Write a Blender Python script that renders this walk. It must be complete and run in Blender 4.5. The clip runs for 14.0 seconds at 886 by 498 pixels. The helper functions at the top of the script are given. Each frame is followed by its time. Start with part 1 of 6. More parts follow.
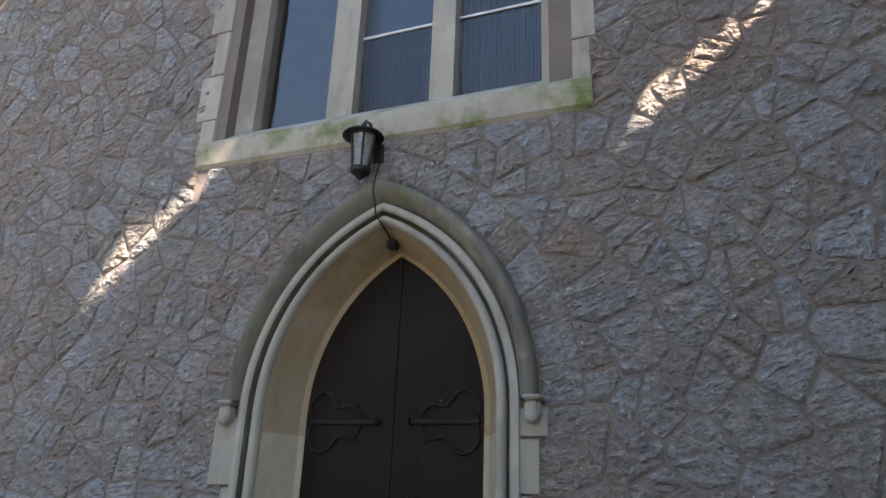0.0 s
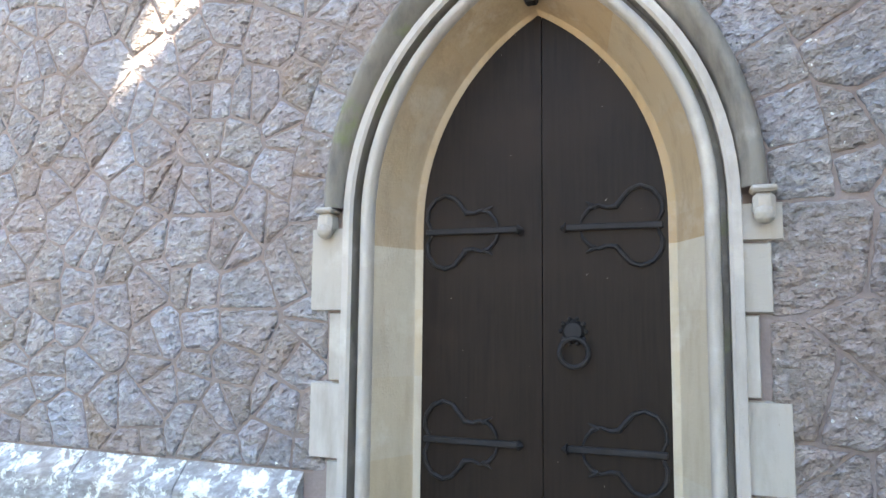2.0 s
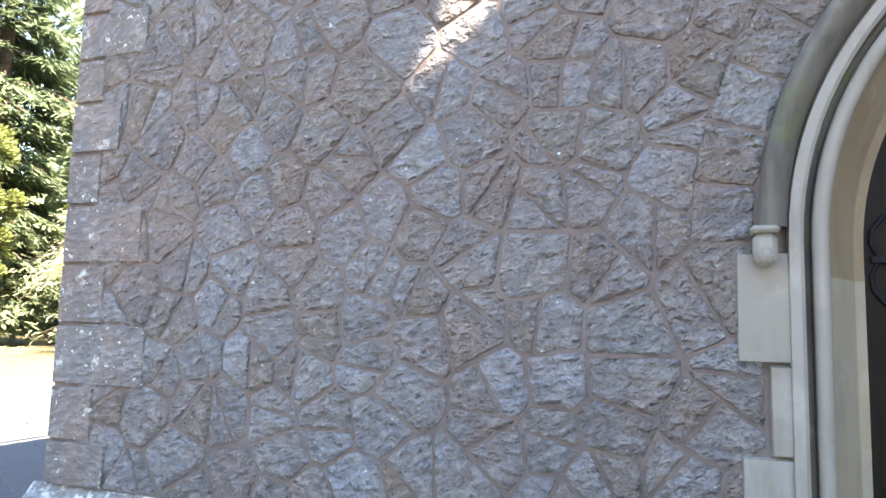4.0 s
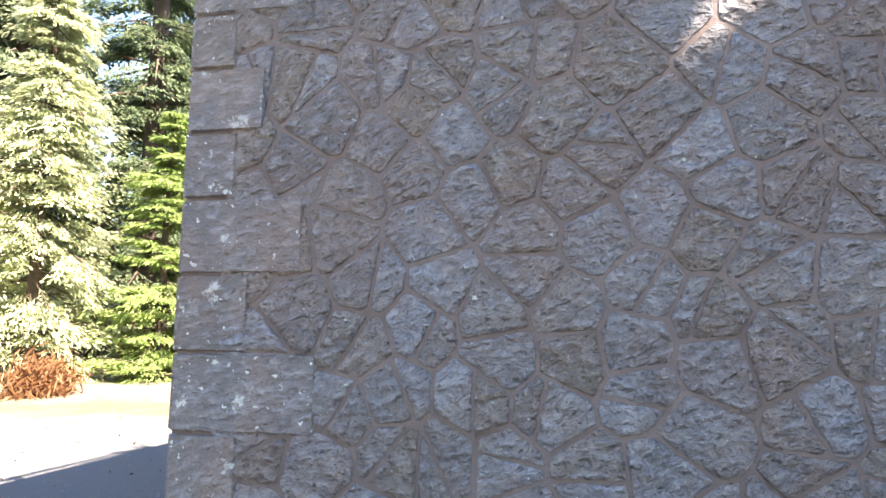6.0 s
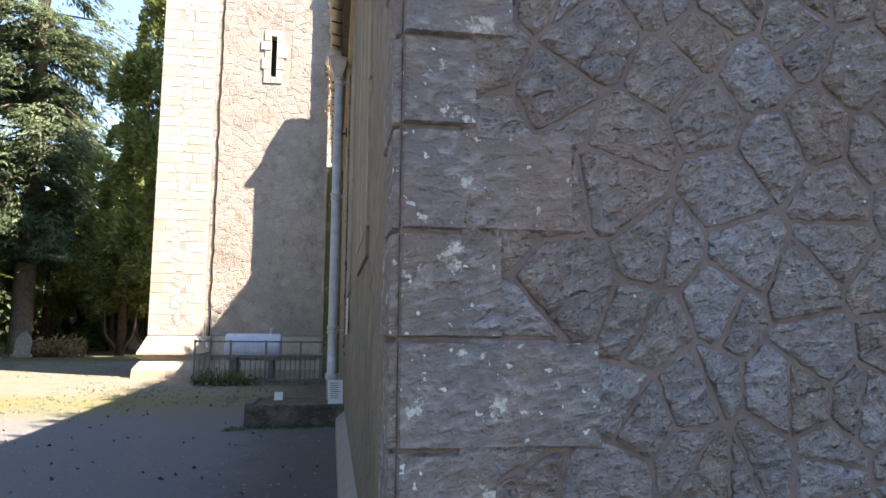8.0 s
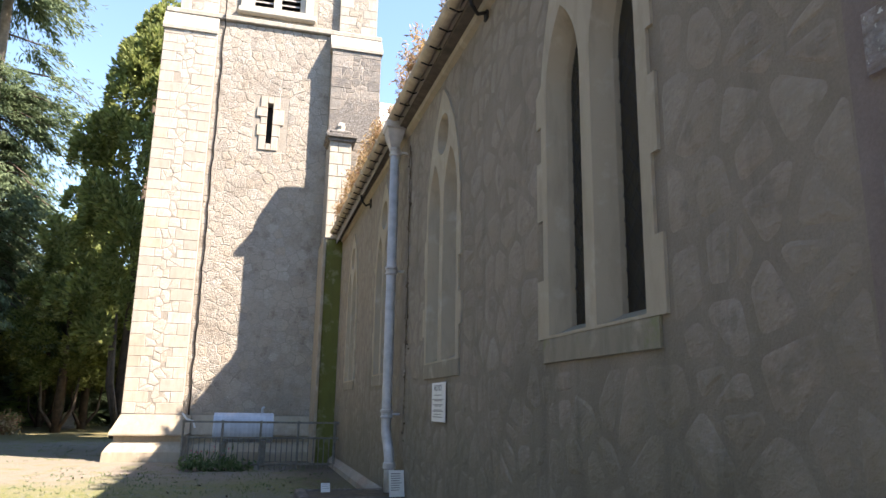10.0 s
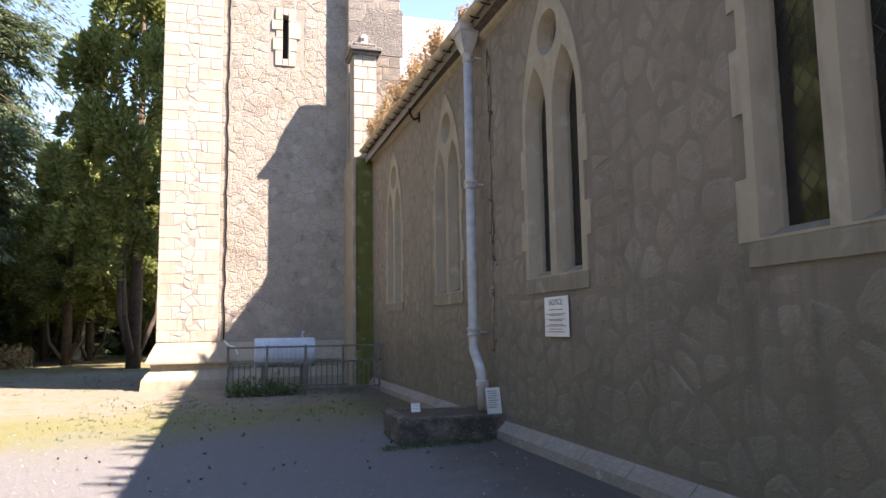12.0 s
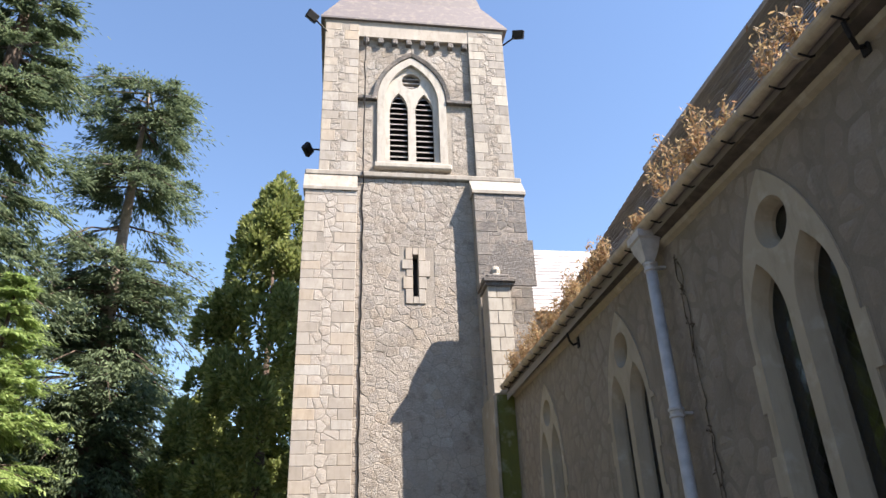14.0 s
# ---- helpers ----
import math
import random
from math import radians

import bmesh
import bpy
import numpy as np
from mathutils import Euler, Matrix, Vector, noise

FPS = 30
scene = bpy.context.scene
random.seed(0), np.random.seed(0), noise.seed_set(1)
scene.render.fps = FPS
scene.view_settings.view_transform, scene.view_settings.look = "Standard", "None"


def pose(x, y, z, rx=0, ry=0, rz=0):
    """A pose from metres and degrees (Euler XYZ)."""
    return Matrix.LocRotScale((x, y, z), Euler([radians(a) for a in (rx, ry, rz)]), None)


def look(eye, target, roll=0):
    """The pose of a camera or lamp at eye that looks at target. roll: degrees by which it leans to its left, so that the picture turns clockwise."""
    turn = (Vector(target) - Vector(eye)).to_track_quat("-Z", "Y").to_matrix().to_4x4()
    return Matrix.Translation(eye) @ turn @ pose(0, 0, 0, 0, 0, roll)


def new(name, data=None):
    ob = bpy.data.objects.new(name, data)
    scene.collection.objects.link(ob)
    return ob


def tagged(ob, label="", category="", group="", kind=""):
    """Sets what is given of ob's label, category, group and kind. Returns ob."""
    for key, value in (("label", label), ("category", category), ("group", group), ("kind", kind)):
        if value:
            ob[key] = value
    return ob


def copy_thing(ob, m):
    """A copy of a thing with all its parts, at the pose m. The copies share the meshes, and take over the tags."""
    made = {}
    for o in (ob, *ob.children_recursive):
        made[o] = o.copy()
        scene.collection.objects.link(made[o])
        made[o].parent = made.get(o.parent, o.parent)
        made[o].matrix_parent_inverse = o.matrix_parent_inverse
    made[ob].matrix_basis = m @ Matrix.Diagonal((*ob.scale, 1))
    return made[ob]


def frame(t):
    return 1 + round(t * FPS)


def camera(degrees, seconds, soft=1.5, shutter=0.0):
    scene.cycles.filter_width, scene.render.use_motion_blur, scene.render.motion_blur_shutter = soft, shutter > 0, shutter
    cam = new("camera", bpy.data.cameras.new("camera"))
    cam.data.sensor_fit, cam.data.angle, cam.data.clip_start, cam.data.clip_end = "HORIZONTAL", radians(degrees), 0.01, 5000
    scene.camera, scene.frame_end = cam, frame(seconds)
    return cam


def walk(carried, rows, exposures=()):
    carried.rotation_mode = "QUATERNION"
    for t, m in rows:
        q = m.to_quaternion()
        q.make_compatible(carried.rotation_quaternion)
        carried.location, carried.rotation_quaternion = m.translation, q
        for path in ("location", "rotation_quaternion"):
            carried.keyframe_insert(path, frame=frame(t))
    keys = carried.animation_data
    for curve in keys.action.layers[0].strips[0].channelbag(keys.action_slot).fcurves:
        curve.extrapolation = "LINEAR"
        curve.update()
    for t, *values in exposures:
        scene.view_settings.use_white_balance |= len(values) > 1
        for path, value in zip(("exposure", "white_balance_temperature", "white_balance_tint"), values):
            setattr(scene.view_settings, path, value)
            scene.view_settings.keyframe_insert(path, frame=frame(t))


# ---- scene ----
cam = camera(64.3, 14.0)
PATH = [
    (0, (7.115, -4.16, 1.211), (6.418, -2.417, 1.903), 2.3),
    (0.5, (6.97, -3.898, 1.272), (6.305, -2.133, 1.939), 0.2),
    (1, (6.657, -3.7, 1.277), (5.907, -1.945, 1.873), 0.3),
    (1.5, (6.325, -3.54, 1.245), (5.584, -1.741, 1.709), 2.2),
    (2, (5.834, -3.409, 1.257), (5.14, -1.545, 1.46), 0.6),
    (2.5, (5.311, -3.425, 1.273), (4.557, -1.592, 1.543), 0.5),
    (3, (4.732, -3.29, 1.317), (3.928, -1.474, 1.553), 0.4),
    (3.2, (4.523, -3.253, 1.339), (3.729, -1.43, 1.556), 2.2),
    (5.3, (2.51, -3.149, 1.482), (1.933, -1.25, 1.73), -1.7),
    (5.5, (2.352, -3.093, 1.449), (1.736, -1.207, 1.702), -0.7),
    (6, (1.841, -3.016, 1.429), (1.465, -1.07, 1.698), 0.7),
    (6.5, (1.312, -2.864, 1.486), (0.953, -0.902, 1.639), -0.4),
    (7, (0.78, -2.729, 1.465), (0.668, -0.739, 1.626), 0.6),
    (7.5, (0.228, -2.487, 1.449), (0.304, -0.493, 1.587), -0.1),
    (7.7, (0.053, -2.43, 1.41), (0.243, -0.446, 1.583), -0.3),
    (9.8, (-1.967, -1.484, 1.503), (-1.452, 0.412, 1.876), 2.0),
    (10, (-2.154, -1.438, 1.53), (-1.658, 0.45, 1.965), 1.0),
    (10.5, (-2.505, -1.202, 1.533), (-2.088, 0.669, 2.104), -0.7),
    (11, (-2.906, -1.09, 1.5), (-2.409, 0.795, 1.946), -0.4),
    (11.5, (-3.259, -0.901, 1.469), (-2.67, 0.967, 1.871), 1.2),
    (12, (-3.525, -0.542, 1.474), (-2.956, 1.363, 1.695), -0.9),
    (12.5, (-3.847, -0.154, 1.497), (-3.407, 1.781, 1.743), -1.0),
    (13, (-3.956, 0.227, 1.504), (-3.486, 2.157, 1.734), -1.8),
    (13.5, (-4.062, 0.797, 1.644), (-3.703, 2.719, 2.067), -0.9),
    (13.6, (-4.09, 0.872, 1.653), (-3.768, 2.768, 2.204), 0.1),
    (14, (-4.236, 1.079, 1.711), (-3.958, 2.856, 2.585), -2.2),
]
EXPOSURES = [(0, 2.7, 8230, 17), (0.5, 3.5, 8230, 17), (1.0, 3.92, 8230, 17), (1.5, 4.17, 8180, 17), (2.5, 4.31, 8050, 17), (3.2, 3.99, 7880, 17), (5.3, 3.29, 7550, 19), (6.0, 3.12, 7550, 19), (6.5, 2.93, 7500, 19), (7.0, 2.77, 7450, 19), (7.7, 2.42, 7350, 19), (9.8, 2.25, 7200, 15), (10.1, 2.12, 7200, 16), (10.5, 1.85, 7400, 14), (11.0, 1.77, 7400, 20), (11.6, 2.05, 7350, 23), (12.0, 2.25, 7400, 23), (12.5, 2.25, 7450, 24), (13.4, 2.1, 7400, 27), (14.0, 1.53, 6850, 16)]
walk(cam, [(t, look(eye, target, roll)) for t, eye, target, roll in PATH], EXPOSURES)

# ---- world, sun ----
AZ, EL = radians(56), radians(50)
TO_SUN = Vector((math.sin(AZ) * math.cos(EL), -math.cos(AZ) * math.cos(EL), math.sin(EL)))
world = bpy.data.worlds.new("sky")
world.use_nodes = True
scene.world = world
wn = world.node_tree
sky = wn.nodes.new("ShaderNodeTexSky")
sky.sky_type = "NISHITA"
sky.sun_disc = False
sky.sun_elevation = EL
sky.sun_rotation = radians(124)
sky.air_density, sky.dust_density, sky.ozone_density = 1.3, 0.03, 5.2
wn.links.new(sky.outputs[0], wn.nodes["Background"].inputs[0])
wn.nodes["Background"].inputs[1].default_value = 0.094
sun_data = bpy.data.lights.new("sun", "SUN")
sun_data.energy = 5.0
sun_data.angle = radians(0.53)
sun_data.color = (1.0, 0.95, 0.87)
sun = new("sun", sun_data)
sun.matrix_world = look(TO_SUN * 60, (0, 0, 0))

# ---- materials ----


class Mat:
    """A small node graph round a Principled shader."""

    def __init__(self, name, rough=0.85, metal=0.0):
        self.m = bpy.data.materials.new(name)
        self.m.use_nodes = True
        self.t = self.m.node_tree
        self.b = self.t.nodes["Principled BSDF"]
        self.b.inputs["Roughness"].default_value = rough
        self.b.inputs["Metallic"].default_value = metal

    def n(self, kind, **ins):
        node = self.t.nodes.new("ShaderNode" + kind)
        for k, v in ins.items():
            node.inputs[k].default_value = v
        return node

    def l(self, a, b):
        self.t.links.new(a, b)

    def coords(self, local=False):
        c = self.n("TexCoord")
        return c.outputs["Object"] if local else self.n("NewGeometry").outputs["Position"]

    def noise(self, vec, scale, detail=4.0, rough=0.55):
        x = self.n("TexNoise", Scale=scale, Detail=detail, Roughness=rough)
        self.l(vec, x.inputs["Vector"])
        return x.outputs["Fac"]

    def ramp(self, fac, *stops):
        r = self.n("ValToRGB")
        e = r.color_ramp.elements
        while len(e) < len(stops):
            e.new(0.5)
        for el, (p, c) in zip(e, stops):
            el.position = p
            el.color = (*c, 1)
        self.l(fac, r.inputs[0])
        return r.outputs[0]

    def mix(self, fac, a, b, kind="MIX"):
        x = self.t.nodes.new("ShaderNodeMix")
        x.data_type, x.blend_type = "RGBA", kind
        for sock, v in ((x.inputs[0], fac), (x.inputs[6], a), (x.inputs[7], b)):
            if isinstance(v, (int, float)):
                sock.default_value = v
            elif isinstance(v, tuple):
                sock.default_value = (*v, 1)
            else:
                self.l(v, sock)
        return x.outputs[2]

    def step(self, fac, lo, hi):
        x = self.n("MapRange")
        x.inputs["From Min"].default_value, x.inputs["From Max"].default_value = lo, hi
        self.l(fac, x.inputs["Value"])
        return x.outputs[0]

    def colour(self, c):
        self.l(c, self.b.inputs["Base Color"])

    def bump(self, height, strength=0.5, distance=0.02):
        x = self.n("Bump", Strength=strength, Distance=distance)
        self.l(height, x.inputs["Height"])
        if self.b.inputs["Normal"].links:
            self.l(self.b.inputs["Normal"].links[0].from_socket, x.inputs["Normal"])
        self.l(x.outputs[0], self.b.inputs["Normal"])

    def rand(self):
        """A number for each piece: by object, and by island where pieces are joined."""
        a = self.n("ObjectInfo").outputs["Random"]
        b = self.n("NewGeometry").outputs["Random Per Island"]
        x = self.n("Math")
        x.operation = "ADD"
        self.l(a, x.inputs[0]), self.l(b, x.inputs[1])
        y = self.n("Math")
        y.operation = "FRACT"
        self.l(x.outputs[0], y.inputs[0])
        return y.outputs[0]


def plain(name, colour, rough=0.6, metal=0.0, vary=0.25, scale=9.0, bump=0.0):
    """One paint or metal with soft blotches and a fine grain."""
    m = Mat(name, rough, metal)
    p = m.coords()
    f = m.noise(p, scale, 6)
    dark = tuple(c * (1 - vary) for c in colour)
    light = tuple(min(1, c * (1 + vary)) for c in colour)
    m.colour(m.ramp(f, (0.25, dark), (0.75, light)))
    if bump:
        m.bump(m.noise(p, scale * 12, 4), bump, 0.01)
    return m.m


def rubble(name, tones, strata=0.9, axis=(0, 1, 0), lichen=0.0, depth=0.03, spots=0.0, grit_shade=0.5, smear=None, stained=False, algae=False):
    """Hammered rubble stone: a tone for each stone, split-face strata turned stone by stone, relief shade painted in,
    pits and lichen.
    """
    m = Mat(name, 0.9)
    p = m.coords()
    r = m.rand()
    rot = m.n("VectorRotate")
    rot.rotation_type = "AXIS_ANGLE"
    rot.inputs["Axis"].default_value = axis
    a = m.n("Math")
    a.operation = "MULTIPLY"
    m.l(r, a.inputs[0])
    a.inputs[1].default_value = 0.6
    m.l(a.outputs[0], rot.inputs["Angle"])
    m.l(p, rot.inputs["Vector"])
    st = m.n("Mapping")
    st.inputs["Scale"].default_value = (9, 9, 21)
    m.l(rot.outputs[0], st.inputs["Vector"])
    layers = m.noise(st.outputs[0], 1.5, 4, 0.55)
    broad = m.noise(p, 3.2, 5)
    fine = m.noise(p, 46, 6, 0.65)
    stops = [(i / (len(tones) - 1), c) for i, c in enumerate(tones)]
    c = m.ramp(r, *stops)
    c = m.mix(m.step(broad, 0.46, 0.68), c, m.mix(0.4, c, (0.40, 0.32, 0.25)))
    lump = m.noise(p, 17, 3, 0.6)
    # crevice dirt and relief shade painted together: hollows darker, ridges paler
    c = m.mix(m.step(layers, 0.34, 0.56), m.mix(grit_shade, c, (0.11, 0.095, 0.085)), m.mix(m.step(layers, 0.52, 0.74), c, m.mix(grit_shade * 0.8, c, (0.72, 0.73, 0.75))))
    c = m.mix(m.step(lump, 0.40, 0.66), m.mix(grit_shade * 0.35, c, (0.14, 0.125, 0.115)), c)
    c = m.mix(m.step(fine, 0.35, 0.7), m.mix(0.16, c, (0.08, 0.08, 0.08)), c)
    if lichen:
        li = m.noise(p, 7.5, 5, 0.7)
        c = m.mix(m.step(li, 0.72 - lichen, 0.78 - lichen), c, (0.60, 0.62, 0.56))
    if spots:
        li = m.noise(p, 26, 2, 0.5)
        c = m.mix(m.step(li, 0.74 - spots, 0.77 - spots), c, (0.66, 0.68, 0.64))
    if smear:
        c = m.mix(m.step(m.noise(p, 2.3, 6, 0.65), 0.40, 0.60), c, m.mix(0.75 if algae else 0.5, c, smear))
        c = m.mix(m.step(m.noise(p, 0.8, 5, 0.6), 0.52, 0.72), c, m.mix(0.5, c, (0.12, 0.098, 0.076)))
        c = m.mix(m.step(m.noise(p, 3.4, 4, 0.6), 0.56, 0.66), c, m.mix(0.42, c, (0.12, 0.095, 0.075)))
    if stained:
        c = m.mix(m.step(m.noise(p, 1.3, 6, 0.7), 0.46, 0.62), c, m.mix(0.45, c, (0.265, 0.18, 0.145)))
        c = m.mix(m.step(m.noise(p, 5.5, 5, 0.7), 0.60, 0.72), c, m.mix(0.3, c, (0.62, 0.62, 0.60)))
    if algae:
        c = weathered(m, p, c)
    m.colour(c)
    m.bump(layers, strata, depth * 1.7)
    m.bump(lump, strata, depth * 1.3)
    m.bump(fine, 0.6, 0.014)
    return m.m


def weathered(m, p, c):
    """Rain streaks under the eaves and ragged patches of green-brown algae, thicker in the damp foot of the wall."""
    mp = m.n("Mapping")
    mp.inputs["Scale"].default_value = (3.2, 3.2, 0.35)
    m.l(p, mp.inputs["Vector"])
    c = m.mix(m.step(m.noise(mp.outputs[0], 1.0, 6, 0.65), 0.54, 0.74), c, m.mix(0.5, c, (0.075, 0.065, 0.05)))
    sep = m.n("SeparateXYZ")
    m.l(p, sep.inputs[0])
    wob = m.n("Math")
    wob.operation = "MULTIPLY_ADD"
    wob.inputs[1].default_value = -3.4
    m.l(m.noise(p, 1.15, 6, 0.65), wob.inputs[0])
    m.l(sep.outputs[2], wob.inputs[2])
    c = m.mix(m.step(wob.outputs[0], 0.55, -0.75), c, m.mix(0.42, c, (0.095, 0.092, 0.055)))
    return m.mix(m.step(m.noise(p, 4.5, 6, 0.7), 0.60, 0.74), c, m.mix(0.4, c, (0.34, 0.31, 0.27)))


def mortar(name, a, b, blot=None, algae=False):
    m = Mat(name, 0.95)
    p = m.coords()
    f = m.noise(p, 2.1, 6)
    g = m.noise(p, 60, 5, 0.7)
    c = m.ramp(f, (0.3, a), (0.7, b))
    if blot:
        c = m.mix(m.step(m.noise(p, 0.8, 5, 0.6), 0.52, 0.72), c, m.mix(0.35, c, blot))
    if algae:
        c = weathered(m, p, c)
    m.colour(m.mix(m.step(g, 0.3, 0.7), m.mix(0.35, c, (0.08, 0.075, 0.07)), c))
    m.bump(g, 0.6, 0.012)
    m.bump(m.noise(p, 14, 4), 0.5, 0.02)
    return m.m


def ashlar(name, tones, stain=(0.20, 0.17, 0.12), amount=0.5, green=0.0, patch=None):
    """Dressed freestone: a tone for each block, streaked stains and fine tooling."""
    m = Mat(name, 0.85)
    p = m.coords()
    c = m.ramp(m.rand(), *[(i / (len(tones) - 1), t) for i, t in enumerate(tones)])
    mp = m.n("Mapping")
    mp.inputs["Scale"].default_value = (5, 5, 1.3)
    m.l(p, mp.inputs["Vector"])
    streak = m.noise(mp.outputs[0], 1.5, 6, 0.65)
    blot = m.noise(p, 3.0, 6, 0.6)
    c = m.mix(m.step(streak, 0.48, 0.8), c, m.mix(amount, c, stain))
    c = m.mix(m.step(blot, 0.55, 0.75), c, m.mix(0.35, c, (0.62, 0.58, 0.50)))
    if patch:
        c = m.mix(m.step(m.noise(p, 1.1, 5, 0.6), 0.42, 0.60), c, m.mix(0.3, c, patch))
    if green:
        c = m.mix(m.step(m.noise(p, 2.2, 6, 0.7), 0.62 - green, 0.8 - green), c, (0.13, 0.16, 0.05))
    m.colour(c)
    g = m.noise(p, 70, 5, 0.7)
    m.bump(g, 0.35, 0.008)
    m.bump(m.noise(p, 9, 4), 0.35, 0.015)
    return m.m


M_RUBBLE = rubble("grey_rubble", [(0.255, 0.247, 0.247), (0.32, 0.328, 0.349), (0.239, 0.203, 0.172), (0.336, 0.349, 0.377), (0.243, 0.212, 0.182), (0.291, 0.291, 0.299), (0.207, 0.19, 0.182), (0.312, 0.316, 0.332), (0.263, 0.207, 0.158)], strata=0.85, depth=0.05, spots=0.01, grit_shade=0.36, stained=True)
M_QUOIN = rubble("grey_quoin", [(0.196, 0.184, 0.175), (0.218, 0.209, 0.204), (0.193, 0.171, 0.154), (0.226, 0.218, 0.213)], strata=0.7, lichen=0.11, depth=0.03, spots=0.06, grit_shade=0.35, stained=True)
M_MORTAR = mortar("brown_mortar", (0.172, 0.128, 0.109), (0.242, 0.193, 0.174))
M_SIDE = rubble("side_rubble", [(0.262, 0.222, 0.175), (0.235, 0.193, 0.148), (0.278, 0.24, 0.195), (0.248, 0.205, 0.16), (0.255, 0.207, 0.155), (0.268, 0.232, 0.19)], strata=0.3, axis=(1, 0, 0), depth=0.02, grit_shade=0.1, smear=(0.24, 0.197, 0.15), algae=True)
M_SIDEMORTAR = mortar("side_mortar", (0.208, 0.168, 0.126), (0.272, 0.226, 0.176), blot=(0.10, 0.085, 0.065), algae=True)
M_TOWER = rubble("tower_rubble", [(0.334, 0.305, 0.262), (0.419, 0.374, 0.318), (0.288, 0.263, 0.231), (0.427, 0.393, 0.346), (0.381, 0.323, 0.253), (0.317, 0.282, 0.24), (0.4, 0.365, 0.313)], strata=0.5, depth=0.03, grit_shade=0.24, smear=(0.371, 0.323, 0.267))
M_TOWERPALE = rubble("buttress_rubble", [(0.423, 0.379, 0.321), (0.469, 0.425, 0.372), (0.442, 0.389, 0.326), (0.498, 0.453, 0.4)], strata=0.35, depth=0.02, grit_shade=0.14)
M_TOWERMORTAR = mortar("tower_mortar", (0.285, 0.251, 0.209), (0.38, 0.341, 0.29))
M_TOWERQ = ashlar("tower_quoin", [(0.369, 0.32, 0.262), (0.416, 0.379, 0.331), (0.398, 0.329, 0.253), (0.434, 0.407, 0.368), (0.333, 0.289, 0.239), (0.388, 0.352, 0.308), (0.426, 0.348, 0.262)], amount=0.6, patch=(0.259, 0.234, 0.207))
M_DARKQ = rubble("sooty_block", [(0.085, 0.08, 0.075), (0.13, 0.12, 0.11), (0.17, 0.155, 0.14), (0.07, 0.066, 0.063)], strata=0.5, grit_shade=0.3)
M_WEATHERING = ashlar("weathered_slope_stone", [(0.30, 0.268, 0.225), (0.34, 0.31, 0.265)], stain=(0.13, 0.115, 0.10), amount=0.6)
M_SOOTQ = rubble("sooty_grey_block", [(0.13, 0.12, 0.11), (0.20, 0.185, 0.165), (0.27, 0.245, 0.215), (0.16, 0.145, 0.13), (0.22, 0.205, 0.185)], strata=0.4, depth=0.02, grit_shade=0.2)
M_GREYQ = ashlar("grey_buff_block", [(0.26, 0.235, 0.205), (0.36, 0.325, 0.275), (0.44, 0.40, 0.34), (0.30, 0.27, 0.235), (0.40, 0.36, 0.30)], stain=(0.15, 0.13, 0.11), amount=0.6)
M_PALE = ashlar("pale_freestone", [(0.368, 0.331, 0.276), (0.423, 0.391, 0.336), (0.386, 0.35, 0.294), (0.451, 0.419, 0.368)], stain=(0.156, 0.133, 0.101), amount=0.55)
M_DOORPALE = ashlar("doorway_freestone", [(0.294, 0.265, 0.221), (0.339, 0.313, 0.269), (0.31, 0.279, 0.237), (0.361, 0.334, 0.294)], stain=(0.125, 0.106, 0.081), amount=0.55)
M_HONEY = ashlar("honey_freestone", [(0.296, 0.188, 0.0886), (0.318, 0.241, 0.151), (0.304, 0.2, 0.0998), (0.31, 0.222, 0.126)], stain=(0.133, 0.0851, 0.0407), amount=0.65, patch=(0.296, 0.259, 0.207))
M_CREAM = ashlar("cream_freestone", [(0.37, 0.305, 0.215), (0.39, 0.34, 0.26), (0.37, 0.295, 0.195)], stain=(0.20, 0.15, 0.09), amount=0.5)
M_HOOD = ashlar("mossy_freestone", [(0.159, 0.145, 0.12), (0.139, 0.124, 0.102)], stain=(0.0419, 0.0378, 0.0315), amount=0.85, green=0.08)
M_SILL = ashlar("algae_freestone", [(0.376, 0.352, 0.304), (0.344, 0.32, 0.264)], stain=(0.176, 0.16, 0.12), amount=0.5, green=0.16)
M_TRACERY = ashlar("buff_freestone", [(0.334, 0.282, 0.211), (0.312, 0.26, 0.194), (0.352, 0.299, 0.224)], stain=(0.176, 0.145, 0.106), amount=0.6)
M_SIDESILL = ashlar("damp_sill_stone", [(0.225, 0.192, 0.145), (0.205, 0.175, 0.13)], stain=(0.10, 0.095, 0.06), amount=0.7, green=0.04)
M_PLINTH = rubble("side_plinth", [(0.232, 0.211, 0.181), (0.258, 0.237, 0.206), (0.215, 0.194, 0.163)], strata=0.3, axis=(1, 0, 0), depth=0.015, grit_shade=0.15, stained=True)
# pale so the added wall throws light back onto the front wall
M_BOUNCE = plain("pale_bounce", (0.55, 0.53, 0.50), 0.9, 0.0, 0.12, 2)
M_LICHEN = rubble("lichened_plinth", [(0.255, 0.255, 0.246), (0.306, 0.306, 0.297)], strata=0.4, lichen=0.20, spots=0.03)
M_GREEN = ashlar("algae_pier", [(0.105, 0.115, 0.02), (0.135, 0.135, 0.03)], stain=(0.07, 0.075, 0.02), amount=0.6, green=0.08)
M_IRON = plain("black_iron", (0.014, 0.013, 0.013), 0.6, 0.0, 0.4, 20, 0.4)
M_IRON.node_tree.nodes["Principled BSDF"].inputs["Specular IOR Level"].default_value = 0.2
M_LAMPMETAL = plain("lantern_metal", (0.03, 0.028, 0.026), 0.45, 0.6, 0.3, 20)
M_PIPE = plain("grey_pipe_paint", (0.42, 0.405, 0.395), 0.5, 0.0, 0.25, 6, 0.2)
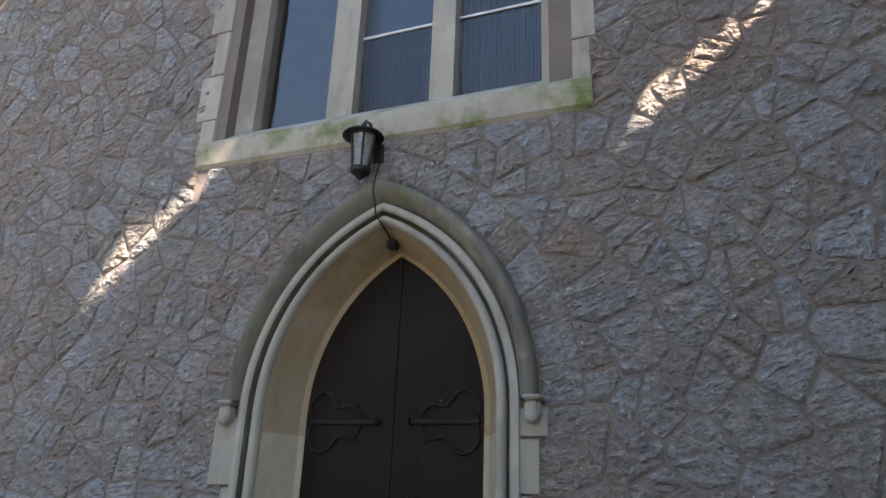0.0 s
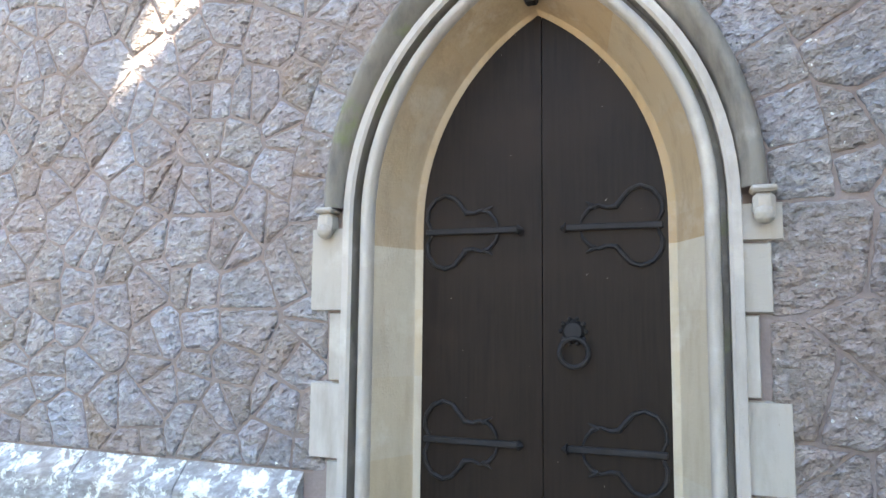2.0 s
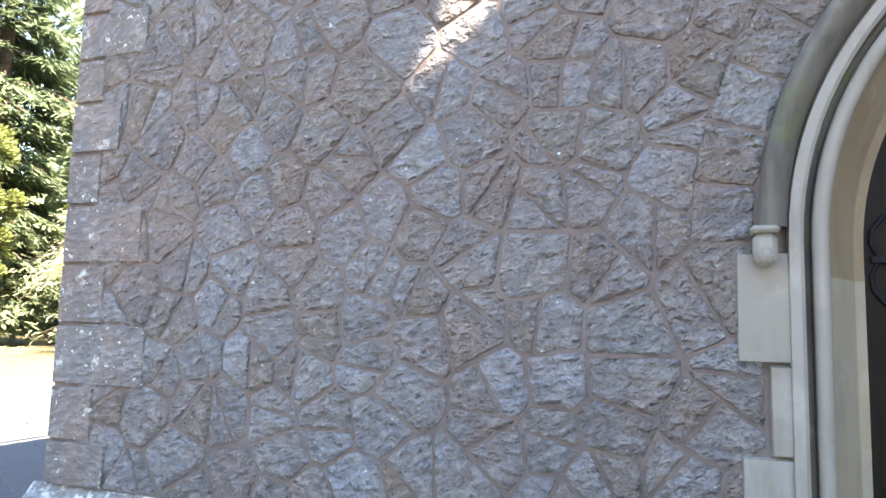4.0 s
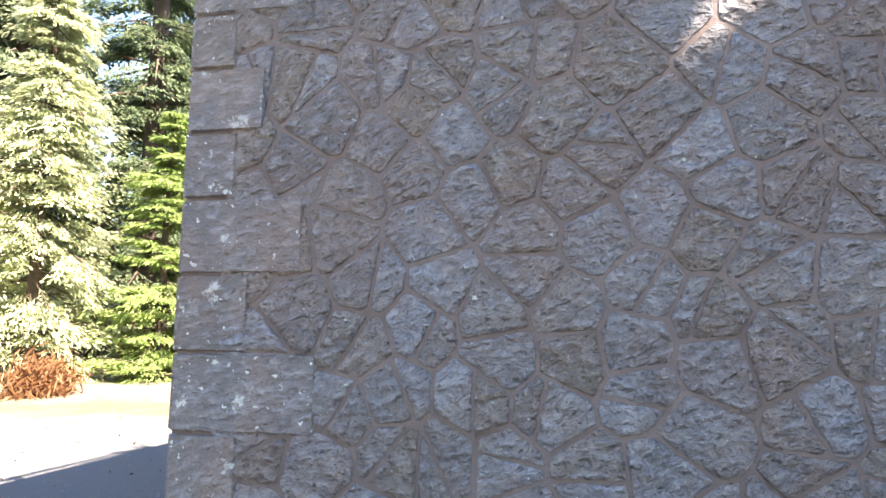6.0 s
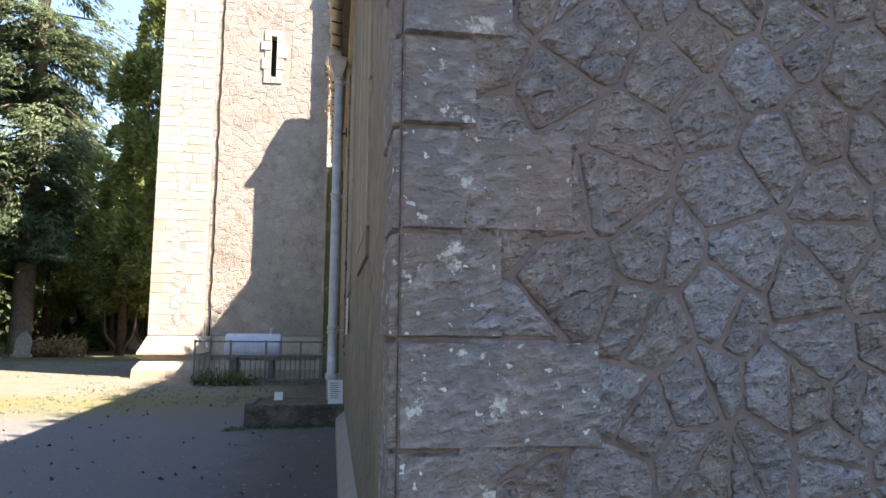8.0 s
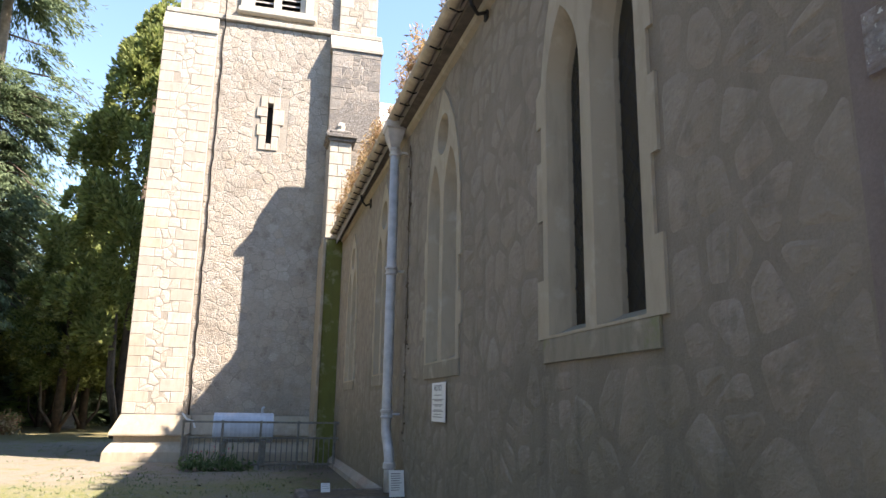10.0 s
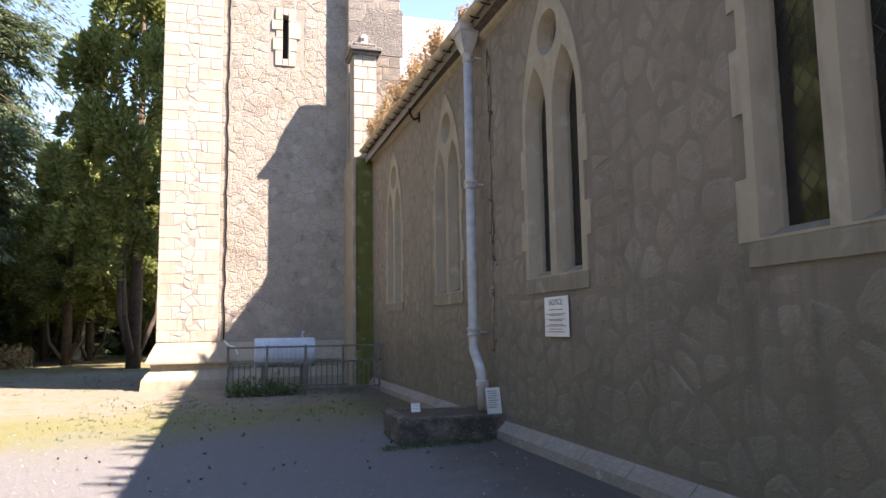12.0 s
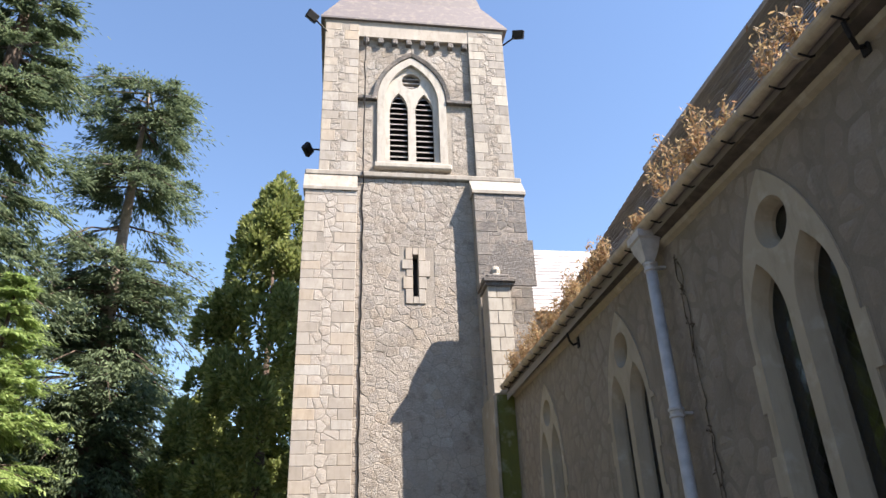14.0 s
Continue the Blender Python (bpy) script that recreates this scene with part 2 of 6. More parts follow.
M_GUTTER = plain("buff_gutter_paint", (0.42, 0.35, 0.26), 0.6, 0.0, 0.35, 5, 0.3)
M_SOFFIT = plain("dark_soffit", (0.085, 0.068, 0.055), 0.85, 0.0, 0.5, 6, 0.3)
M_WHITE = plain("white_board", (0.72, 0.72, 0.70), 0.5, 0.0, 0.08, 12)
M_INK = plain("black_ink", (0.03, 0.03, 0.03), 0.7)
M_GREYINK = plain("grey_ink", (0.22, 0.22, 0.22), 0.7)
M_TANK = plain("blue_grey_tank", (0.44, 0.49, 0.56), 0.5, 0.1, 0.15, 4, 0.15)
M_FENCE = plain("weathered_fence", (0.15, 0.14, 0.12), 0.7, 0.0, 0.4, 10, 0.3)
M_TROUGH = rubble("dark_trough_stone", [(0.035, 0.032, 0.027), (0.05, 0.044, 0.036)], strata=0.4, depth=0.02, grit_shade=0.2)
M_SILT = plain("mossy_silt", (0.075, 0.055, 0.035), 0.95, 0.0, 0.5, 7, 0.6)
M_LOUVRE = plain("louvre_slate", (0.33, 0.30, 0.28), 0.7, 0.0, 0.25, 8, 0.3)
# near-black puts the shade of closed insides into the colour
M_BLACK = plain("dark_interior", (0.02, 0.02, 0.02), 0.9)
M_PLASTER = plain("inner_plaster", (0.16, 0.14, 0.12), 0.9, 0.0, 0.1, 3)
M_LEAD = plain("lead_strip", (0.04, 0.04, 0.045), 0.6, 0.3)
M_FROSTBAR = plain("white_bar", (0.62, 0.63, 0.62), 0.5)
M_BARK = plain("conifer_bark", (0.085, 0.06, 0.045), 0.95, 0.0, 0.5, 5, 0.9)
M_PALEBARK = plain("grey_bark", (0.21, 0.165, 0.13), 0.95, 0.0, 0.35, 5, 0.8)
M_PEBBLE = plain("gravel_stone", (0.20, 0.195, 0.19), 0.9, 0.0, 0.5, 8)
M_GRAVE = rubble("gravestone", [(0.38, 0.33, 0.27), (0.33, 0.30, 0.27)], strata=0.3)


def slate_mat(name, a, b):
    m = Mat(name, 0.6)
    p = m.coords()
    c = m.ramp(m.rand(), (0.0, a), (1.0, b))
    c = m.mix(m.step(m.noise(p, 5, 5), 0.5, 0.75), c, m.mix(0.5, c, (0.30, 0.26, 0.20)))
    m.colour(c)
    m.bump(m.noise(p, 40, 4), 0.4, 0.01)
    return m.m


M_SLATE = slate_mat("dark_slate", (0.15, 0.135, 0.13), (0.235, 0.21, 0.20))
M_SPIRE = slate_mat("mauve_slate", (0.112, 0.0945, 0.0945), (0.154, 0.133, 0.13))
M_PALESLATE = slate_mat("pale_slate", (0.34, 0.32, 0.33), (0.44, 0.42, 0.42))


def door_mat():
    m = Mat("dark_door_paint", 0.5)
    m.b.inputs["Specular IOR Level"].default_value = 0.12
    p = m.coords()
    mp = m.n("Mapping")
    mp.inputs["Scale"].default_value = (26, 26, 1.2)
    m.l(p, mp.inputs["Vector"])
    g = m.noise(mp.outputs[0], 2.0, 6, 0.6)
    b = m.noise(p, 1.8, 5)
    c = m.ramp(g, (0.3, (0.008, 0.0052, 0.004)), (0.7, (0.015, 0.010, 0.0075)))
    c = m.mix(m.step(b, 0.45, 0.75), c, (0.019, 0.012, 0.0085))
    chips = m.noise(p, 34, 3, 0.6)
    c = m.mix(m.step(chips, 0.76, 0.78), c, (0.42, 0.40, 0.36))
    m.colour(c)
    m.bump(g, 0.25, 0.006)
    return m.m


M_DOOR = door_mat()


def glass_mat(name, tint=(0.75, 0.8, 0.82), ribs=0.0, ior=1.5):
    m = Mat(name, 0.03)
    m.b.inputs["Base Color"].default_value = (*tint, 1)
    m.b.inputs["Transmission Weight"].default_value = 1.0
    m.b.inputs["IOR"].default_value = ior
    p = m.coords()
    if ribs:
        w = m.n("TexWave", Scale=ribs)
        w.bands_direction = "X"
        m.l(p, w.inputs["Vector"])
        m.bump(w.outputs["Fac"], 0.25, 0.004)
    m.bump(m.noise(p, 5.0, 2), 0.12, 0.02)
    return m.m


M_GLASS = glass_mat("old_glass")
M_SIDEGLASS = glass_mat("storm_glazing", (0.28, 0.31, 0.32), ior=1.52)
M_LAMPGLASS = glass_mat("milky_lamp_glass", (0.55, 0.57, 0.58), 40)
M_LAMPGLASS.node_tree.nodes["Principled BSDF"].inputs["Transmission Weight"].default_value = 0.75
M_LAMPGLASS.node_tree.nodes["Principled BSDF"].inputs["Roughness"].default_value = 0.2
M_RIBGLASS = glass_mat("fluted_sheet", (0.55, 0.62, 0.68), 28)


def ground_mat():
    m = Mat("gravel_yard", 0.95)
    p = m.coords()
    fine = m.noise(p, 75, 6, 0.75)
    mid = m.noise(p, 9, 6, 0.65)
    big = m.noise(p, 0.55, 6, 0.6)
    gravel = m.ramp(fine, (0.28, (0.052, 0.05, 0.05)), (0.55, (0.14, 0.142, 0.148)), (0.78, (0.37, 0.365, 0.36)))
    gravel = m.mix(m.step(mid, 0.4, 0.7), gravel, m.mix(0.35, gravel, (0.13, 0.105, 0.08)))
    grass = m.ramp(m.noise(p, 45, 5, 0.7), (0.3, (0.06, 0.07, 0.02)), (0.55, (0.14, 0.135, 0.045)), (0.75, (0.29, 0.245, 0.115)))
    soil = m.ramp(m.noise(p, 30, 5, 0.7), (0.3, (0.085, 0.07, 0.054)), (0.7, (0.25, 0.212, 0.168)))
    sep = m.n("SeparateXYZ")
    m.l(p, sep.inputs[0])

    def band(sock, lo, hi):
        wob = m.n("Math")
        wob.operation = "MULTIPLY_ADD"
        wob.inputs[1].default_value = 5.0
        m.l(big, wob.inputs[0])
        m.l(sock, wob.inputs[2])
        return m.step(wob.outputs[0], lo + 2.5, hi + 2.5)

    def times(a, b):
        x = m.n("Math")
        x.operation = "MULTIPLY"
        m.l(a, x.inputs[0]), m.l(b, x.inputs[1])
        return x.outputs[0]

    moss = times(band(sep.outputs[1], 9.8, 12.6), m.step(mid, 0.22, 0.52))
    c = m.mix(moss, gravel, grass)
    near = times(band(sep.outputs[1], 13.2, 15.0), m.step(m.noise(p, 1.8, 5), 0.32, 0.48))
    c = m.mix(near, c, soil)
    far = band(sep.outputs[1], 27.5, 29.5)
    c = m.mix(far, c, m.mix(0.5, grass, (0.15, 0.11, 0.06)))
    west = m.n("Math")
    west.operation = "MULTIPLY"
    west.inputs[1].default_value = -1
    m.l(sep.outputs[0], west.inputs[0])
    c = m.mix(band(west.outputs[0], 14.0, 16.5), c, m.mix(0.6, grass, (0.12, 0.09, 0.055)))
    foot = m.n("Math")
    foot.operation = "MULTIPLY_ADD"
    foot.inputs[1].default_value = 1.5
    m.l(m.noise(p, 1.4, 6, 0.65), foot.inputs[0])
    m.l(sep.outputs[0], foot.inputs[2])
    c = m.mix(times(m.step(foot.outputs[0], -0.75, 0.1), m.step(sep.outputs[1], -0.4, 0.8)), c, m.mix(0.6, c, (0.05, 0.038, 0.026)))
    m.colour(c)
    m.bump(fine, 0.7, 0.015)
    m.bump(mid, 0.4, 0.03)
    return m.m


M_GROUND = ground_mat()


def leaf_mat(name, dark, light, dry=None):
    m = Mat(name, 0.6)
    p = m.coords()
    r = m.n("NewGeometry").outputs["Random Per Island"]
    c = m.ramp(r, (0.0, dark), (0.7, light), (1.0, dry or light))
    c = m.mix(m.step(m.noise(p, 0.7, 4), 0.4, 0.65), m.mix(0.45, c, dark), c)
    m.colour(c)
    m.b.inputs["Specular IOR Level"].default_value = 0.25
    tr = m.n("BsdfTranslucent")
    m.l(c, tr.inputs[0])
    mx = m.n("MixShader")
    mx.inputs[0].default_value = 0.42
    m.l(m.b.outputs[0], mx.inputs[1]), m.l(tr.outputs[0], mx.inputs[2])
    m.l(mx.outputs[0], m.t.nodes["Material Output"].inputs[0])
    return m.m


M_FIR = leaf_mat("fir_needles", (0.055, 0.084, 0.046), (0.21, 0.265, 0.145))
M_SPRUCE = leaf_mat("fresh_spruce_needles", (0.13, 0.21, 0.06), (0.40, 0.50, 0.18))
M_PALESPRUCE = leaf_mat("pale_spruce_needles", (0.28, 0.33, 0.17), (0.53, 0.57, 0.36), (0.66, 0.63, 0.47))
M_CYPRESS = leaf_mat("cypress_leaves", (0.11, 0.14, 0.045), (0.33, 0.38, 0.13), (0.42, 0.43, 0.18))
M_SHRUB = leaf_mat("shrub_leaves", (0.05, 0.09, 0.03), (0.16, 0.22, 0.10))
M_DRY = leaf_mat("dry_weeds", (0.26, 0.15, 0.08), (0.50, 0.40, 0.22), (0.42, 0.22, 0.13))
M_BROWN = leaf_mat("dead_brush", (0.14, 0.06, 0.025), (0.30, 0.16, 0.08))
M_PETAL = leaf_mat("red_petals", (0.35, 0.05, 0.07), (0.55, 0.12, 0.16), (0.75, 0.65, 0.66))

# ---- building helpers ----
from mathutils.geometry import tessellate_polygon

RNG = random.Random(11)


def thing(name, label, category, group="", kind="", at=(0, 0, 0)):
    ob = new(name)
    ob.empty_display_size = 0.2
    ob.location = at
    return tagged(ob, label, category, group, kind)


def part(name, bm, material, parent=None, label="", smooth=False, kind=""):
    """Links a bmesh as one mesh object, under a thing or a part."""
    me = bpy.data.meshes.new(name)
    bm.to_mesh(me)
    bm.free()
    me.materials.append(material)
    if smooth:
        me.polygons.foreach_set("use_smooth", [True] * len(me.polygons))
    ob = new(name, me)
    if parent:
        ob.parent = parent
        up, shift = parent, Vector((0, 0, 0))
        while up:
            shift += Vector(up.location)
            up = up.parent
        me.transform(Matrix.Translation(-shift))
    return tagged(ob, label, "", "", kind)


def raw(name, verts, faces, material, parent=None, label="", kind="", smooth=False):
    me = bpy.data.meshes.new(name)
    me.from_pydata([tuple(v) for v in verts], [], faces)
    me.materials.append(material)
    if smooth:
        me.polygons.foreach_set("use_smooth", [True] * len(me.polygons))
    ob = new(name, me)
    ob.parent = parent
    if parent:
        me.transform(Matrix.Translation(-Vector(parent.location)))
    return tagged(ob, label, "", "", kind)


def box(bm, x0, x1, y0, y1, z0, z1, bevel=0.0, jitter=0.0):
    r = bmesh.ops.create_cube(bm, size=1.0)
    vs = r["verts"]
    for v in vs:
        v.co = Vector(((x0 + x1) / 2 + v.co.x * (x1 - x0), (y0 + y1) / 2 + v.co.y * (y1 - y0), (z0 + z1) / 2 + v.co.z * (z1 - z0)))
        if jitter:
            v.co += Vector([RNG.uniform(-jitter, jitter) for _ in range(3)])
    if bevel:
        es = list({e for v in vs for e in v.link_edges})
        bmesh.ops.bevel(bm, geom=es, offset=bevel, segments=1, affect="EDGES")
    return bm


def tube(bm, pts, radius, sides=10, cap=True):
    """A round bar along points; radius is one number or one for each point."""
    pts = [Vector(p) for p in pts]
    rad = radius if isinstance(radius, (list, tuple)) else [radius] * len(pts)
    rings = []
    for i, p in enumerate(pts):
        a = (pts[min(i + 1, len(pts) - 1)] - pts[max(i - 1, 0)]).normalized()
        u = a.orthogonal().normalized() if i == 0 else (u - a * u.dot(a)).normalized()
        w = a.cross(u)
        rings.append([bm.verts.new(p + (u * math.cos(k) + w * math.sin(k)) * rad[i]) for k in [2 * math.pi * j / sides for j in range(sides)]])
    for a, b in zip(rings, rings[1:]):
        for j in range(sides):
            bm.faces.new((a[j], a[(j + 1) % sides], b[(j + 1) % sides], b[j]))
    if cap:
        bm.faces.new(rings[0][::-1]), bm.faces.new(rings[-1])
    return bm


def lathe(bm, centre, profile, sides=16):
    """Turns (radius, height) points about an upright axis."""
    c = Vector(centre)
    rings = [[bm.verts.new(c + Vector((r * math.cos(2 * math.pi * j / sides), r * math.sin(2 * math.pi * j / sides), h))) for j in range(sides)] for r, h in profile]
    for a, b in zip(rings, rings[1:]):
        for j in range(sides):
            bm.faces.new((a[j], a[(j + 1) % sides], b[(j + 1) % sides], b[j]))
    bm.faces.new(rings[0][::-1]), bm.faces.new(rings[-1])
    return bm


def plate(bm, outline, holes, place, d0, d1):
    """A slab with holes; place(u, v, d) puts it on its wall, d outwards."""
    loops = [outline, *holes]
    flat = [p for lp in loops for p in lp]
    tris = tessellate_polygon([[Vector((u, v, 0)) for u, v in lp] for lp in loops])
    front = [bm.verts.new(place(u, v, d1)) for u, v in flat]
    back = [bm.verts.new(place(u, v, d0)) for u, v in flat]
    for t in tris:
        try:
            bm.faces.new([front[i] for i in t])
            bm.faces.new([back[i] for i in reversed(t)])
        except ValueError:
            pass
    at = 0
    for lp in loops:
        n = len(lp)
        for i in range(n):
            a, b = at + i, at + (i + 1) % n
            bm.faces.new((front[a], front[b], back[b], back[a]))
        at += n
    bmesh.ops.recalc_face_normals(bm, faces=bm.faces)
    return bm


def arch(cx, hw, spring, top, base, n=12):
    """A pointed arch's outline, from its foot on one side over the point to the other."""
    h = top - spring
    R = (h * h + hw * hw) / (2 * hw)
    a1 = math.asin(min(1, h / R)) if R >= h else math.pi / 2
    left = [(cx - hw + R - R * math.cos(a1 * i / n), spring + R * math.sin(a1 * i / n)) for i in range(n + 1)]
    left[-1] = (cx, top)
    right = [(2 * cx - u, v) for u, v in reversed(left[:-1])]
    pts = left + right
    if base is not None:
        pts = [(cx - hw, base)] + pts + [(cx + hw, base)]
    return pts


def ring(cx, cz, r, n=20):
    return [(cx + r * math.cos(2 * math.pi * i / n), cz + r * math.sin(2 * math.pi * i / n)) for i in range(n)]


def strips(bm, curves, place):
    """Skins a moulding between curves of equal length; each is (points, d)."""
    rows = [[bm.verts.new(place(u, v, d)) for u, v in pts] for pts, d in curves]
    for a, b in zip(rows, rows[1:]):
        for i in range(len(a) - 1):
            bm.faces.new((a[i], a[i + 1], b[i + 1], b[i]))
    bmesh.ops.recalc_face_normals(bm, faces=bm.faces)
    return bm


def on_front(u, v, d):
    return Vector((u, -d, v))


def on_side(u, v, d):
    return Vector((-d, u, v))


def on_tower(u, v, d):
    return Vector((u, 19.2 - d, v))


# ---- rubble walling ----
def clip(poly, nx, ny, c):
    """Keeps what lies where nx*u + ny*v <= c."""
    out = []
    for i, p in enumerate(poly):
        q = poly[(i + 1) % len(poly)]
        a, b = nx * p[0] + ny * p[1] - c, nx * q[0] + ny * q[1] - c
        if a <= 0:
            out.append(p)
        if (a < 0 < b) or (b < 0 < a):
            t = a / (a - b)
            out.append((p[0] + t * (q[0] - p[0]), p[1] + t * (q[1] - p[1])))
    return out


def cells(seeds, u0, u1, v0, v1, reach, joint, keepouts):
    """The stones round the seeds: each one's own ground, less the joints and the convex keepouts (counter-clockwise)."""
    def inside(p, ko):
        return all((b[0] - a[0]) * (p[1] - a[1]) - (b[1] - a[1]) * (p[0] - a[0]) >= 0 for a, b in zip(ko, ko[1:] + ko[:1]))

    pts = np.array([p for p in seeds if not any(inside(p, ko) for ko in keepouts)])
    made = []
    for i, s in enumerate(pts):
        poly = [(u0, v0), (u1, v0), (u1, v1), (u0, v1)]
        d2 = ((pts - s) ** 2).sum(1)
        for j in np.argsort(d2)[1:28]:
            if d2[j] > (2.6 * reach) ** 2:
                break
            q = pts[j]
            n = q - s
            L = math.hypot(*n)
            n = n / L
            poly = clip(poly, n[0], n[1], float(n @ (s + q) / 2) - joint / 2)
            if len(poly) < 3:
                break
        if len(poly) < 3:
            continue
        for ko in keepouts:
            best, edge = -1e9, None
            for a, b in zip(ko, ko[1:] + ko[:1]):
                nx, ny = b[1] - a[1], a[0] - b[0]
                L = math.hypot(nx, ny)
                if L < 1e-6:
                    continue
                nx, ny = nx / L, ny / L
                d = nx * (s[0] - a[0]) + ny * (s[1] - a[1])
                if d > best:
                    best, edge = d, (nx, ny, nx * a[0] + ny * a[1])
            nx, ny, c = edge
            poly = clip(poly, -nx, -ny, -c - joint * 0.4)
            if len(poly) < 3:
                break
        if len(poly) < 3:
            continue
        merged = []
        for p in poly:
            if not merged or math.hypot(p[0] - merged[-1][0], p[1] - merged[-1][1]) > 0.02:
                merged.append(p)
        if len(merged) > 2 and math.hypot(merged[0][0] - merged[-1][0], merged[0][1] - merged[-1][1]) < 0.02:
            merged.pop()
        area = sum(a[0] * b[1] - a[1] * b[0] for a, b in zip(merged, merged[1:] + merged[:1])) / 2
        if len(merged) >= 3 and area > 0.006:
            made.append(merged)
    return made


def stone_mesh(poly, place, proud, rnd, flip=False, bevel=0.009):
    """One stone: a worn rim, sloped arrises and an uneven face."""
    n = len(poly)
    cu, cv = sum(p[0] for p in poly) / n, sum(p[1] for p in poly) / n
    soft = []
    for i, p in enumerate(poly):
        a, b = poly[i - 1], poly[(i + 1) % n]
        for q in (a, b):
            L = math.hypot(q[0] - p[0], q[1] - p[1])
            t = min(0.3, 0.014 / max(L, 1e-3)) * rnd.uniform(0.5, 1.6)
            soft.append((p[0] + (q[0] - p[0]) * t, p[1] + (q[1] - p[1]) * t))
    m = len(soft)
    size = max(0.08, min(math.hypot(p[0] - cu, p[1] - cv) for p in soft))
    inset = min(0.5, bevel / size)
    k = min(1.0, proud / 0.012 - 0.3) if bevel < 0.05 else 0.2
    tilt = (k * rnd.uniform(-0.05, 0.05), k * rnd.uniform(-0.05, 0.05))
    vs = [place(u, v, -0.004) for u, v in soft]
    for u, v in soft:
        uu, vv = u + (cu - u) * inset, v + (cv - v) * inset
        vs.append(place(uu, vv, proud + tilt[0] * (uu - cu) + tilt[1] * (vv - cv) + k * rnd.uniform(-0.004, 0.004)))
    vs.append(place(cu + rnd.uniform(-0.03, 0.03), cv + rnd.uniform(-0.03, 0.03), proud + rnd.uniform(0.0, 0.008)))
    fs = []
    for i in range(m):
        j = (i + 1) % m
        fs.append((i, j, m + j, m + i))
        fs.append((m + i, m + j, 2 * m))
    if flip:
        fs = [f[::-1] for f in fs]
    return vs, fs


def split(polys, rnd, chance, joint, least=0.03):
    """Breaks some stones in two along a straight joint, mostly across their length."""
    out = []
    for poly in polys:
        area = sum(a[0] * b[1] - a[1] * b[0] for a, b in zip(poly, poly[1:] + poly[:1])) / 2
        if area < least or rnd.random() > chance:
            out.append(poly)
            continue
        cu, cv = sum(p[0] for p in poly) / len(poly), sum(p[1] for p in poly) / len(poly)
        far = max(poly, key=lambda p: math.hypot(p[0] - cu, p[1] - cv))
        a = math.atan2(far[1] - cv, far[0] - cu) + rnd.uniform(-0.7, 0.7)
        nx, ny = math.cos(a), math.sin(a)
        c = nx * cu + ny * cv + rnd.uniform(-0.04, 0.04)
        for half in (clip(poly, nx, ny, c - joint / 2), clip(poly, -nx, -ny, -c - joint / 2)):
            if len(half) >= 3 and sum(p[0] * q[1] - p[1] * q[0] for p, q in zip(half, half[1:] + half[:1])) / 2 > 0.005:
                out.append(half)
    return out


def rounded(poly, times=1):
    """Cuts the corners of a stone's outline."""
    for _ in range(times):
        poly = [(a[0] * (1 - t) + b[0] * t, a[1] * (1 - t) + b[1] * t) for a, b in zip(poly, poly[1:] + poly[:1]) for t in (0.13, 0.87)]
    return poly


def rock_mesh(poly, place, proud, rnd, step=0.026):
    """One rock-faced stone: a ragged rim and a split face broken into short ledges."""
    n = len(poly)
    cu, cv = sum(p[0] for p in poly) / n, sum(p[1] for p in poly) / n
    rim = []
    for i, p in enumerate(poly):
        q = poly[(i + 1) % n]
        L = math.hypot(q[0] - p[0], q[1] - p[1])
        k = max(1, round(L / step))
        for j in range(k):
            t = j / k
            pull = 0.03 if j == 0 else 0.0
            u, v = p[0] + (q[0] - p[0]) * t, p[1] + (q[1] - p[1]) * t
            rim.append((u + (cu - u) * pull + rnd.uniform(-0.005, 0.005), v + (cv - v) * pull + rnd.uniform(-0.005, 0.005)))
    m = len(rim)
    size = max(0.05, sum(math.hypot(u - cu, v - cv) for u, v in rim) / m)
    rings = max(2, round(size / step))
    turn, shift, amp = rnd.uniform(-0.28, 0.28), rnd.uniform(0, 50), rnd.uniform(0.5, 1.25)
    ca, sa = math.cos(turn), math.sin(turn)
    tilt = (rnd.uniform(-0.05, 0.05), rnd.uniform(-0.06, 0.03))

    def height(u, v, edge):
        x, y = ca * u + sa * v, ca * v - sa * u
        h = 0.62 * noise.noise(Vector((x * 9, y * 25, shift))) + 0.38 * noise.noise(Vector((x * 21, y * 52, shift + 9)))
        return max(0.004, proud * (0.55 + 0.45 * edge) + edge * (0.026 * amp * max(-0.6, h) + 0.004 + tilt[0] * (u - cu) + tilt[1] * (v - cv)))

    vs = [place(u, v, -0.004) for u, v in rim]
    for r in range(rings):
        s = 1 - (0.006 / size if r == 0 else r / rings)
        for u, v in rim:
            uu, vv = cu + (u - cu) * s, cv + (v - cv) * s
            if r:
                uu, vv = uu + rnd.uniform(-0.004, 0.004), vv + rnd.uniform(-0.004, 0.004)
            vs.append(place(uu, vv, height(uu, vv, min(1.0, (1 - s) * size / 0.028))))
    vs.append(place(cu, cv, height(cu, cv, 1.0)))
    fs = []
    for r in range(rings):
        for i in range(m):
            j = (i + 1) % m
            fs.append((r * m + i, r * m + j, (r + 1) * m + j, (r + 1) * m + i))
    for i in range(m):
        fs.append((rings * m + i, rings * m + (i + 1) % m, (rings + 1) * m))
    return vs, fs


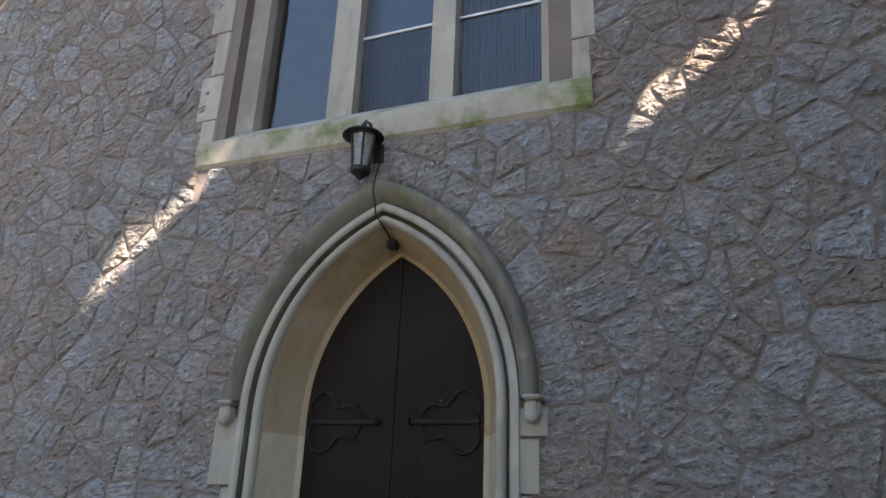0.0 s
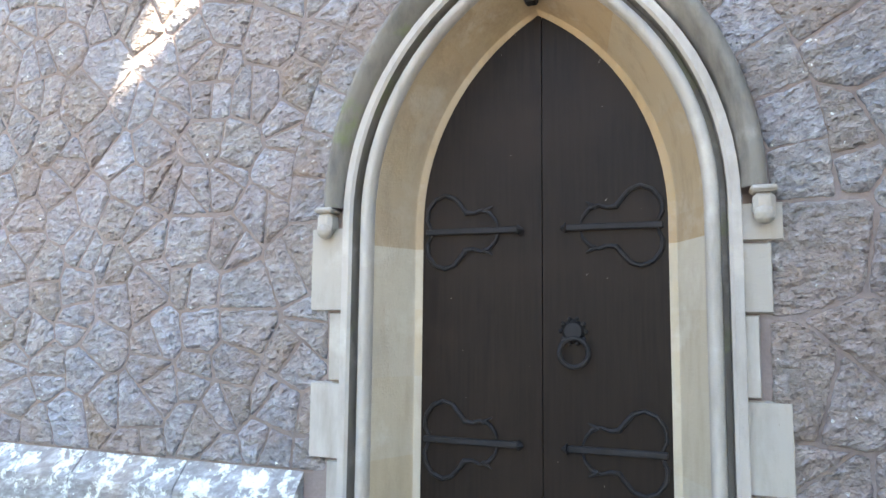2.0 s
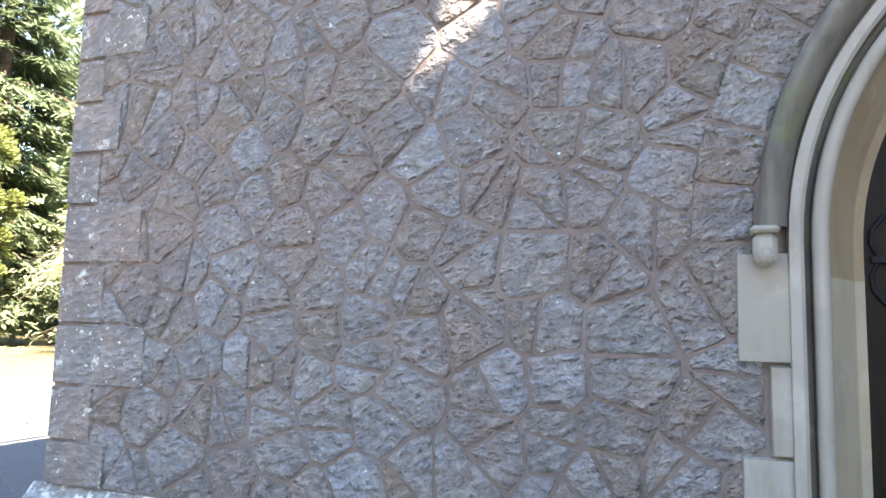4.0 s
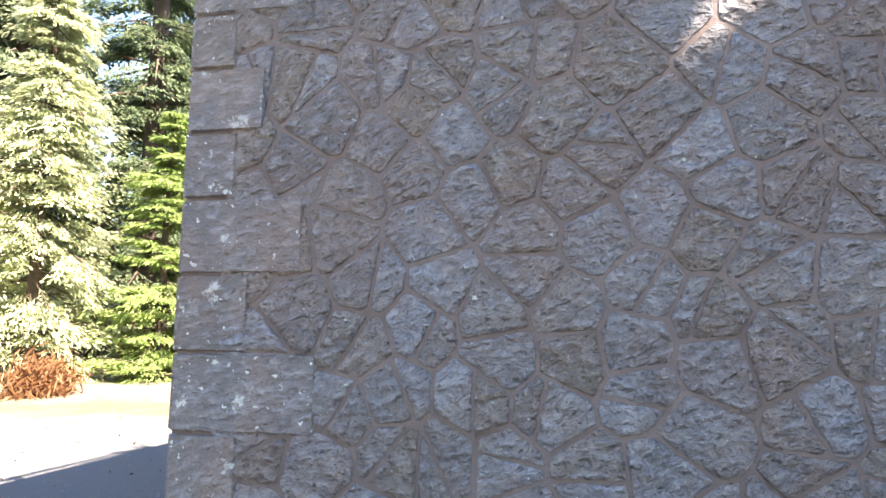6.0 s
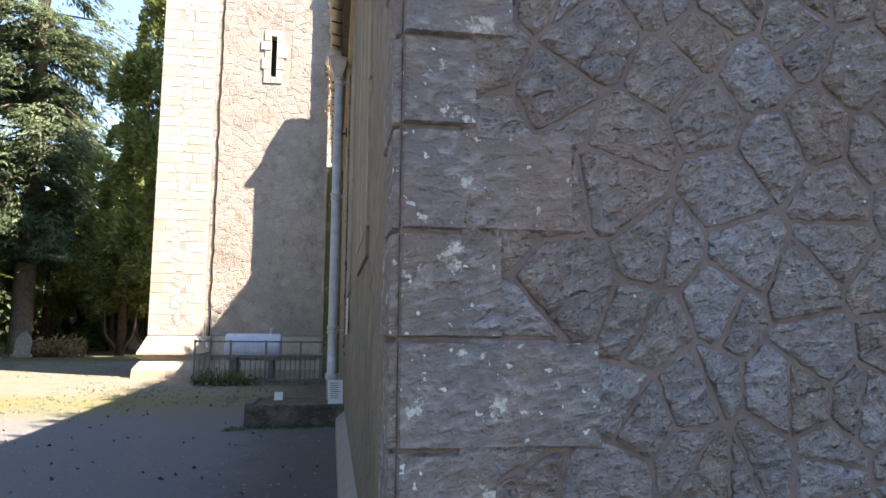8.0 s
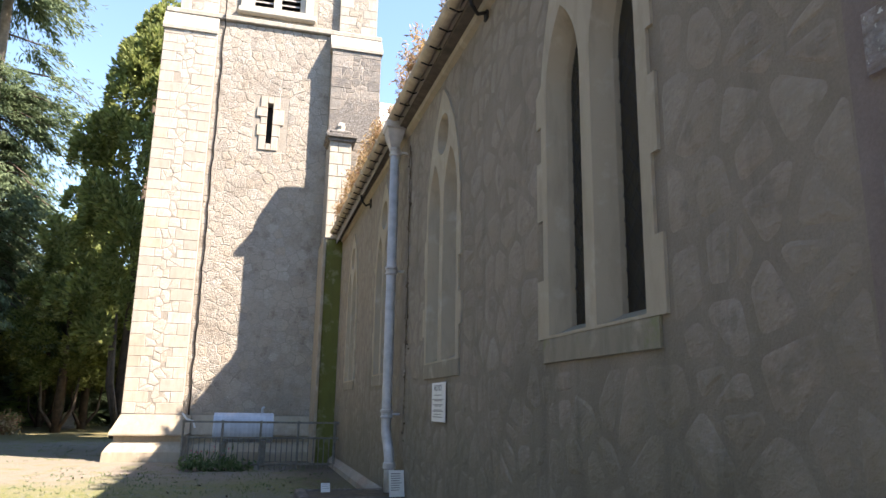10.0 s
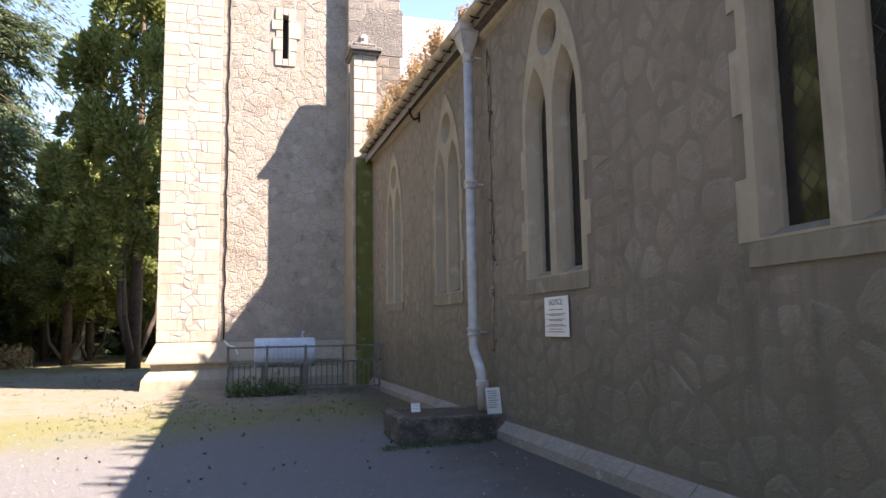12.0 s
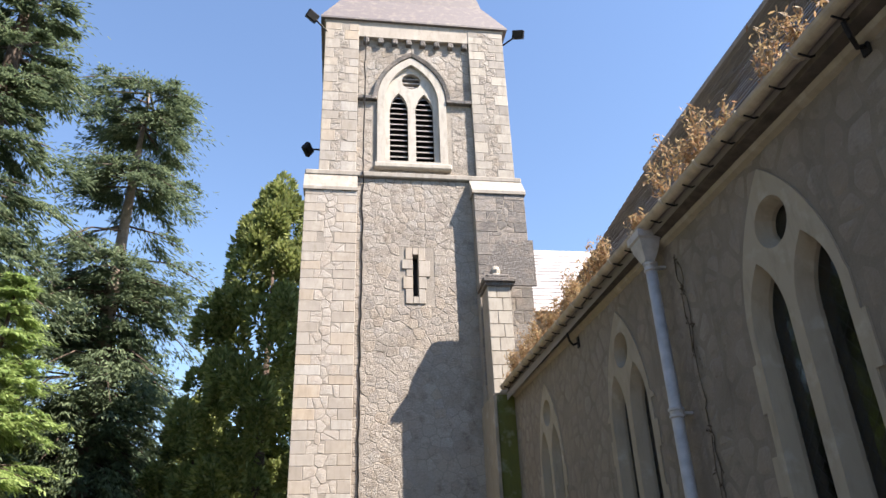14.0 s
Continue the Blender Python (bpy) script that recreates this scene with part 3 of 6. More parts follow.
def scatter(u0, u1, v0, v1, gap, rnd, fixed=(), squash=1.0):
    """Seeds at uneven spacing, round those that are fixed."""
    pts = list(fixed)
    tries = int((u1 - u0) * (v1 - v0) / gap ** 2 * 40)
    grid = {}
    key = lambda p: (int(p[0] // gap), int(p[1] // gap))
    for p in pts:
        grid.setdefault(key(p), []).append(p)
    for _ in range(tries):
        p = (rnd.uniform(u0, u1), rnd.uniform(v0, v1))
        g = gap * rnd.uniform(0.62, 1.3)
        k = key(p)
        if all(math.hypot(p[0] - q[0], (p[1] - q[1]) * squash) > g for a in (-2, -1, 0, 1, 2) for b in (-2, -1, 0, 1, 2) for q in grid.get((k[0] + a, k[1] + b), ())):
            pts.append(p)
            grid.setdefault(k, []).append(p)
    return pts


def walling(polys, place, proud, material, parent, rnd, near, name="stone", flip=False, bevel=0.009, rock=0.0):
    """Stones of one wall: those in the near stretch singly, the rest joined."""
    V, F, count = [], [], 0
    for poly in polys:
        cu, cv = sum(p[0] for p in poly) / len(poly), sum(p[1] for p in poly) / len(poly)
        p = proud * rnd.uniform(0.6, 1.3)
        vs, fs = rock_mesh(poly, place, p, rnd, rock) if rock else stone_mesh(poly, place, p, rnd, flip, bevel)
        if count < 300 and near(cu, cv):
            c = place(cu, cv, 0)
            me = bpy.data.meshes.new(name)
            me.from_pydata([tuple(v - c) for v in vs], [], fs)
            me.materials.append(material)
            ob = new(name, me)
            ob.parent = parent
            ob.location = c - Vector(parent.location)
            count += 1
        else:
            b = len(V)
            V += vs
            F += [tuple(i + b for i in f) for f in fs]
    if V:
        raw("rubble_stones", V, F, material, parent, kind="stuff")


def blocks(spec, place, material, parent, name="quoin", proud=0.02, joint=0.012, flip=False):
    """Squared blocks from (u0, u1, v0, v1) rows, each a part."""
    for u0, u1, v0, v1 in spec:
        j = joint / 2
        poly = [(u0 + j, v0 + j), (u1 - j, v0 + j), (u1 - j, v1 - j), (u0 + j, v1 - j)]
        c = place((u0 + u1) / 2, (v0 + v1) / 2, 0)
        e = 0.008
        vs = [place(u, v, -0.003) for u, v in poly]
        p = proud * RNG.uniform(0.8, 1.2)
        vs += [place(u + (e if k in (0, 3) else -e), v + (e if k in (0, 1) else -e), p + RNG.uniform(-0.002, 0.002)) for k, (u, v) in enumerate(poly)]
        fs = [(0, 1, 5, 4), (1, 2, 6, 5), (2, 3, 7, 6), (3, 0, 4, 7), (4, 5, 6, 7)]
        if flip:
            fs = [f[::-1] for f in fs]
        me = bpy.data.meshes.new(name)
        me.from_pydata([tuple(v - c) for v in vs], [], fs)
        me.materials.append(material)
        ob = new(name, me)
        ob.parent = parent
        ob.location = c - Vector(parent.location)


# ---- ground ----
bm = bmesh.new()
xs = [-400, -150, -60, -40] + [-30 + 1.0 * i for i in range(51)] + [40, 120, 400]
ys = [-400, -120, -40, -20] + [-12 + 1.0 * i for i in range(61)] + [70, 150, 400]


def ground_z(x, y):
    """Level by the church, falling a little to the west."""
    fall = max(0.0, -x - 0.6) * 0.045
    fade = max(0.0, min(1.0, (17 - y) / 8))
    soft = 0.02 * noise.noise(Vector((x * 0.3, y * 0.3, 0))) if -30 < x < 20 and -12 < y < 48 else 0
    return -min(fall, 0.5) * fade + (soft if x < -0.8 or y < -0.8 else -0.005)


gv = [[bm.verts.new((x, y, ground_z(x, y))) for y in ys] for x in xs]
for i in range(len(xs) - 1):
    for j in range(len(ys) - 1):
        bm.faces.new((gv[i][j], gv[i + 1][j], gv[i + 1][j + 1], gv[i][j + 1]))
tagged(part("ground", bm, M_GROUND, smooth=True), "worn gravel yard with mossy grass and bare soil", "ground", kind="structure")

# ---- nave: front wall with the door ----
DX, SPRING = 5.0, 1.80
EAVE, RIDGE_X, RIDGE_Z = 6.0, 5.03, 13.35
front = thing("wall_front", "grey rubble gable wall with brown mortar joints", "wall", kind="structure")
door_hole = arch(DX, 0.98, SPRING, 3.20, 0.0)
win_hole = [(3.45, 4.0), (6.2, 4.0), (6.2, 6.9), (3.45, 6.9)]
outline = [(0.006, 0.0), (DX - 0.98, 0.0)] + door_hole[1:-1] + [(DX + 0.98, 0.0), (10.04, 0.0), (10.04, EAVE + 0.2), (RIDGE_X, RIDGE_Z + 0.15), (0.006, EAVE + 0.2)]
bm = bmesh.new()
plate(bm, outline, [win_hole], on_front, -0.58, 0.0)
part("masonry_core", bm, M_MORTAR, front)
# plinth with a sloped, lichened top
pl = thing("plinth_front", "projecting stone plinth with white lichen on its slope", "plinth", kind="structure")
for a, b in ((-0.1, DX - 1.22), (DX + 1.22, 10.0)):
    bm = bmesh.new()
    n = max(1, int((b - a) / 0.7))
    for i in range(n):
        u0, u1 = a + (b - a) * i / n + 0.004, a + (b - a) * (i + 1) / n - 0.004
        p = [(-0.02, 0.0), (0.12, 0.0), (0.12, 0.30), (0.0, 0.44), (-0.02, 0.44)]
        lo = [bm.verts.new(on_front(u0, v, d)) for d, v in p]
        hi = [bm.verts.new(on_front(u1, v, d)) for d, v in p]
        for k in range(len(p)):
            bm.faces.new((lo[k], hi[k], hi[(k + 1) % len(p)], lo[(k + 1) % len(p)]))
        bm.faces.new(lo), bm.faces.new(hi[::-1])
    bmesh.ops.recalc_face_normals(bm, faces=bm.faces)
    part("plinth_course", bm, M_LICHEN, pl)

# ---- doorway ----
doorway = thing("door_surround", "moulded pointed stone doorway, pale outside and honey-coloured within", "doorway", kind="structure")


def order(hw, top, d, base=0.0):
    return (arch(DX, hw, SPRING, top, base, 18), d)


bm = bmesh.new()
strips(bm, [order(1.0, 3.25, 0.0), order(0.995, 3.24, 0.055), order(0.955, 3.20, 0.06), order(0.94, 3.185, 0.045)], on_front)
part("outer_moulding", bm, M_DOORPALE, doorway)
# the hollow shares the hood's dark stone, darker than the mouldings beside it
bm = bmesh.new()
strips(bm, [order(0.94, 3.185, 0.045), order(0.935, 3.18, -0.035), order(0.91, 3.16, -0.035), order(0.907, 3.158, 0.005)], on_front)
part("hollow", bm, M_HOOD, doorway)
bm = bmesh.new()
strips(bm, [order(0.907, 3.158, 0.005), order(0.90, 3.15, 0.03), order(0.875, 3.13, 0.042), order(0.85, 3.11, 0.03), order(0.84, 3.10, 0.0), order(0.838, 3.098, -0.02)], on_front)
part("roll_moulding", bm, M_DOORPALE, doorway, smooth=True)


def in_blocks(name, rows, cuts, label=""):
    """A moulding in separate stones: the jambs cut at given heights, the arch into equal pieces."""
    curves = []
    for hw, top, d in rows:
        bow = arch(DX, hw, SPRING, top, None, 18)
        leg = [(bow[0][0], z) for z in cuts]
        other = [(bow[-1][0], z) for z in cuts[::-1]]
        curves.append((leg + list(bow) + other, d))
    n, m = len(cuts), len(curves[0][0])
    ends = list(range(n + 1)) + list(range(n + 6, m - n - 3, 6)) + list(range(m - n - 1, m))
    for a, b in zip(ends, ends[1:]):
        piece = bmesh.new()
        strips(piece, [(c[a:b + 1], d) for c, d in curves], on_front)
        low = a < n - 1 or b > m - n
        part(name, piece, M_CREAM if low else M_HONEY, doorway, "pale cream jamb stone" if low else label)


in_blocks("splay_stone", [(0.838, 3.098, -0.02), (0.715, 2.99, -0.28), (0.708, 2.985, -0.29)], [0.0, 0.52, 0.95, 1.32, 1.66], "honey-coloured splayed reveal stone")
in_blocks("inner_chamfer", [(0.708, 2.985, -0.29), (0.668, 2.955, -0.302), (0.66, 2.94, -0.40)], [0.0, 0.52, 0.95, 1.32, 1.66])
# hood mould over the arch, and its stops
bm = bmesh.new()
hood = [(1.105, 3.415, -0.01), (1.105, 3.415, 0.05), (1.09, 3.40, 0.10), (1.06, 3.36, 0.12), (1.03, 3.32, 0.09), (1.0, 3.27, 0.05), (0.985, 3.245, 0.0)]
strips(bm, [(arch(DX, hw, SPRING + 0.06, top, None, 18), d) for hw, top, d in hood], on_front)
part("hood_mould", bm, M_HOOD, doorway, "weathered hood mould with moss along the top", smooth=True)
for sx in (-1, 1):
    bm = bmesh.new()
    cx = DX + sx * 1.085
    box(bm, cx - 0.045, cx + 0.045, -0.11, 0.0, SPRING - 0.07, SPRING + 0.03, 0.02)
    box(bm, cx - 0.056, cx + 0.056, -0.125, 0.0, SPRING + 0.03, SPRING + 0.06, 0.012)
    bmesh.ops.create_icosphere(bm, subdivisions=2, radius=0.046, matrix=Matrix.Translation((cx, -0.085, SPRING - 0.065)))
    part("label_stop", bm, M_DOORPALE, doorway)
    teeth = [(1.30, 1.76, 1.20), (0.93, 1.30, 1.08), (0.52, 0.93, 1.19), (0.0, 0.52, 1.08)] if sx < 0 else [(1.62, 1.80, 1.17), (1.30, 1.62, 1.12), (0.93, 1.30, 1.06), (0.52, 0.93, 1.18), (0.0, 0.52, 1.07)]
    for v0, v1, w in teeth:
        u = sorted((DX + sx * 0.975, DX + sx * w))
        blocks([(u[0], u[1], v0, v1)], on_front, M_DOORPALE, doorway, "jamb_block", 0.035, 0.006)

# door leaves
SEAM = 5.02
for sx, nm in ((-1, "door_1"), (1, "door_2")):
    leaf = thing(nm, "closed dark brown boarded church door with iron strap hinges", "door", "double door leaves", "structure")
    lim = arch(DX, 0.675, SPRING, 2.955, 0.0, 18)
    half = clip(lim[::-1], sx * -1, 0, -sx * (SEAM + sx * 0.003))
    bm = bmesh.new()
    plate(bm, half, [], on_front, -0.37, -0.305)
    part("boards", bm, M_DOOR, leaf)
    for z in (1.755, 0.61):
        # a strap with two C-scrolls that open towards the seam
        bm = bmesh.new()
        edge = DX + sx * 0.645
        tip = SEAM + sx * 0.13
        a, b = sorted((edge, tip))
        box(bm, a, b, 0.278, 0.305, z - 0.017, z + 0.017, 0.005)
        tube(bm, [on_front(tip, z, -0.285), on_front(tip - sx * 0.03, z, -0.285)], [0.03, 0.004], 8)
        scroll = ((0.03, 0.012), (0.004, 0.07), (0.01, 0.13), (0.05, 0.185), (0.11, 0.208), (0.165, 0.19), (0.205, 0.145), (0.235, 0.105), (0.28, 0.10), (0.325, 0.115), (0.37, 0.10), (0.405, 0.06), (0.42, 0.015))
        for s in (-1, 1):
            tube(bm, [on_front(edge - sx * a_, z + s * h_, -0.296) for a_, h_ in scroll], [0.008, 0.012, 0.013, 0.013, 0.013, 0.013, 0.013, 0.016, 0.011, 0.010, 0.011, 0.009, 0.005], 7)
            tube(bm, [on_front(edge - sx * 0.335, z + s * 0.105, -0.296), on_front(edge - sx * 0.39, z + s * 0.135, -0.296)], [0.014, 0.005], 6)
        part("strap_hinge", bm, M_IRON, leaf, "black iron scrolled strap hinge")
    if sx > 0:
        bm = bmesh.new()
        R = 0.075
        tube(bm, [on_front(5.19 + R * math.sin(t), 1.10 - R * math.cos(t), -0.275) for t in [2 * math.pi * i / 20 for i in range(21)]], 0.013, 8)
        part("ring_handle", bm, M_IRON, leaf, "black iron ring handle")
        bm = bmesh.new()
        bmesh.ops.create_cone(bm, cap_ends=True, segments=14, radius1=0.065, radius2=0.045, depth=0.03, matrix=Matrix.Translation((5.185, 0.292, 1.21)) @ Matrix.Rotation(radians(90), 4, "X"))
        for i in range(10):
            t = 2 * math.pi * i / 10
            bmesh.ops.create_icosphere(bm, subdivisions=1, radius=0.014, matrix=Matrix.Translation((5.185 + 0.066 * math.cos(t), 0.293, 1.21 + 0.066 * math.sin(t))))
        part("rose_plate", bm, M_IRON, leaf, "black iron rose plate with beaded rim")
bm = bmesh.new()
box(bm, 3.9, 6.1, -0.75, 0.30, -0.05, 0.13, 0.015)
tagged(part("door_step", bm, M_DOORPALE), "worn stone step under the church door", "step", kind="structure")

# lantern and its cable
lantern = thing("wall_lantern", "black metal wall lantern with glass panes above the door", "lantern", at=(4.87, -0.16, 3.42))
LX, LY = 4.86, -0.17
bm = bmesh.new()
lathe(bm, (LX, LY, 3.74), [(0.02, 0.06), (0.045, 0.05), (0.05, 0.035), (0.15, 0.0), (0.155, -0.012), (0.12, -0.02), (0.05, -0.012)][::-1])
lathe(bm, (LX, LY, 3.80), [(0.012, 0.05), (0.022, 0.03), (0.012, 0.0)][::-1], 10)
part("hood", bm, M_LAMPMETAL, lantern)
bm = bmesh.new()
for i in range(6):
    t = 2 * math.pi * i / 6
    c, s = math.cos(t), math.sin(t)
    tube(bm, [(LX + 0.098 * c, LY + 0.098 * s, 3.73), (LX + 0.066 * c, LY + 0.066 * s, 3.47)], 0.007, 6)
part("cage", bm, M_LAMPMETAL, lantern)
bm = bmesh.new()
lathe(bm, (LX, LY, 3.47), [(0.058, 0.0), (0.09, 0.25)], 16)
part("glass", bm, M_LAMPGLASS, lantern)
bm = bmesh.new()
lathe(bm, (LX, LY, 3.41), [(0.012, -0.02), (0.03, 0.0), (0.07, 0.03), (0.074, 0.06), (0.055, 0.065)])
part("base", bm, M_LAMPMETAL, lantern)
bm = bmesh.new()
tube(bm, [(LX + 0.06, 0.0, 3.66), (LX + 0.05, -0.08, 3.72), (LX + 0.04, -0.15, 3.84), (LX + 0.01, -0.17, 3.86), (LX, LY, 3.83)], 0.012, 8)
box(bm, LX + 0.01, LX + 0.10, -0.03, 0.0, 3.58, 3.74, 0.01)
part("bracket", bm, M_LAMPMETAL, lantern)
cable = thing("lamp_cable", "thin black cable from the lantern to a small box", "cable")
bm = bmesh.new()
tube(bm, [(4.93, -0.02, 3.58), (4.95, -0.12, 3.38), (4.955, -0.14, 3.31), (4.96, -0.10, 3.22), (4.955, -0.07, 3.15), (4.985, -0.03, 3.09), (4.99, 0.05, 3.06), (4.995, 0.16, 3.01)], 0.006, 6)
part("wire", bm, M_IRON, cable)
bm = bmesh.new()
box(bm, 4.96, 5.03, 0.12, 0.2, 2.96, 3.03, 0.012)
part("junction_box", bm, M_IRON, cable)

# ---- window over the door ----
win = thing("window_front", "three-light stone window with fluted storm glazing and mossy sill", "window", kind="structure")
lights = [(3.56, 4.28), (4.52, 5.20), (5.40, 6.10)]
bm = bmesh.new()
plate(bm, [(3.30, 4.0), (6.42, 4.0), (6.42, 7.1), (3.30, 7.1)], [[(a, 4.16), (b, 4.16), (b, 6.6), ((a + b) / 2, 6.95), (a, 6.6)] for a, b in lights], on_front, -0.40, -0.20)
part("mullions", bm, M_DOORPALE, win)
bm = bmesh.new()
for a, b in ((3.30, 3.56), (6.42, 6.10)):
    vs = [on_front(a, 4.0, 0.012), on_front(b, 4.0, -0.2), on_front(b, 7.1, -0.2), on_front(a, 7.1, 0.012)]
    bm.faces.new([bm.verts.new(v) for v in vs])
part("splayed_jamb", bm, M_DOORPALE, win)
blocks([(3.12 if i % 2 else 3.2, 3.36, 3.78 + 0.45 * i, 3.78 + 0.45 * (i + 1)) for i in range(7)] + [(6.36, 6.54 if i % 2 else 6.50, 3.88 + 0.45 * i, 3.88 + 0.45 * (i + 1)) for i in range(7)], on_front, M_DOORPALE, win, "jamb_block", 0.025, 0.005)
bm = bmesh.new()
prof = [(-0.22, 4.18), (-0.16, 4.165), (0.05, 3.99), (0.05, 3.93), (0.03, 3.80), (0.0, 3.77), (-0.22, 3.77)]
lo = [bm.verts.new(on_front(3.22, v, d)) for d, v in prof]
hi = [bm.verts.new(on_front(6.5, v, d)) for d, v in prof]
for k in range(len(prof)):
    bm.faces.new((lo[k], hi[k], hi[(k + 1) % len(prof)], lo[(k + 1) % len(prof)]))
bm.faces.new(lo), bm.faces.new(hi[::-1])
bmesh.ops.recalc_face_normals(bm, faces=bm.faces)
part("sill", bm, M_SILL, win, "pale stone sill green with moss")
for i, (a, b) in enumerate(lights):
    bm = bmesh.new()
    box(bm, a - 0.02, b + 0.02, 0.30, 0.306, 4.14, 6.9)
    pane = part("pane", bm, M_RIBGLASS if i else M_GLASS, win)
    pane.visible_shadow = False
    bm = bmesh.new()
    for z in ([4.98] if i else []):
        box(bm, a, b, 0.285, 0.30, z, z + 0.02)
    if i:
        part("glazing_bar", bm, M_FROSTBAR, win)
        bm = bmesh.new()
        for k in range(1, 24):
            u = a + (b - a) * k / 24
            tube(bm, [(u, 0.296, 4.17), (u, 0.296, 4.95 if i == 1 else 6.5)], 0.0028, 4, False)
        part("fluting", bm, M_LEAD, win, kind="stuff")
    else:
        bm.free()

# ---- nave: side wall ----
side = thing("wall_side", "brown rubble nave wall thickly smeared with mortar", "wall", kind="structure")
CENTRES = (2.80, 6.78, 10.93, 15.10)
WSILL, WSPRING, WTOP = 2.06, 3.85, 5.42
holes = [arch(c, 0.75, WSPRING, WTOP + 0.03, WSILL - 0.15) for c in CENTRES]
bm = bmesh.new()
plate(bm, [(0.6, 0.0), (19.2, 0.0), (19.2, EAVE), (0.6, EAVE)], holes, on_side, -0.6, 0.0)
part("masonry_core", bm, M_SIDEMORTAR, side)
bm = bmesh.new()
box(bm, 0.0, 0.6, 0.012, 0.6, 0.0, EAVE)
part("corner_core", bm, M_MORTAR, side)
sp = thing("plinth_side", "low sloped stone plinth along the nave wall", "plinth", kind="structure")
bm = bmesh.new()
n = 20
for i in range(n):
    u0, u1 = -0.12 + 17.9 * i / n + 0.005, -0.12 + 17.9 * (i + 1) / n - 0.005
    p = [(-0.02, -0.05), (0.13, -0.05), (0.12, 0.10), (0.0, 0.22), (-0.02, 0.22)]
    lo = [bm.verts.new(on_side(u0, v, d)) for d, v in p]
    hi = [bm.verts.new(on_side(u1, v, d)) for d, v in p]
    for k in range(len(p)):
        bm.faces.new((lo[k], hi[k], hi[(k + 1) % len(p)], lo[(k + 1) % len(p)]))
    bm.faces.new(lo), bm.faces.new(hi[::-1])
bmesh.ops.recalc_face_normals(bm, faces=bm.faces)
part("plinth_course", bm, M_PLINTH, sp)


def lancet_window(c, rnd):
    """A pair of lancets under a small round eye, in a toothed stone frame."""
    w = thing("window_side", "twin-lancet stone window with leaded glass and a round eye", "window", "nave windows", "structure")
    bm = bmesh.new()
    left, right = [], []
    z, i = WSILL - 0.02, rnd.randint(0, 1)
    while z < WSPRING + 0.2:
        t = 0.80 + (0.085 if i % 2 else 0.0) + rnd.uniform(-0.02, 0.02)
        dz = rnd.uniform(0.28, 0.5)
        left += [(c - t, z), (c - t, min(z + dz, WSPRING + 0.2))]
        t2 = 0.80 + (0.085 if i % 2 else 0.0) + rnd.uniform(-0.02, 0.02)
        right += [(c + t2, z), (c + t2, min(z + dz, WSPRING + 0.2))]
        z += dz
        i += 1
    top = [p for p in arch(c, 0.80, WSPRING, WTOP + 0.13, None, 14) if p[1] > WSPRING + 0.25]
    loop = left + top + right[::-1]
    lan = [arch(c + s * 0.385, 0.305, 3.98, 4.64, WSILL, 10) for s in (-1, 1)]
    eye = ring(c, 4.93, 0.27, 24)
    plate(bm, loop, lan + [eye], on_side, -0.01, 0.022)
    part("frame", bm, M_TRACERY, w)
    for s in (-1, 1):
        bm = bmesh.new()
        strips(bm, [(arch(c + s * 0.385, 0.305, 3.98, 4.64, WSILL, 10), 0.022), (arch(c + s * 0.385, 0.235, 3.98, 4.53, WSILL, 10), -0.13), (arch(c + s * 0.385, 0.23, 3.98, 4.52, WSILL, 10), -0.19)], on_side)
        part("lancet_reveal", bm, M_TRACERY, w)
    bm = bmesh.new()
    strips(bm, [(ring(c, 4.93, 0.27, 24) + ring(c, 4.93, 0.27, 24)[:1], 0.022), (ring(c, 4.93, 0.205, 24) + ring(c, 4.93, 0.205, 24)[:1], -0.13), (ring(c, 4.93, 0.20, 24) + ring(c, 4.93, 0.20, 24)[:1], -0.19)], on_side)
    part("eye_reveal", bm, M_TRACERY, w)
    bm = bmesh.new()
    plate(bm, arch(c, 0.80, WSPRING, WTOP + 0.05, WSILL - 0.2, 14), [arch(c + s * 0.385, 0.235, 3.98, 4.53, WSILL - 0.1, 10) for s in (-1, 1)] + [ring(c, 4.93, 0.205, 24)], on_side, -0.30, -0.14)
    part("backing", bm, M_TRACERY, w)
    bm = bmesh.new()
    prof = [(-0.135, WSILL + 0.07), (0.016, WSILL - 0.02), (0.02, WSILL - 0.05), (0.02, WSILL - 0.20), (-0.135, WSILL - 0.22)]
    lo = [bm.verts.new(on_side(c - 0.81, v, d)) for d, v in prof]
    hi = [bm.verts.new(on_side(c + 0.81, v, d)) for d, v in prof]
    for k in range(len(prof)):
        bm.faces.new((lo[k], hi[k], hi[(k + 1) % len(prof)], lo[(k + 1) % len(prof)]))
    bm.faces.new(lo), bm.faces.new(hi[::-1])
    bmesh.ops.recalc_face_normals(bm, faces=bm.faces)
    part("sill", bm, M_SIDESILL, w, "damp greenish stone sill")
    for s in (-1, 1):
        bm = bmesh.new()
        box(bm, 0.17, 0.176, c + s * 0.385 - 0.25, c + s * 0.385 + 0.25, WSILL + 0.03, 4.6)
        pane = part("pane", bm, M_SIDEGLASS, w)
        pane.visible_shadow = False
        bm = bmesh.new()
        for sl in (-1, 1):
            for k in range(-2, 18):
                z0 = WSILL + 0.17 * k
                a, b = c + s * 0.385 - 0.24, c + s * 0.385 + 0.24
                zz = (z0, z0 + 0.55) if sl > 0 else (z0 + 0.55, z0)
                if max(zz) < 4.55 and min(zz) > WSILL - 0.3:
                    tube(bm, [(0.166, a, zz[0]), (0.166, b, zz[1])], 0.0026, 4, False)
        part("leading", bm, M_LEAD, pane)
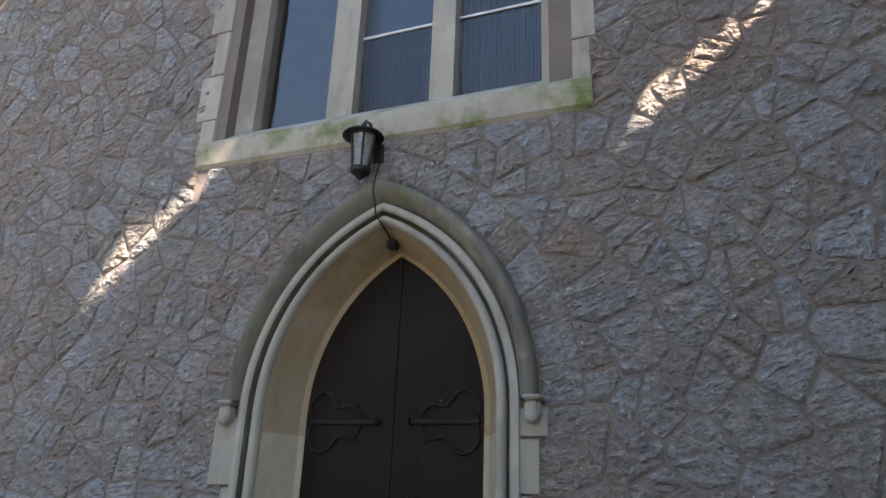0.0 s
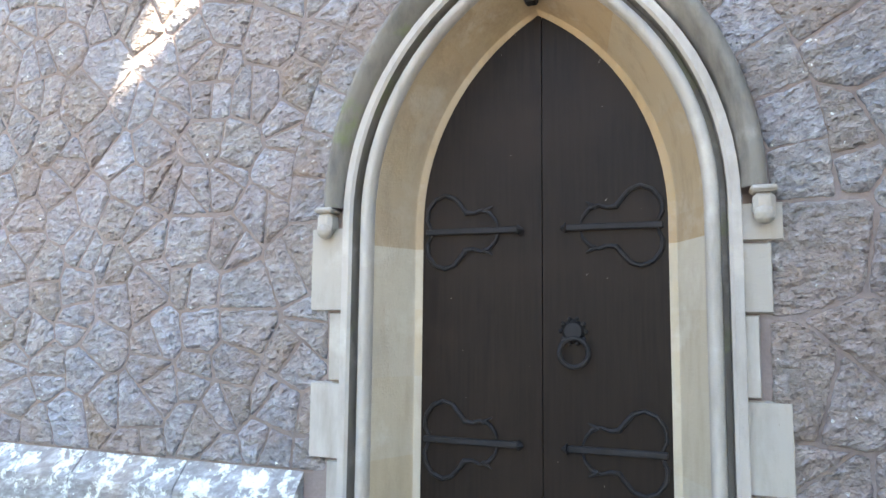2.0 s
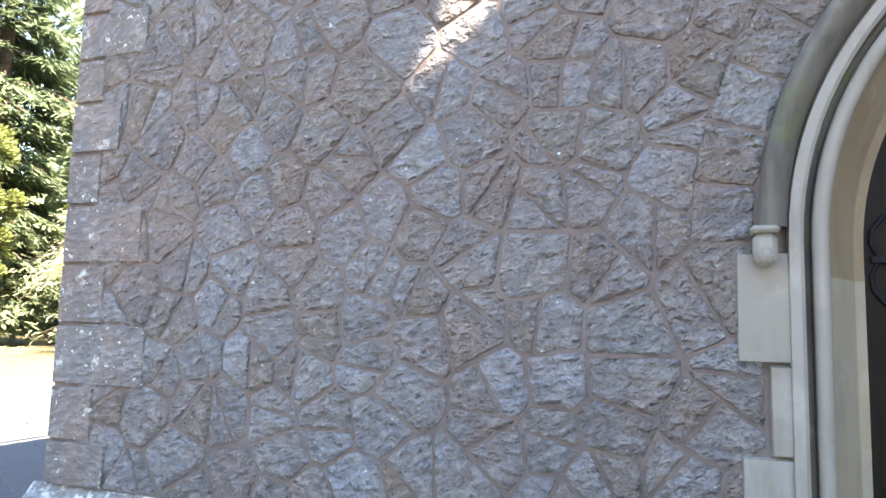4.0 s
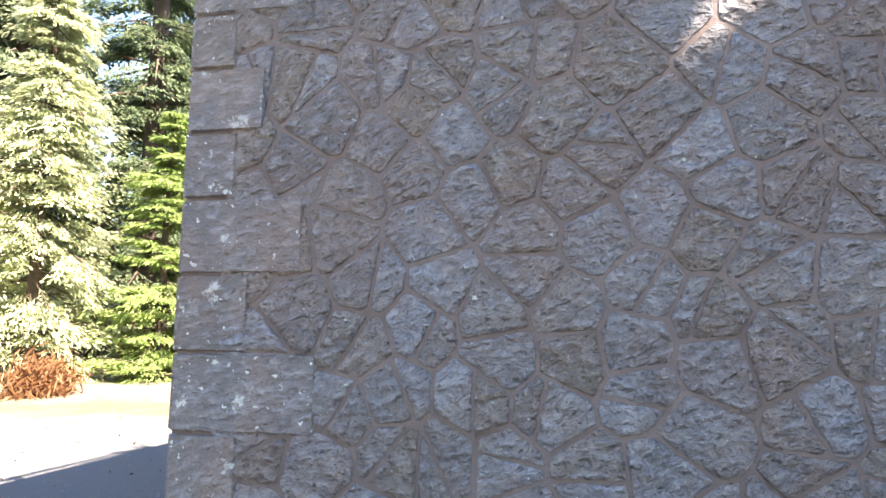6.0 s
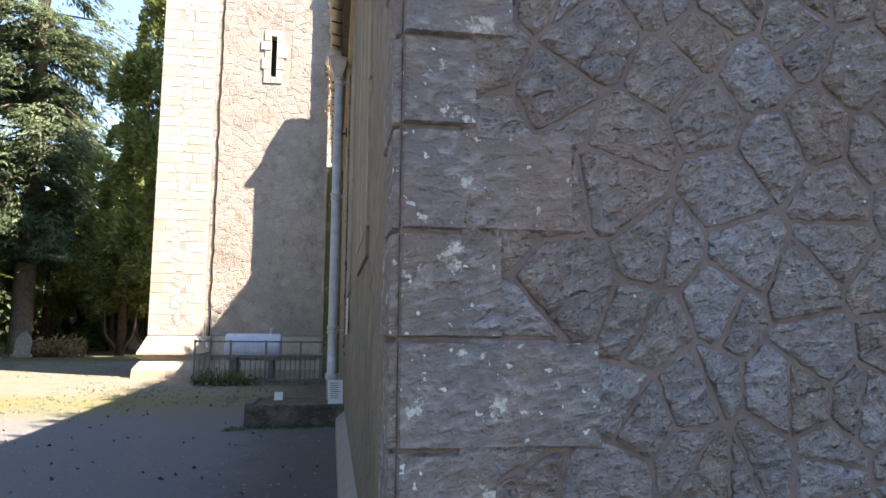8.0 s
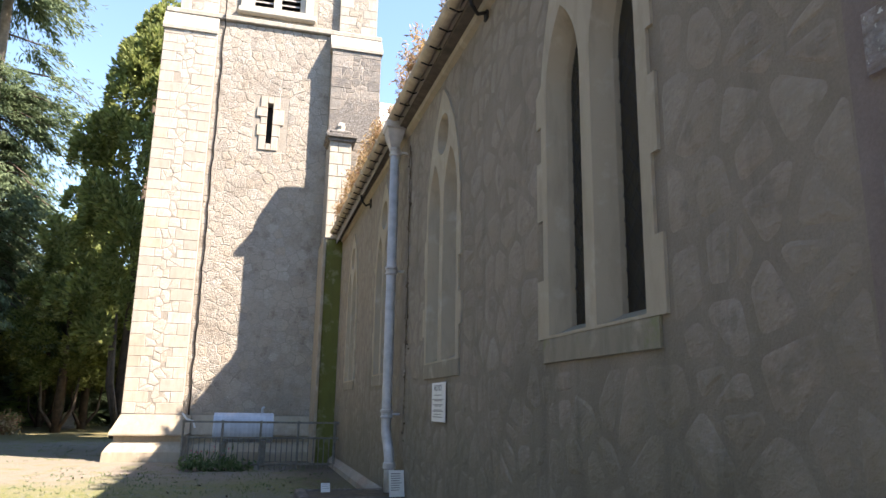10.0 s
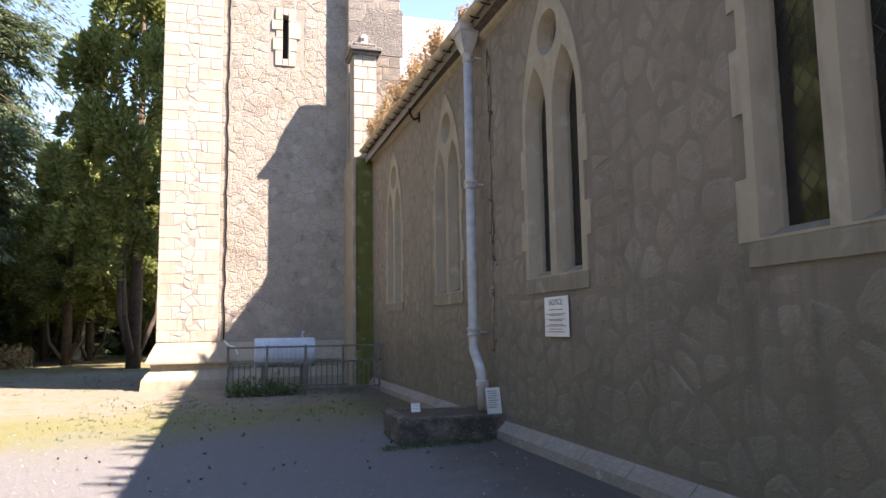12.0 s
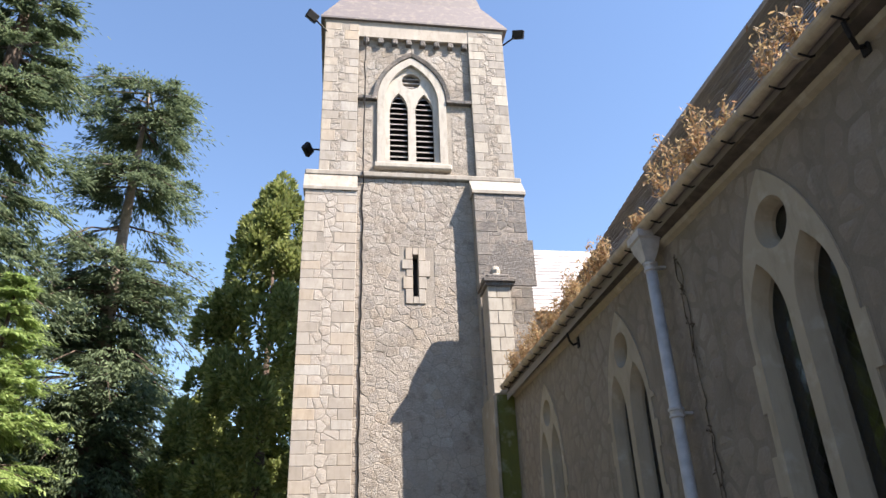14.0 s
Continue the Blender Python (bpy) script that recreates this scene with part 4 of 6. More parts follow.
    bm = bmesh.new()
    box(bm, 0.17, 0.176, c - 0.22, c + 0.22, 4.71, 5.15)
    part("round_pane", bm, M_SIDEGLASS, w).visible_shadow = False
    return w


wr = random.Random(5)
for c in CENTRES:
    lancet_window(c, wr)

# far nave wall with plain openings, floor and end
far = thing("wall_far", "plain plastered far wall of the nave", "wall", kind="structure")
bm = bmesh.new()
plate(bm, [(0.6, 0.0), (19.2, 0.0), (19.2, EAVE), (0.6, EAVE)], [arch(c, 0.55, WSPRING, 5.3, WSILL) for c in CENTRES], lambda u, v, d: Vector((10.04 + d, u, v)), -0.6, 0.0)
part("masonry", bm, M_PLASTER, far)
bm = bmesh.new()
plate(bm, [(0.0, 0.0), (10.04, 0.0), (10.04, EAVE), (RIDGE_X, RIDGE_Z), (0.0, EAVE)], [], lambda u, v, d: Vector((u, 18.6 + d, v)), 0.0, 0.5)
tagged(part("wall_end", bm, M_PLASTER), "plain end wall of the nave", "wall", kind="structure")
bm = bmesh.new()
box(bm, 0.6, 9.44, 0.6, 18.6, -0.05, 0.02)
tagged(part("floor", bm, M_BLACK), "dark floor inside the nave", "floor", kind="structure")

# ---- nave roof ----
roof = thing("nave_roof", "steep dark slate nave roof", "roof", kind="structure")
pitch = (RIDGE_Z - EAVE - 0.1) / (RIDGE_X + 0.22)
bm = bmesh.new()
for s in (0, 1):
    def rx(x):
        return x if not s else 2 * RIDGE_X - x
    vs = []
    for dz in (0.0, -0.16):
        vs += [(rx(-0.18), 0.55, EAVE + 0.02 + dz), (rx(-0.18), 18.7, EAVE + 0.02 + dz), (RIDGE_X, 18.7, RIDGE_Z + dz), (RIDGE_X, 0.55, RIDGE_Z + dz)]
    v = [bm.verts.new(p) for p in vs]
    for f in ((0, 1, 2, 3), (7, 6, 5, 4), (0, 4, 5, 1), (1, 5, 6, 2), (2, 6, 7, 3), (3, 7, 4, 0)):
        bm.faces.new([v[i] for i in f])
bmesh.ops.recalc_face_normals(bm, faces=bm.faces)
part("roof_deck", bm, M_SLATE, roof)
bm = bmesh.new()
tube(bm, [(RIDGE_X, 0.5, RIDGE_Z + 0.02), (RIDGE_X, 18.7, RIDGE_Z + 0.02)], 0.11, 8)
part("ridge_tiles", bm, M_SLATE, roof)
# parapet coping of the front gable
bm = bmesh.new()
for s in (-1, 1):
    a, b = Vector((RIDGE_X + s * 5.25, 0.25, EAVE + 0.25)), Vector((RIDGE_X, 0.25, RIDGE_Z + 0.35))
    for e in range(10):
        p, q = a.lerp(b, e / 10 + 0.002), a.lerp(b, (e + 1) / 10 - 0.002)
        vs = [bm.verts.new(w + Vector((0, dy, dz))) for w in (p, q) for dy, dz in ((-0.32, 0), (0.35, 0), (0.35, 0.14), (0.0, 0.2), (-0.32, 0.14))]
        for k in range(5):
            bm.faces.new((vs[k], vs[5 + k], vs[5 + (k + 1) % 5], vs[(k + 1) % 5]))
        bm.faces.new(vs[:5]), bm.faces.new(vs[5:][::-1])
bmesh.ops.recalc_face_normals(bm, faces=bm.faces)
tagged(part("gable_coping", bm, M_TOWERQ), "stone coping of the front gable", "coping", kind="structure")

# gutter, soffit and corbels
gut = thing("gutter", "buff painted half-round gutter with weeds in it", "gutter")
GX = -0.27


def gz(y):
    """The gutter's height, falling towards the door."""
    return 5.86 + 0.019 * y


y = 0.0
while y < 17.6:
    bm = bmesh.new()
    y1 = min(y + 0.92, 17.66)
    rows = []
    for yy in (y + 0.004, y1 - 0.004):
        rows.append([bm.verts.new((GX + r * math.cos(t), yy, gz(yy) + r * math.sin(t))) for r in (0.085, 0.072) for t in [math.pi + math.pi * k / 8 for k in range(9)]])
    a, b = rows
    for k in range(8):
        bm.faces.new((a[k], a[k + 1], b[k + 1], b[k]))
        bm.faces.new((a[9 + k], b[9 + k], b[10 + k], a[10 + k]))
    for k in (0, 8):
        bm.faces.new((a[k], b[k], b[9 + k], a[9 + k]))
    bmesh.ops.recalc_face_normals(bm, faces=bm.faces)
    seg = part("gutter_length", bm, M_GUTTER, gut)
    bm = bmesh.new()
    tube(bm, [(GX + 0.094 * math.cos(t), y1 - 0.03, gz(y1) + 0.094 * math.sin(t)) for t in [math.pi * (1 + k / 8) for k in range(9)]], 0.022, 6)
    part("collar", bm, M_GUTTER, seg)
    y = y1
eaves = thing("eaves_board", "dark eaves board with iron gutter brackets", "eaves", kind="structure")
bm = bmesh.new()
for v in (-0.17, 0.01), :
    rows = [[bm.verts.new(p) for p in ((v[0], yy, gz(yy) - 0.16), (v[1], yy, gz(yy) - 0.20), (v[1], yy, gz(yy) + 0.2), (v[0], yy, gz(yy) + 0.12))] for yy in (0.02, 17.66)]
    for k in range(4):
        bm.faces.new((rows[0][k], rows[1][k], rows[1][(k + 1) % 4], rows[0][(k + 1) % 4]))
    bm.faces.new(rows[0][::-1]), bm.faces.new(rows[1])
bmesh.ops.recalc_face_normals(bm, faces=bm.faces)
part("board", bm, M_SOFFIT, eaves)
bm = bmesh.new()
rows = [[bm.verts.new(p) for p in ((-0.06, yy, gz(yy) - 0.27), (0.01, yy, gz(yy) - 0.31), (0.01, yy, gz(yy) - 0.20), (-0.075, yy, gz(yy) - 0.21))] for yy in (0.02, 17.66)]
for k in range(4):
    bm.faces.new((rows[0][k], rows[1][k], rows[1][(k + 1) % 4], rows[0][(k + 1) % 4]))
bm.faces.new(rows[0][::-1]), bm.faces.new(rows[1])
bmesh.ops.recalc_face_normals(bm, faces=bm.faces)
part("stone_moulding", bm, M_TRACERY, eaves)
y = 0.35
while y < 17.5:
    bm = bmesh.new()
    tube(bm, [(-0.15, y, gz(y) - 0.10), (-0.22, y, gz(y) - 0.13), (-0.33, y, gz(y) - 0.10)], 0.011, 6)
    part("gutter_bracket", bm, M_IRON, eaves)
    y += 0.46
for yy in (12.75, 5.05):
    bm = bmesh.new()
    tube(bm, [(0.0, yy, 5.66), (-0.12, yy - 0.03, 5.6), (-0.2, yy - 0.08, 5.66), (-0.24, yy - 0.1, 5.80)], 0.022, 7)
    box(bm, -0.03, 0.0, yy - 0.05, yy + 0.05, 5.56, 5.76, 0.01)
    tagged(part("iron_hook", bm, M_IRON), "rusty iron hook high on the nave wall", "hook")

# downpipe
pipe = thing("downpipe", "grey cast-iron downpipe with hopper and offset foot", "downpipe")
PY = 9.12
bm = bmesh.new()
tube(bm, [(-0.2, PY, 5.66), (-0.2, PY, 1.24), (-0.2, PY - 0.03, 1.14), (-0.2, PY - 0.24, 0.92), (-0.2, PY - 0.31, 0.82), (-0.2, PY - 0.34, 0.74), (-0.2, PY - 0.34, 0.34)], 0.074, 14)
part("pipe", bm, M_PIPE, pipe, smooth=True)
bm = bmesh.new()
vs = []
for z, r in ((5.56, 0.065), (5.72, 0.12), (5.84, 0.14), (5.86, 0.165), (5.96, 0.165)):
    vs.append([bm.verts.new((-0.22 + sx * r, PY + sy * r * 1.15, z)) for sx, sy in ((-1, -1), (1, -1), (1, 1), (-1, 1))])
for a, b in zip(vs, vs[1:]):
    for k in range(4):
        bm.faces.new((a[k], a[(k + 1) % 4], b[(k + 1) % 4], b[k]))
bm.faces.new(vs[0][::-1]), bm.faces.new(vs[-1])
part("hopper", bm, M_PIPE, pipe)
for z in (5.48, 3.55, 1.40):
    bm = bmesh.new()
    lathe(bm, (-0.2, PY, z), [(0.076, -0.06), (0.095, -0.05), (0.095, -0.03), (0.082, -0.02), (0.082, 0.02), (0.097, 0.03), (0.097, 0.06), (0.076, 0.07)], 12)
    box(bm, -0.2, 0.0, PY - 0.035, PY + 0.035, z - 0.012, z + 0.018)
    part("socket_collar", bm, M_PIPE, pipe)
bm = bmesh.new()
lathe(bm, (-0.2, PY - 0.34, 0.70), [(0.075, -0.05), (0.093, -0.04), (0.093, 0.03), (0.075, 0.05)], 12)
part("socket_collar", bm, M_PIPE, pipe)

# ---- pier at the end of the nave ----
PF = 17.75
pier = thing("end_pier", "ashlar pier with moulded cap at the nave's end, green with algae below the eaves", "pier", kind="structure")
bm = bmesh.new()
box(bm, -0.50, 0.12, PF, 18.45, 6.0, 8.86)
part("upper_core", bm, M_TOWERMORTAR, pier)
on_pier = lambda u, v, d: Vector((u, PF - d, v))
spec, z, i = [], 6.02, 0
while z < 8.8:
    s = -0.26 if i % 2 else -0.12
    spec += [(-0.50, s, z, z + 0.36), (s, 0.12, z, z + 0.36)]
    z += 0.36
    i += 1
blocks(spec, on_pier, M_PALE, pier, "ashlar_block", 0.012)
bm = bmesh.new()
box(bm, -0.46, 0.02, PF + 0.02, 19.25, 0.0, 6.0, 0.01)
part("lower_core", bm, M_GREEN, pier, "lower pier bright green with algae")
bm = bmesh.new()
box(bm, -0.54, -0.45, PF - 0.03, 19.25, 0.0, 6.0, 0.01)
part("corner_shaft", bm, M_TRACERY, pier)
bm = bmesh.new()
box(bm, -0.57, 0.20, PF - 0.08, 18.5, 8.86, 8.96, 0.02)
box(bm, -0.62, 0.26, PF - 0.14, 18.55, 8.96, 9.08, 0.02)
box(bm, -0.52, 0.14, PF - 0.04, 18.45, 9.08, 9.22, 0.05)
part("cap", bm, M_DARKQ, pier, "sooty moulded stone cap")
bm = bmesh.new()
lathe(bm, (-0.19, PF + 0.22, 9.2), [(0.17, 0.0), (0.12, 0.1), (0.14, 0.2), (0.10, 0.3), (0.03, 0.34)], 8)
part("finial_stub", bm, M_PALE, pier)
# added slab, outlined so that its shadow on the tower rises and flattens
caster = thing("end_parapet", "added thin dark slab behind the end pier, shaping a shadow on the tower", "parapet", kind="structure")
bm = bmesh.new()
plate(bm, [(-0.60, 9.0), (0.92, 9.0), (0.92, 10.36), (0.15, 10.34), (-0.06, 10.27), (-0.46, 9.55), (-0.60, 9.2)], [], lambda u, v, d: Vector((u, 17.95 - d, v)), -0.07, 0.0)
part("parapet_core", bm, M_DARKQ, caster)

# ---- tower ----
T0, T1, TF, TTOP = -5.40, 1.04, 19.2, 18.95
tower = thing("tower", "square stone church tower with pilasters, louvred belfry and slate spire", "tower", kind="structure")
TWX = -2.22
bm = bmesh.new()
plate(bm, [(-5.2, 0.0), (0.9, 0.0), (0.9, 12.75), (-5.2, 12.75)], [[(-2.29, 9.12), (-2.13, 9.12), (-2.13, 10.40), (-2.29, 10.40)]], on_tower, -0.7, 0.0)
part("front_core", bm, M_TOWERMORTAR, tower)
bm = bmesh.new()
box(bm, -5.2, -4.5, 19.9, 25.3, 0, 12.75)
box(bm, 0.2, 0.9, 19.9, 25.3, 0, 12.75)
box(bm, -5.2, 0.9, 25.3, 25.9, 0, TTOP)
box(bm, -4.95, -4.4, 19.95, 25.3, 12.75, TTOP)
box(bm, 0.25, 0.8, 19.95, 25.3, 12.75, TTOP)
part("back_walls", bm, M_TOWERMORTAR, tower)
# belfry stage: a recessed panel between corner pilasters
bm = bmesh.new()
plate(bm, [(-4.95, 12.75), (0.8, 12.75), (0.8, TTOP), (-4.95, TTOP)], [arch(TWX, 1.0, 15.9, 17.55, 13.5)], on_tower, -0.75, -0.12)
part("belfry_core", bm, M_TOWERMORTAR, tower)
bm = bmesh.new()
box(bm, -5.05, -3.95, 19.16, 20.2, 12.9, TTOP, 0.01)
part("pilaster", bm, M_TOWERMORTAR, tower)
bm = bmesh.new()
box(bm, -0.28, 0.92, 19.16, 20.2, 12.9, TTOP, 0.01)
part("pilaster", bm, M_TOWERMORTAR, tower)
for a, b, m in ((-5.40, -3.90, M_TOWERMORTAR), (-0.48, 1.04, M_TOWERMORTAR)):
    d = 0.25 if a < -3 else 0.40
    butt = bmesh.new()
    box(butt, a, b, TF - d, TF + 0.9, 1.1, 12.32, 0.01)
    part("buttress", butt, m, tower)
    bm = bmesh.new()
    pr = [(d + 0.05, 12.30), (d + 0.05, 12.40), (0.05, 12.98), (-0.2, 12.98), (-0.2, 12.30)]
    lo = [bm.verts.new(on_tower(a - 0.05, v, dd)) for dd, v in pr]
    hi = [bm.verts.new(on_tower(b + 0.05 if b > 0 else b, v, dd)) for dd, v in pr]
    for k in range(5):
        bm.faces.new((lo[k], hi[k], hi[(k + 1) % 5], lo[(k + 1) % 5]))
    bm.faces.new(lo), bm.faces.new(hi[::-1])
    bmesh.ops.recalc_face_normals(bm, faces=bm.faces)
    part("buttress_weathering", bm, M_WEATHERING, tower)
# battered side of the corner
bm = bmesh.new()
box(bm, -5.44, 1.1, TF - 0.10, TF + 0.3, 12.92, 13.10, 0.03)
part("string_course", bm, M_WEATHERING, tower)
bm = bmesh.new()
box(bm, -5.10, 0.98, TF - 0.02, 25.9, TTOP, TTOP + 0.12, 0.02)
part("cornice", bm, M_TOWERQ, tower)
# corbel table
x = -3.80
while x < -0.35:
    bm = bmesh.new()
    box(bm, x, x + 0.19, TF - 0.04, TF + 0.15, 18.16, 18.40, 0.03)
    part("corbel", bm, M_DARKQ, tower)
    x += 0.47
bm = bmesh.new()
box(bm, -3.95, -0.28, TF - 0.03, TF + 0.15, 18.40, 18.97)
part("corbel_band", bm, M_TOWERQ, tower)
# belfry window
bel = thing("belfry_window", "pale stone belfry window with slate louvres and a round eye", "window", kind="structure")
bm = bmesh.new()
plate(bm, arch(TWX, 1.10, 15.9, 17.66, 13.45), [arch(TWX, 0.86, 15.85, 17.38, 13.6)], on_tower, -0.3, -0.03)
part("frame", bm, M_PALE, bel)
bm = bmesh.new()
eye = ring(TWX, 16.78, 0.31)
plate(bm, arch(TWX, 0.88, 15.85, 17.40, 13.58), [arch(TWX + s * 0.41, 0.29, 15.60, 16.28, 13.62, 8) for s in (-1, 1)] + [eye], on_tower, -0.32, -0.16)
part("tracery", bm, M_PALE, bel)
bm = bmesh.new()
strips(bm, [(arch(TWX, 1.10, 15.9, 17.66, None, 14), -0.1), (arch(TWX, 1.24, 15.9, 17.84, None, 14), -0.1), (arch(TWX, 1.24, 15.9, 17.84, None, 14), 0.03), (arch(TWX, 1.12, 15.9, 17.70, None, 14), 0.0), (arch(TWX, 1.10, 15.9, 17.66, None, 14), -0.1)], on_tower)
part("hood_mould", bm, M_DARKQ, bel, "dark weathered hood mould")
for a, b in ((-3.97, -3.34), (-1.12, -0.27)):
    bm = bmesh.new()
    box(bm, a, b, TF - 0.03, TF + 0.15, 15.86, 16.0, 0.02)
    part("label_string", bm, M_DARKQ, bel)
bm = bmesh.new()
box(bm, -3.42, -1.02, TF - 0.06, TF + 0.3, 13.3, 13.5, 0.04)
part("sill", bm, M_PALE, bel)
for s in (-1, 1):
    z = 13.72
    while z < 16.2:
        w = 0.30 if z < 15.6 else 0.30 * (1 - ((z - 15.6) / 0.75) ** 2)
        bm = bmesh.new()
        c = TWX + s * 0.41
        vs = [bm.verts.new(p) for p in ((c - w, TF + 0.24, z - 0.07), (c + w, TF + 0.24, z - 0.07), (c + w, TF + 0.46, z + 0.10), (c - w, TF + 0.46, z + 0.10), (c - w, TF + 0.24, z - 0.035), (c + w, TF + 0.24, z - 0.035), (c + w, TF + 0.46, z + 0.135), (c - w, TF + 0.46, z + 0.135))]
        for f in ((0, 1, 2, 3), (7, 6, 5, 4), (0, 4, 5, 1), (1, 5, 6, 2), (2, 6, 7, 3), (3, 7, 4, 0)):
            bm.faces.new([vs[i] for i in f])
        bmesh.ops.recalc_face_normals(bm, faces=bm.faces)
        part("louvre", bm, M_LOUVRE, bel)
        z += 0.205
for z in (16.58, 16.75, 16.92):
    bm = bmesh.new()
    box(bm, TWX - 0.3, TWX + 0.3, TF + 0.24, TF + 0.4, z, z + 0.04)
    part("louvre", bm, M_LOUVRE, bel)
# black sheet behind the louvres stands in for the shade inside
bm = bmesh.new()
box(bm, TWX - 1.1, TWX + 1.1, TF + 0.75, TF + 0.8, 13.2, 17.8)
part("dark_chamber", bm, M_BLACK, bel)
# slit window
slit = thing("slit_window", "narrow slit window in a toothed pale stone frame", "window", kind="structure")
sp = [(-2.50, -2.29, 8.90, 9.35), (-2.57, -2.29, 9.35, 9.72), (-2.48, -2.29, 9.72, 9.95), (-2.60, -2.29, 9.95, 10.25), (-2.50, -2.29, 10.25, 10.62), (-2.29, -2.13, 8.90, 9.12), (-2.29, -2.13, 10.40, 10.62), (-2.13, -1.94, 8.90, 9.35), (-2.13, -1.90, 9.35, 9.72), (-2.13, -1.80, 9.72, 10.22), (-2.13, -1.93, 10.22, 10.62)]
blocks(sp, on_tower, M_TOWERQ, slit, "jamb_block", 0.035, 0.006)
# black sheet in the slit stands in for the shade inside
bm = bmesh.new()
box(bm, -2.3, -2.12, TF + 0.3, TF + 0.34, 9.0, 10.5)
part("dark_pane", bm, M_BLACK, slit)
# plinth of the tower
tp = thing("tower_plinth", "two-stage sloped stone plinth of the tower", "plinth", kind="structure")
for a, b, d in ((-5.40, -3.66, 0.25), (-3.66, 1.0, 0.02)):
    bm = bmesh.new()
    e = 0.2 if a < -5 else 0.0
    rows = []
    for g, z in ((0.32, 0.0), (0.30, 0.24), (0.20, 0.40), (0.10, 0.50), (0.10, 0.64), (0.22, 0.655), (0.22, 0.70), (0.0, 1.18)):
        k = e * g / 0.2
        rows.append([bm.verts.new(p) for p in ((a - k, TF - d - g, z), (b, TF - d - g, z), (b, TF + 0.5, z), (a - k, TF + 6.5, z))])
    for p, q in zip(rows, rows[1:]):
        for k in range(4):
            bm.faces.new((p[k], p[(k + 1) % 4], q[(k + 1) % 4], q[k]))
    bm.faces.new(rows[-1])
    bmesh.ops.recalc_face_normals(bm, faces=bm.faces)
    part("plinth_course", bm, M_TRACERY, tp)
# spire
spire = thing("spire", "steep mauve slate spire roof on the tower", "roof", kind="structure")
bm = bmesh.new()
base = [(-5.22, TF - 0.12), (1.10, TF - 0.12), (1.10, 26.0), (-5.22, 26.0)]
mid = [(-4.55, TF + 0.65), (0.43, TF + 0.65), (0.43, 25.3), (-4.55, 25.3)]
apex = bm.verts.new((-2.06, 22.6, 33.0))
r0 = [bm.verts.new((x, y, TTOP + 0.10)) for x, y in base]
r1 = [bm.verts.new((x, y, TTOP + 0.17)) for x, y in base]
r2 = [bm.verts.new((x, y, TTOP + 1.75)) for x, y in mid]
for k in range(4):
    j = (k + 1) % 4
    bm.faces.new((r0[k], r0[j], r1[j], r1[k]))
    bm.faces.new((r1[k], r1[j], r2[j], r2[k]))
    bm.faces.new((r2[k], r2[j], apex))
bm.faces.new(r0[::-1])
part("slating", bm, M_SPIRE, spire)
# conductor cable
bm = bmesh.new()
cr = random.Random(3)
pts = [(-3.74 + cr.uniform(-0.025, 0.025), TF - (0.05 if z > 13.1 else 0.03), z) for z in [0.7 + 0.3 * i for i in range(60)]]
pts = [(x, y - (0.13 if 12.8 < z < 13.2 else 0), z) for x, y, z in pts]
tube(bm, pts, 0.022, 6)
tagged(part("lightning_conductor", bm, M_IRON), "dark lightning conductor cable down the tower", "cable")


def floodlight(at, wall_at, aim):
    """A square floodlight on a bent arm."""
    fl = thing("floodlight", "black square floodlight on an angled steel arm", "floodlight", "tower floodlights", at=at)
    bm = bmesh.new()
    tube(bm, [wall_at, Vector(wall_at).lerp(Vector(at), 0.5) + Vector((0, -0.03, -0.02)), at], 0.03, 8)
    part("arm", bm, M_IRON, fl)
    bm = bmesh.new()
    box(bm, -0.2, 0.2, -0.08, 0.08, -0.15, 0.15, 0.02)
    box(bm, -0.15, 0.15, 0.08, 0.15, -0.1, 0.1, 0.02)
    bm.transform(Matrix.Translation(at) @ Euler((0.5, 0.3, aim)).to_matrix().to_4x4())
    part("housing", bm, M_IRON, fl)
    bm = bmesh.new()
    box(bm, -0.17, 0.17, -0.095, -0.08, -0.12, 0.12)
    bm.transform(Matrix.Translation(at) @ Euler((0.5, 0.3, aim)).to_matrix().to_4x4())
    part("lens", bm, M_LAMPMETAL, fl)


floodlight((-5.50, 19.0, 18.95), (-4.95, 19.2, 18.45), 0.6)
floodlight((1.46, 19.0, 18.80), (0.9, 19.2, 18.42), -0.5)
floodlight((-5.45, 19.9, 14.30), (-5.0, 20.1, 14.45), 1.2)

# building behind the tower
wing = thing("transept", "rubble transept with pale slate roof behind the tower", "building", kind="structure")
bm = bmesh.new()
box(bm, 0.95, 12.0, 21.7, 26.3, 0, 9.7)
part("wall", bm, M_TOWERMORTAR, wing)
bm = bmesh.new()
vs = [bm.verts.new(p) for p in ((0.9, 21.4, 9.6), (12.2, 21.4, 9.6), (12.2, 24, 13.05), (0.9, 24, 13.05), (12.2, 26.6, 9.6), (0.9, 26.6, 9.6))]
for f in ((0, 1, 2, 3), (3, 2, 4, 5), (0, 3, 5), (1, 4, 2)):
    bm.faces.new([vs[i] for i in f])
part("roof", bm, M_PALESLATE, wing)


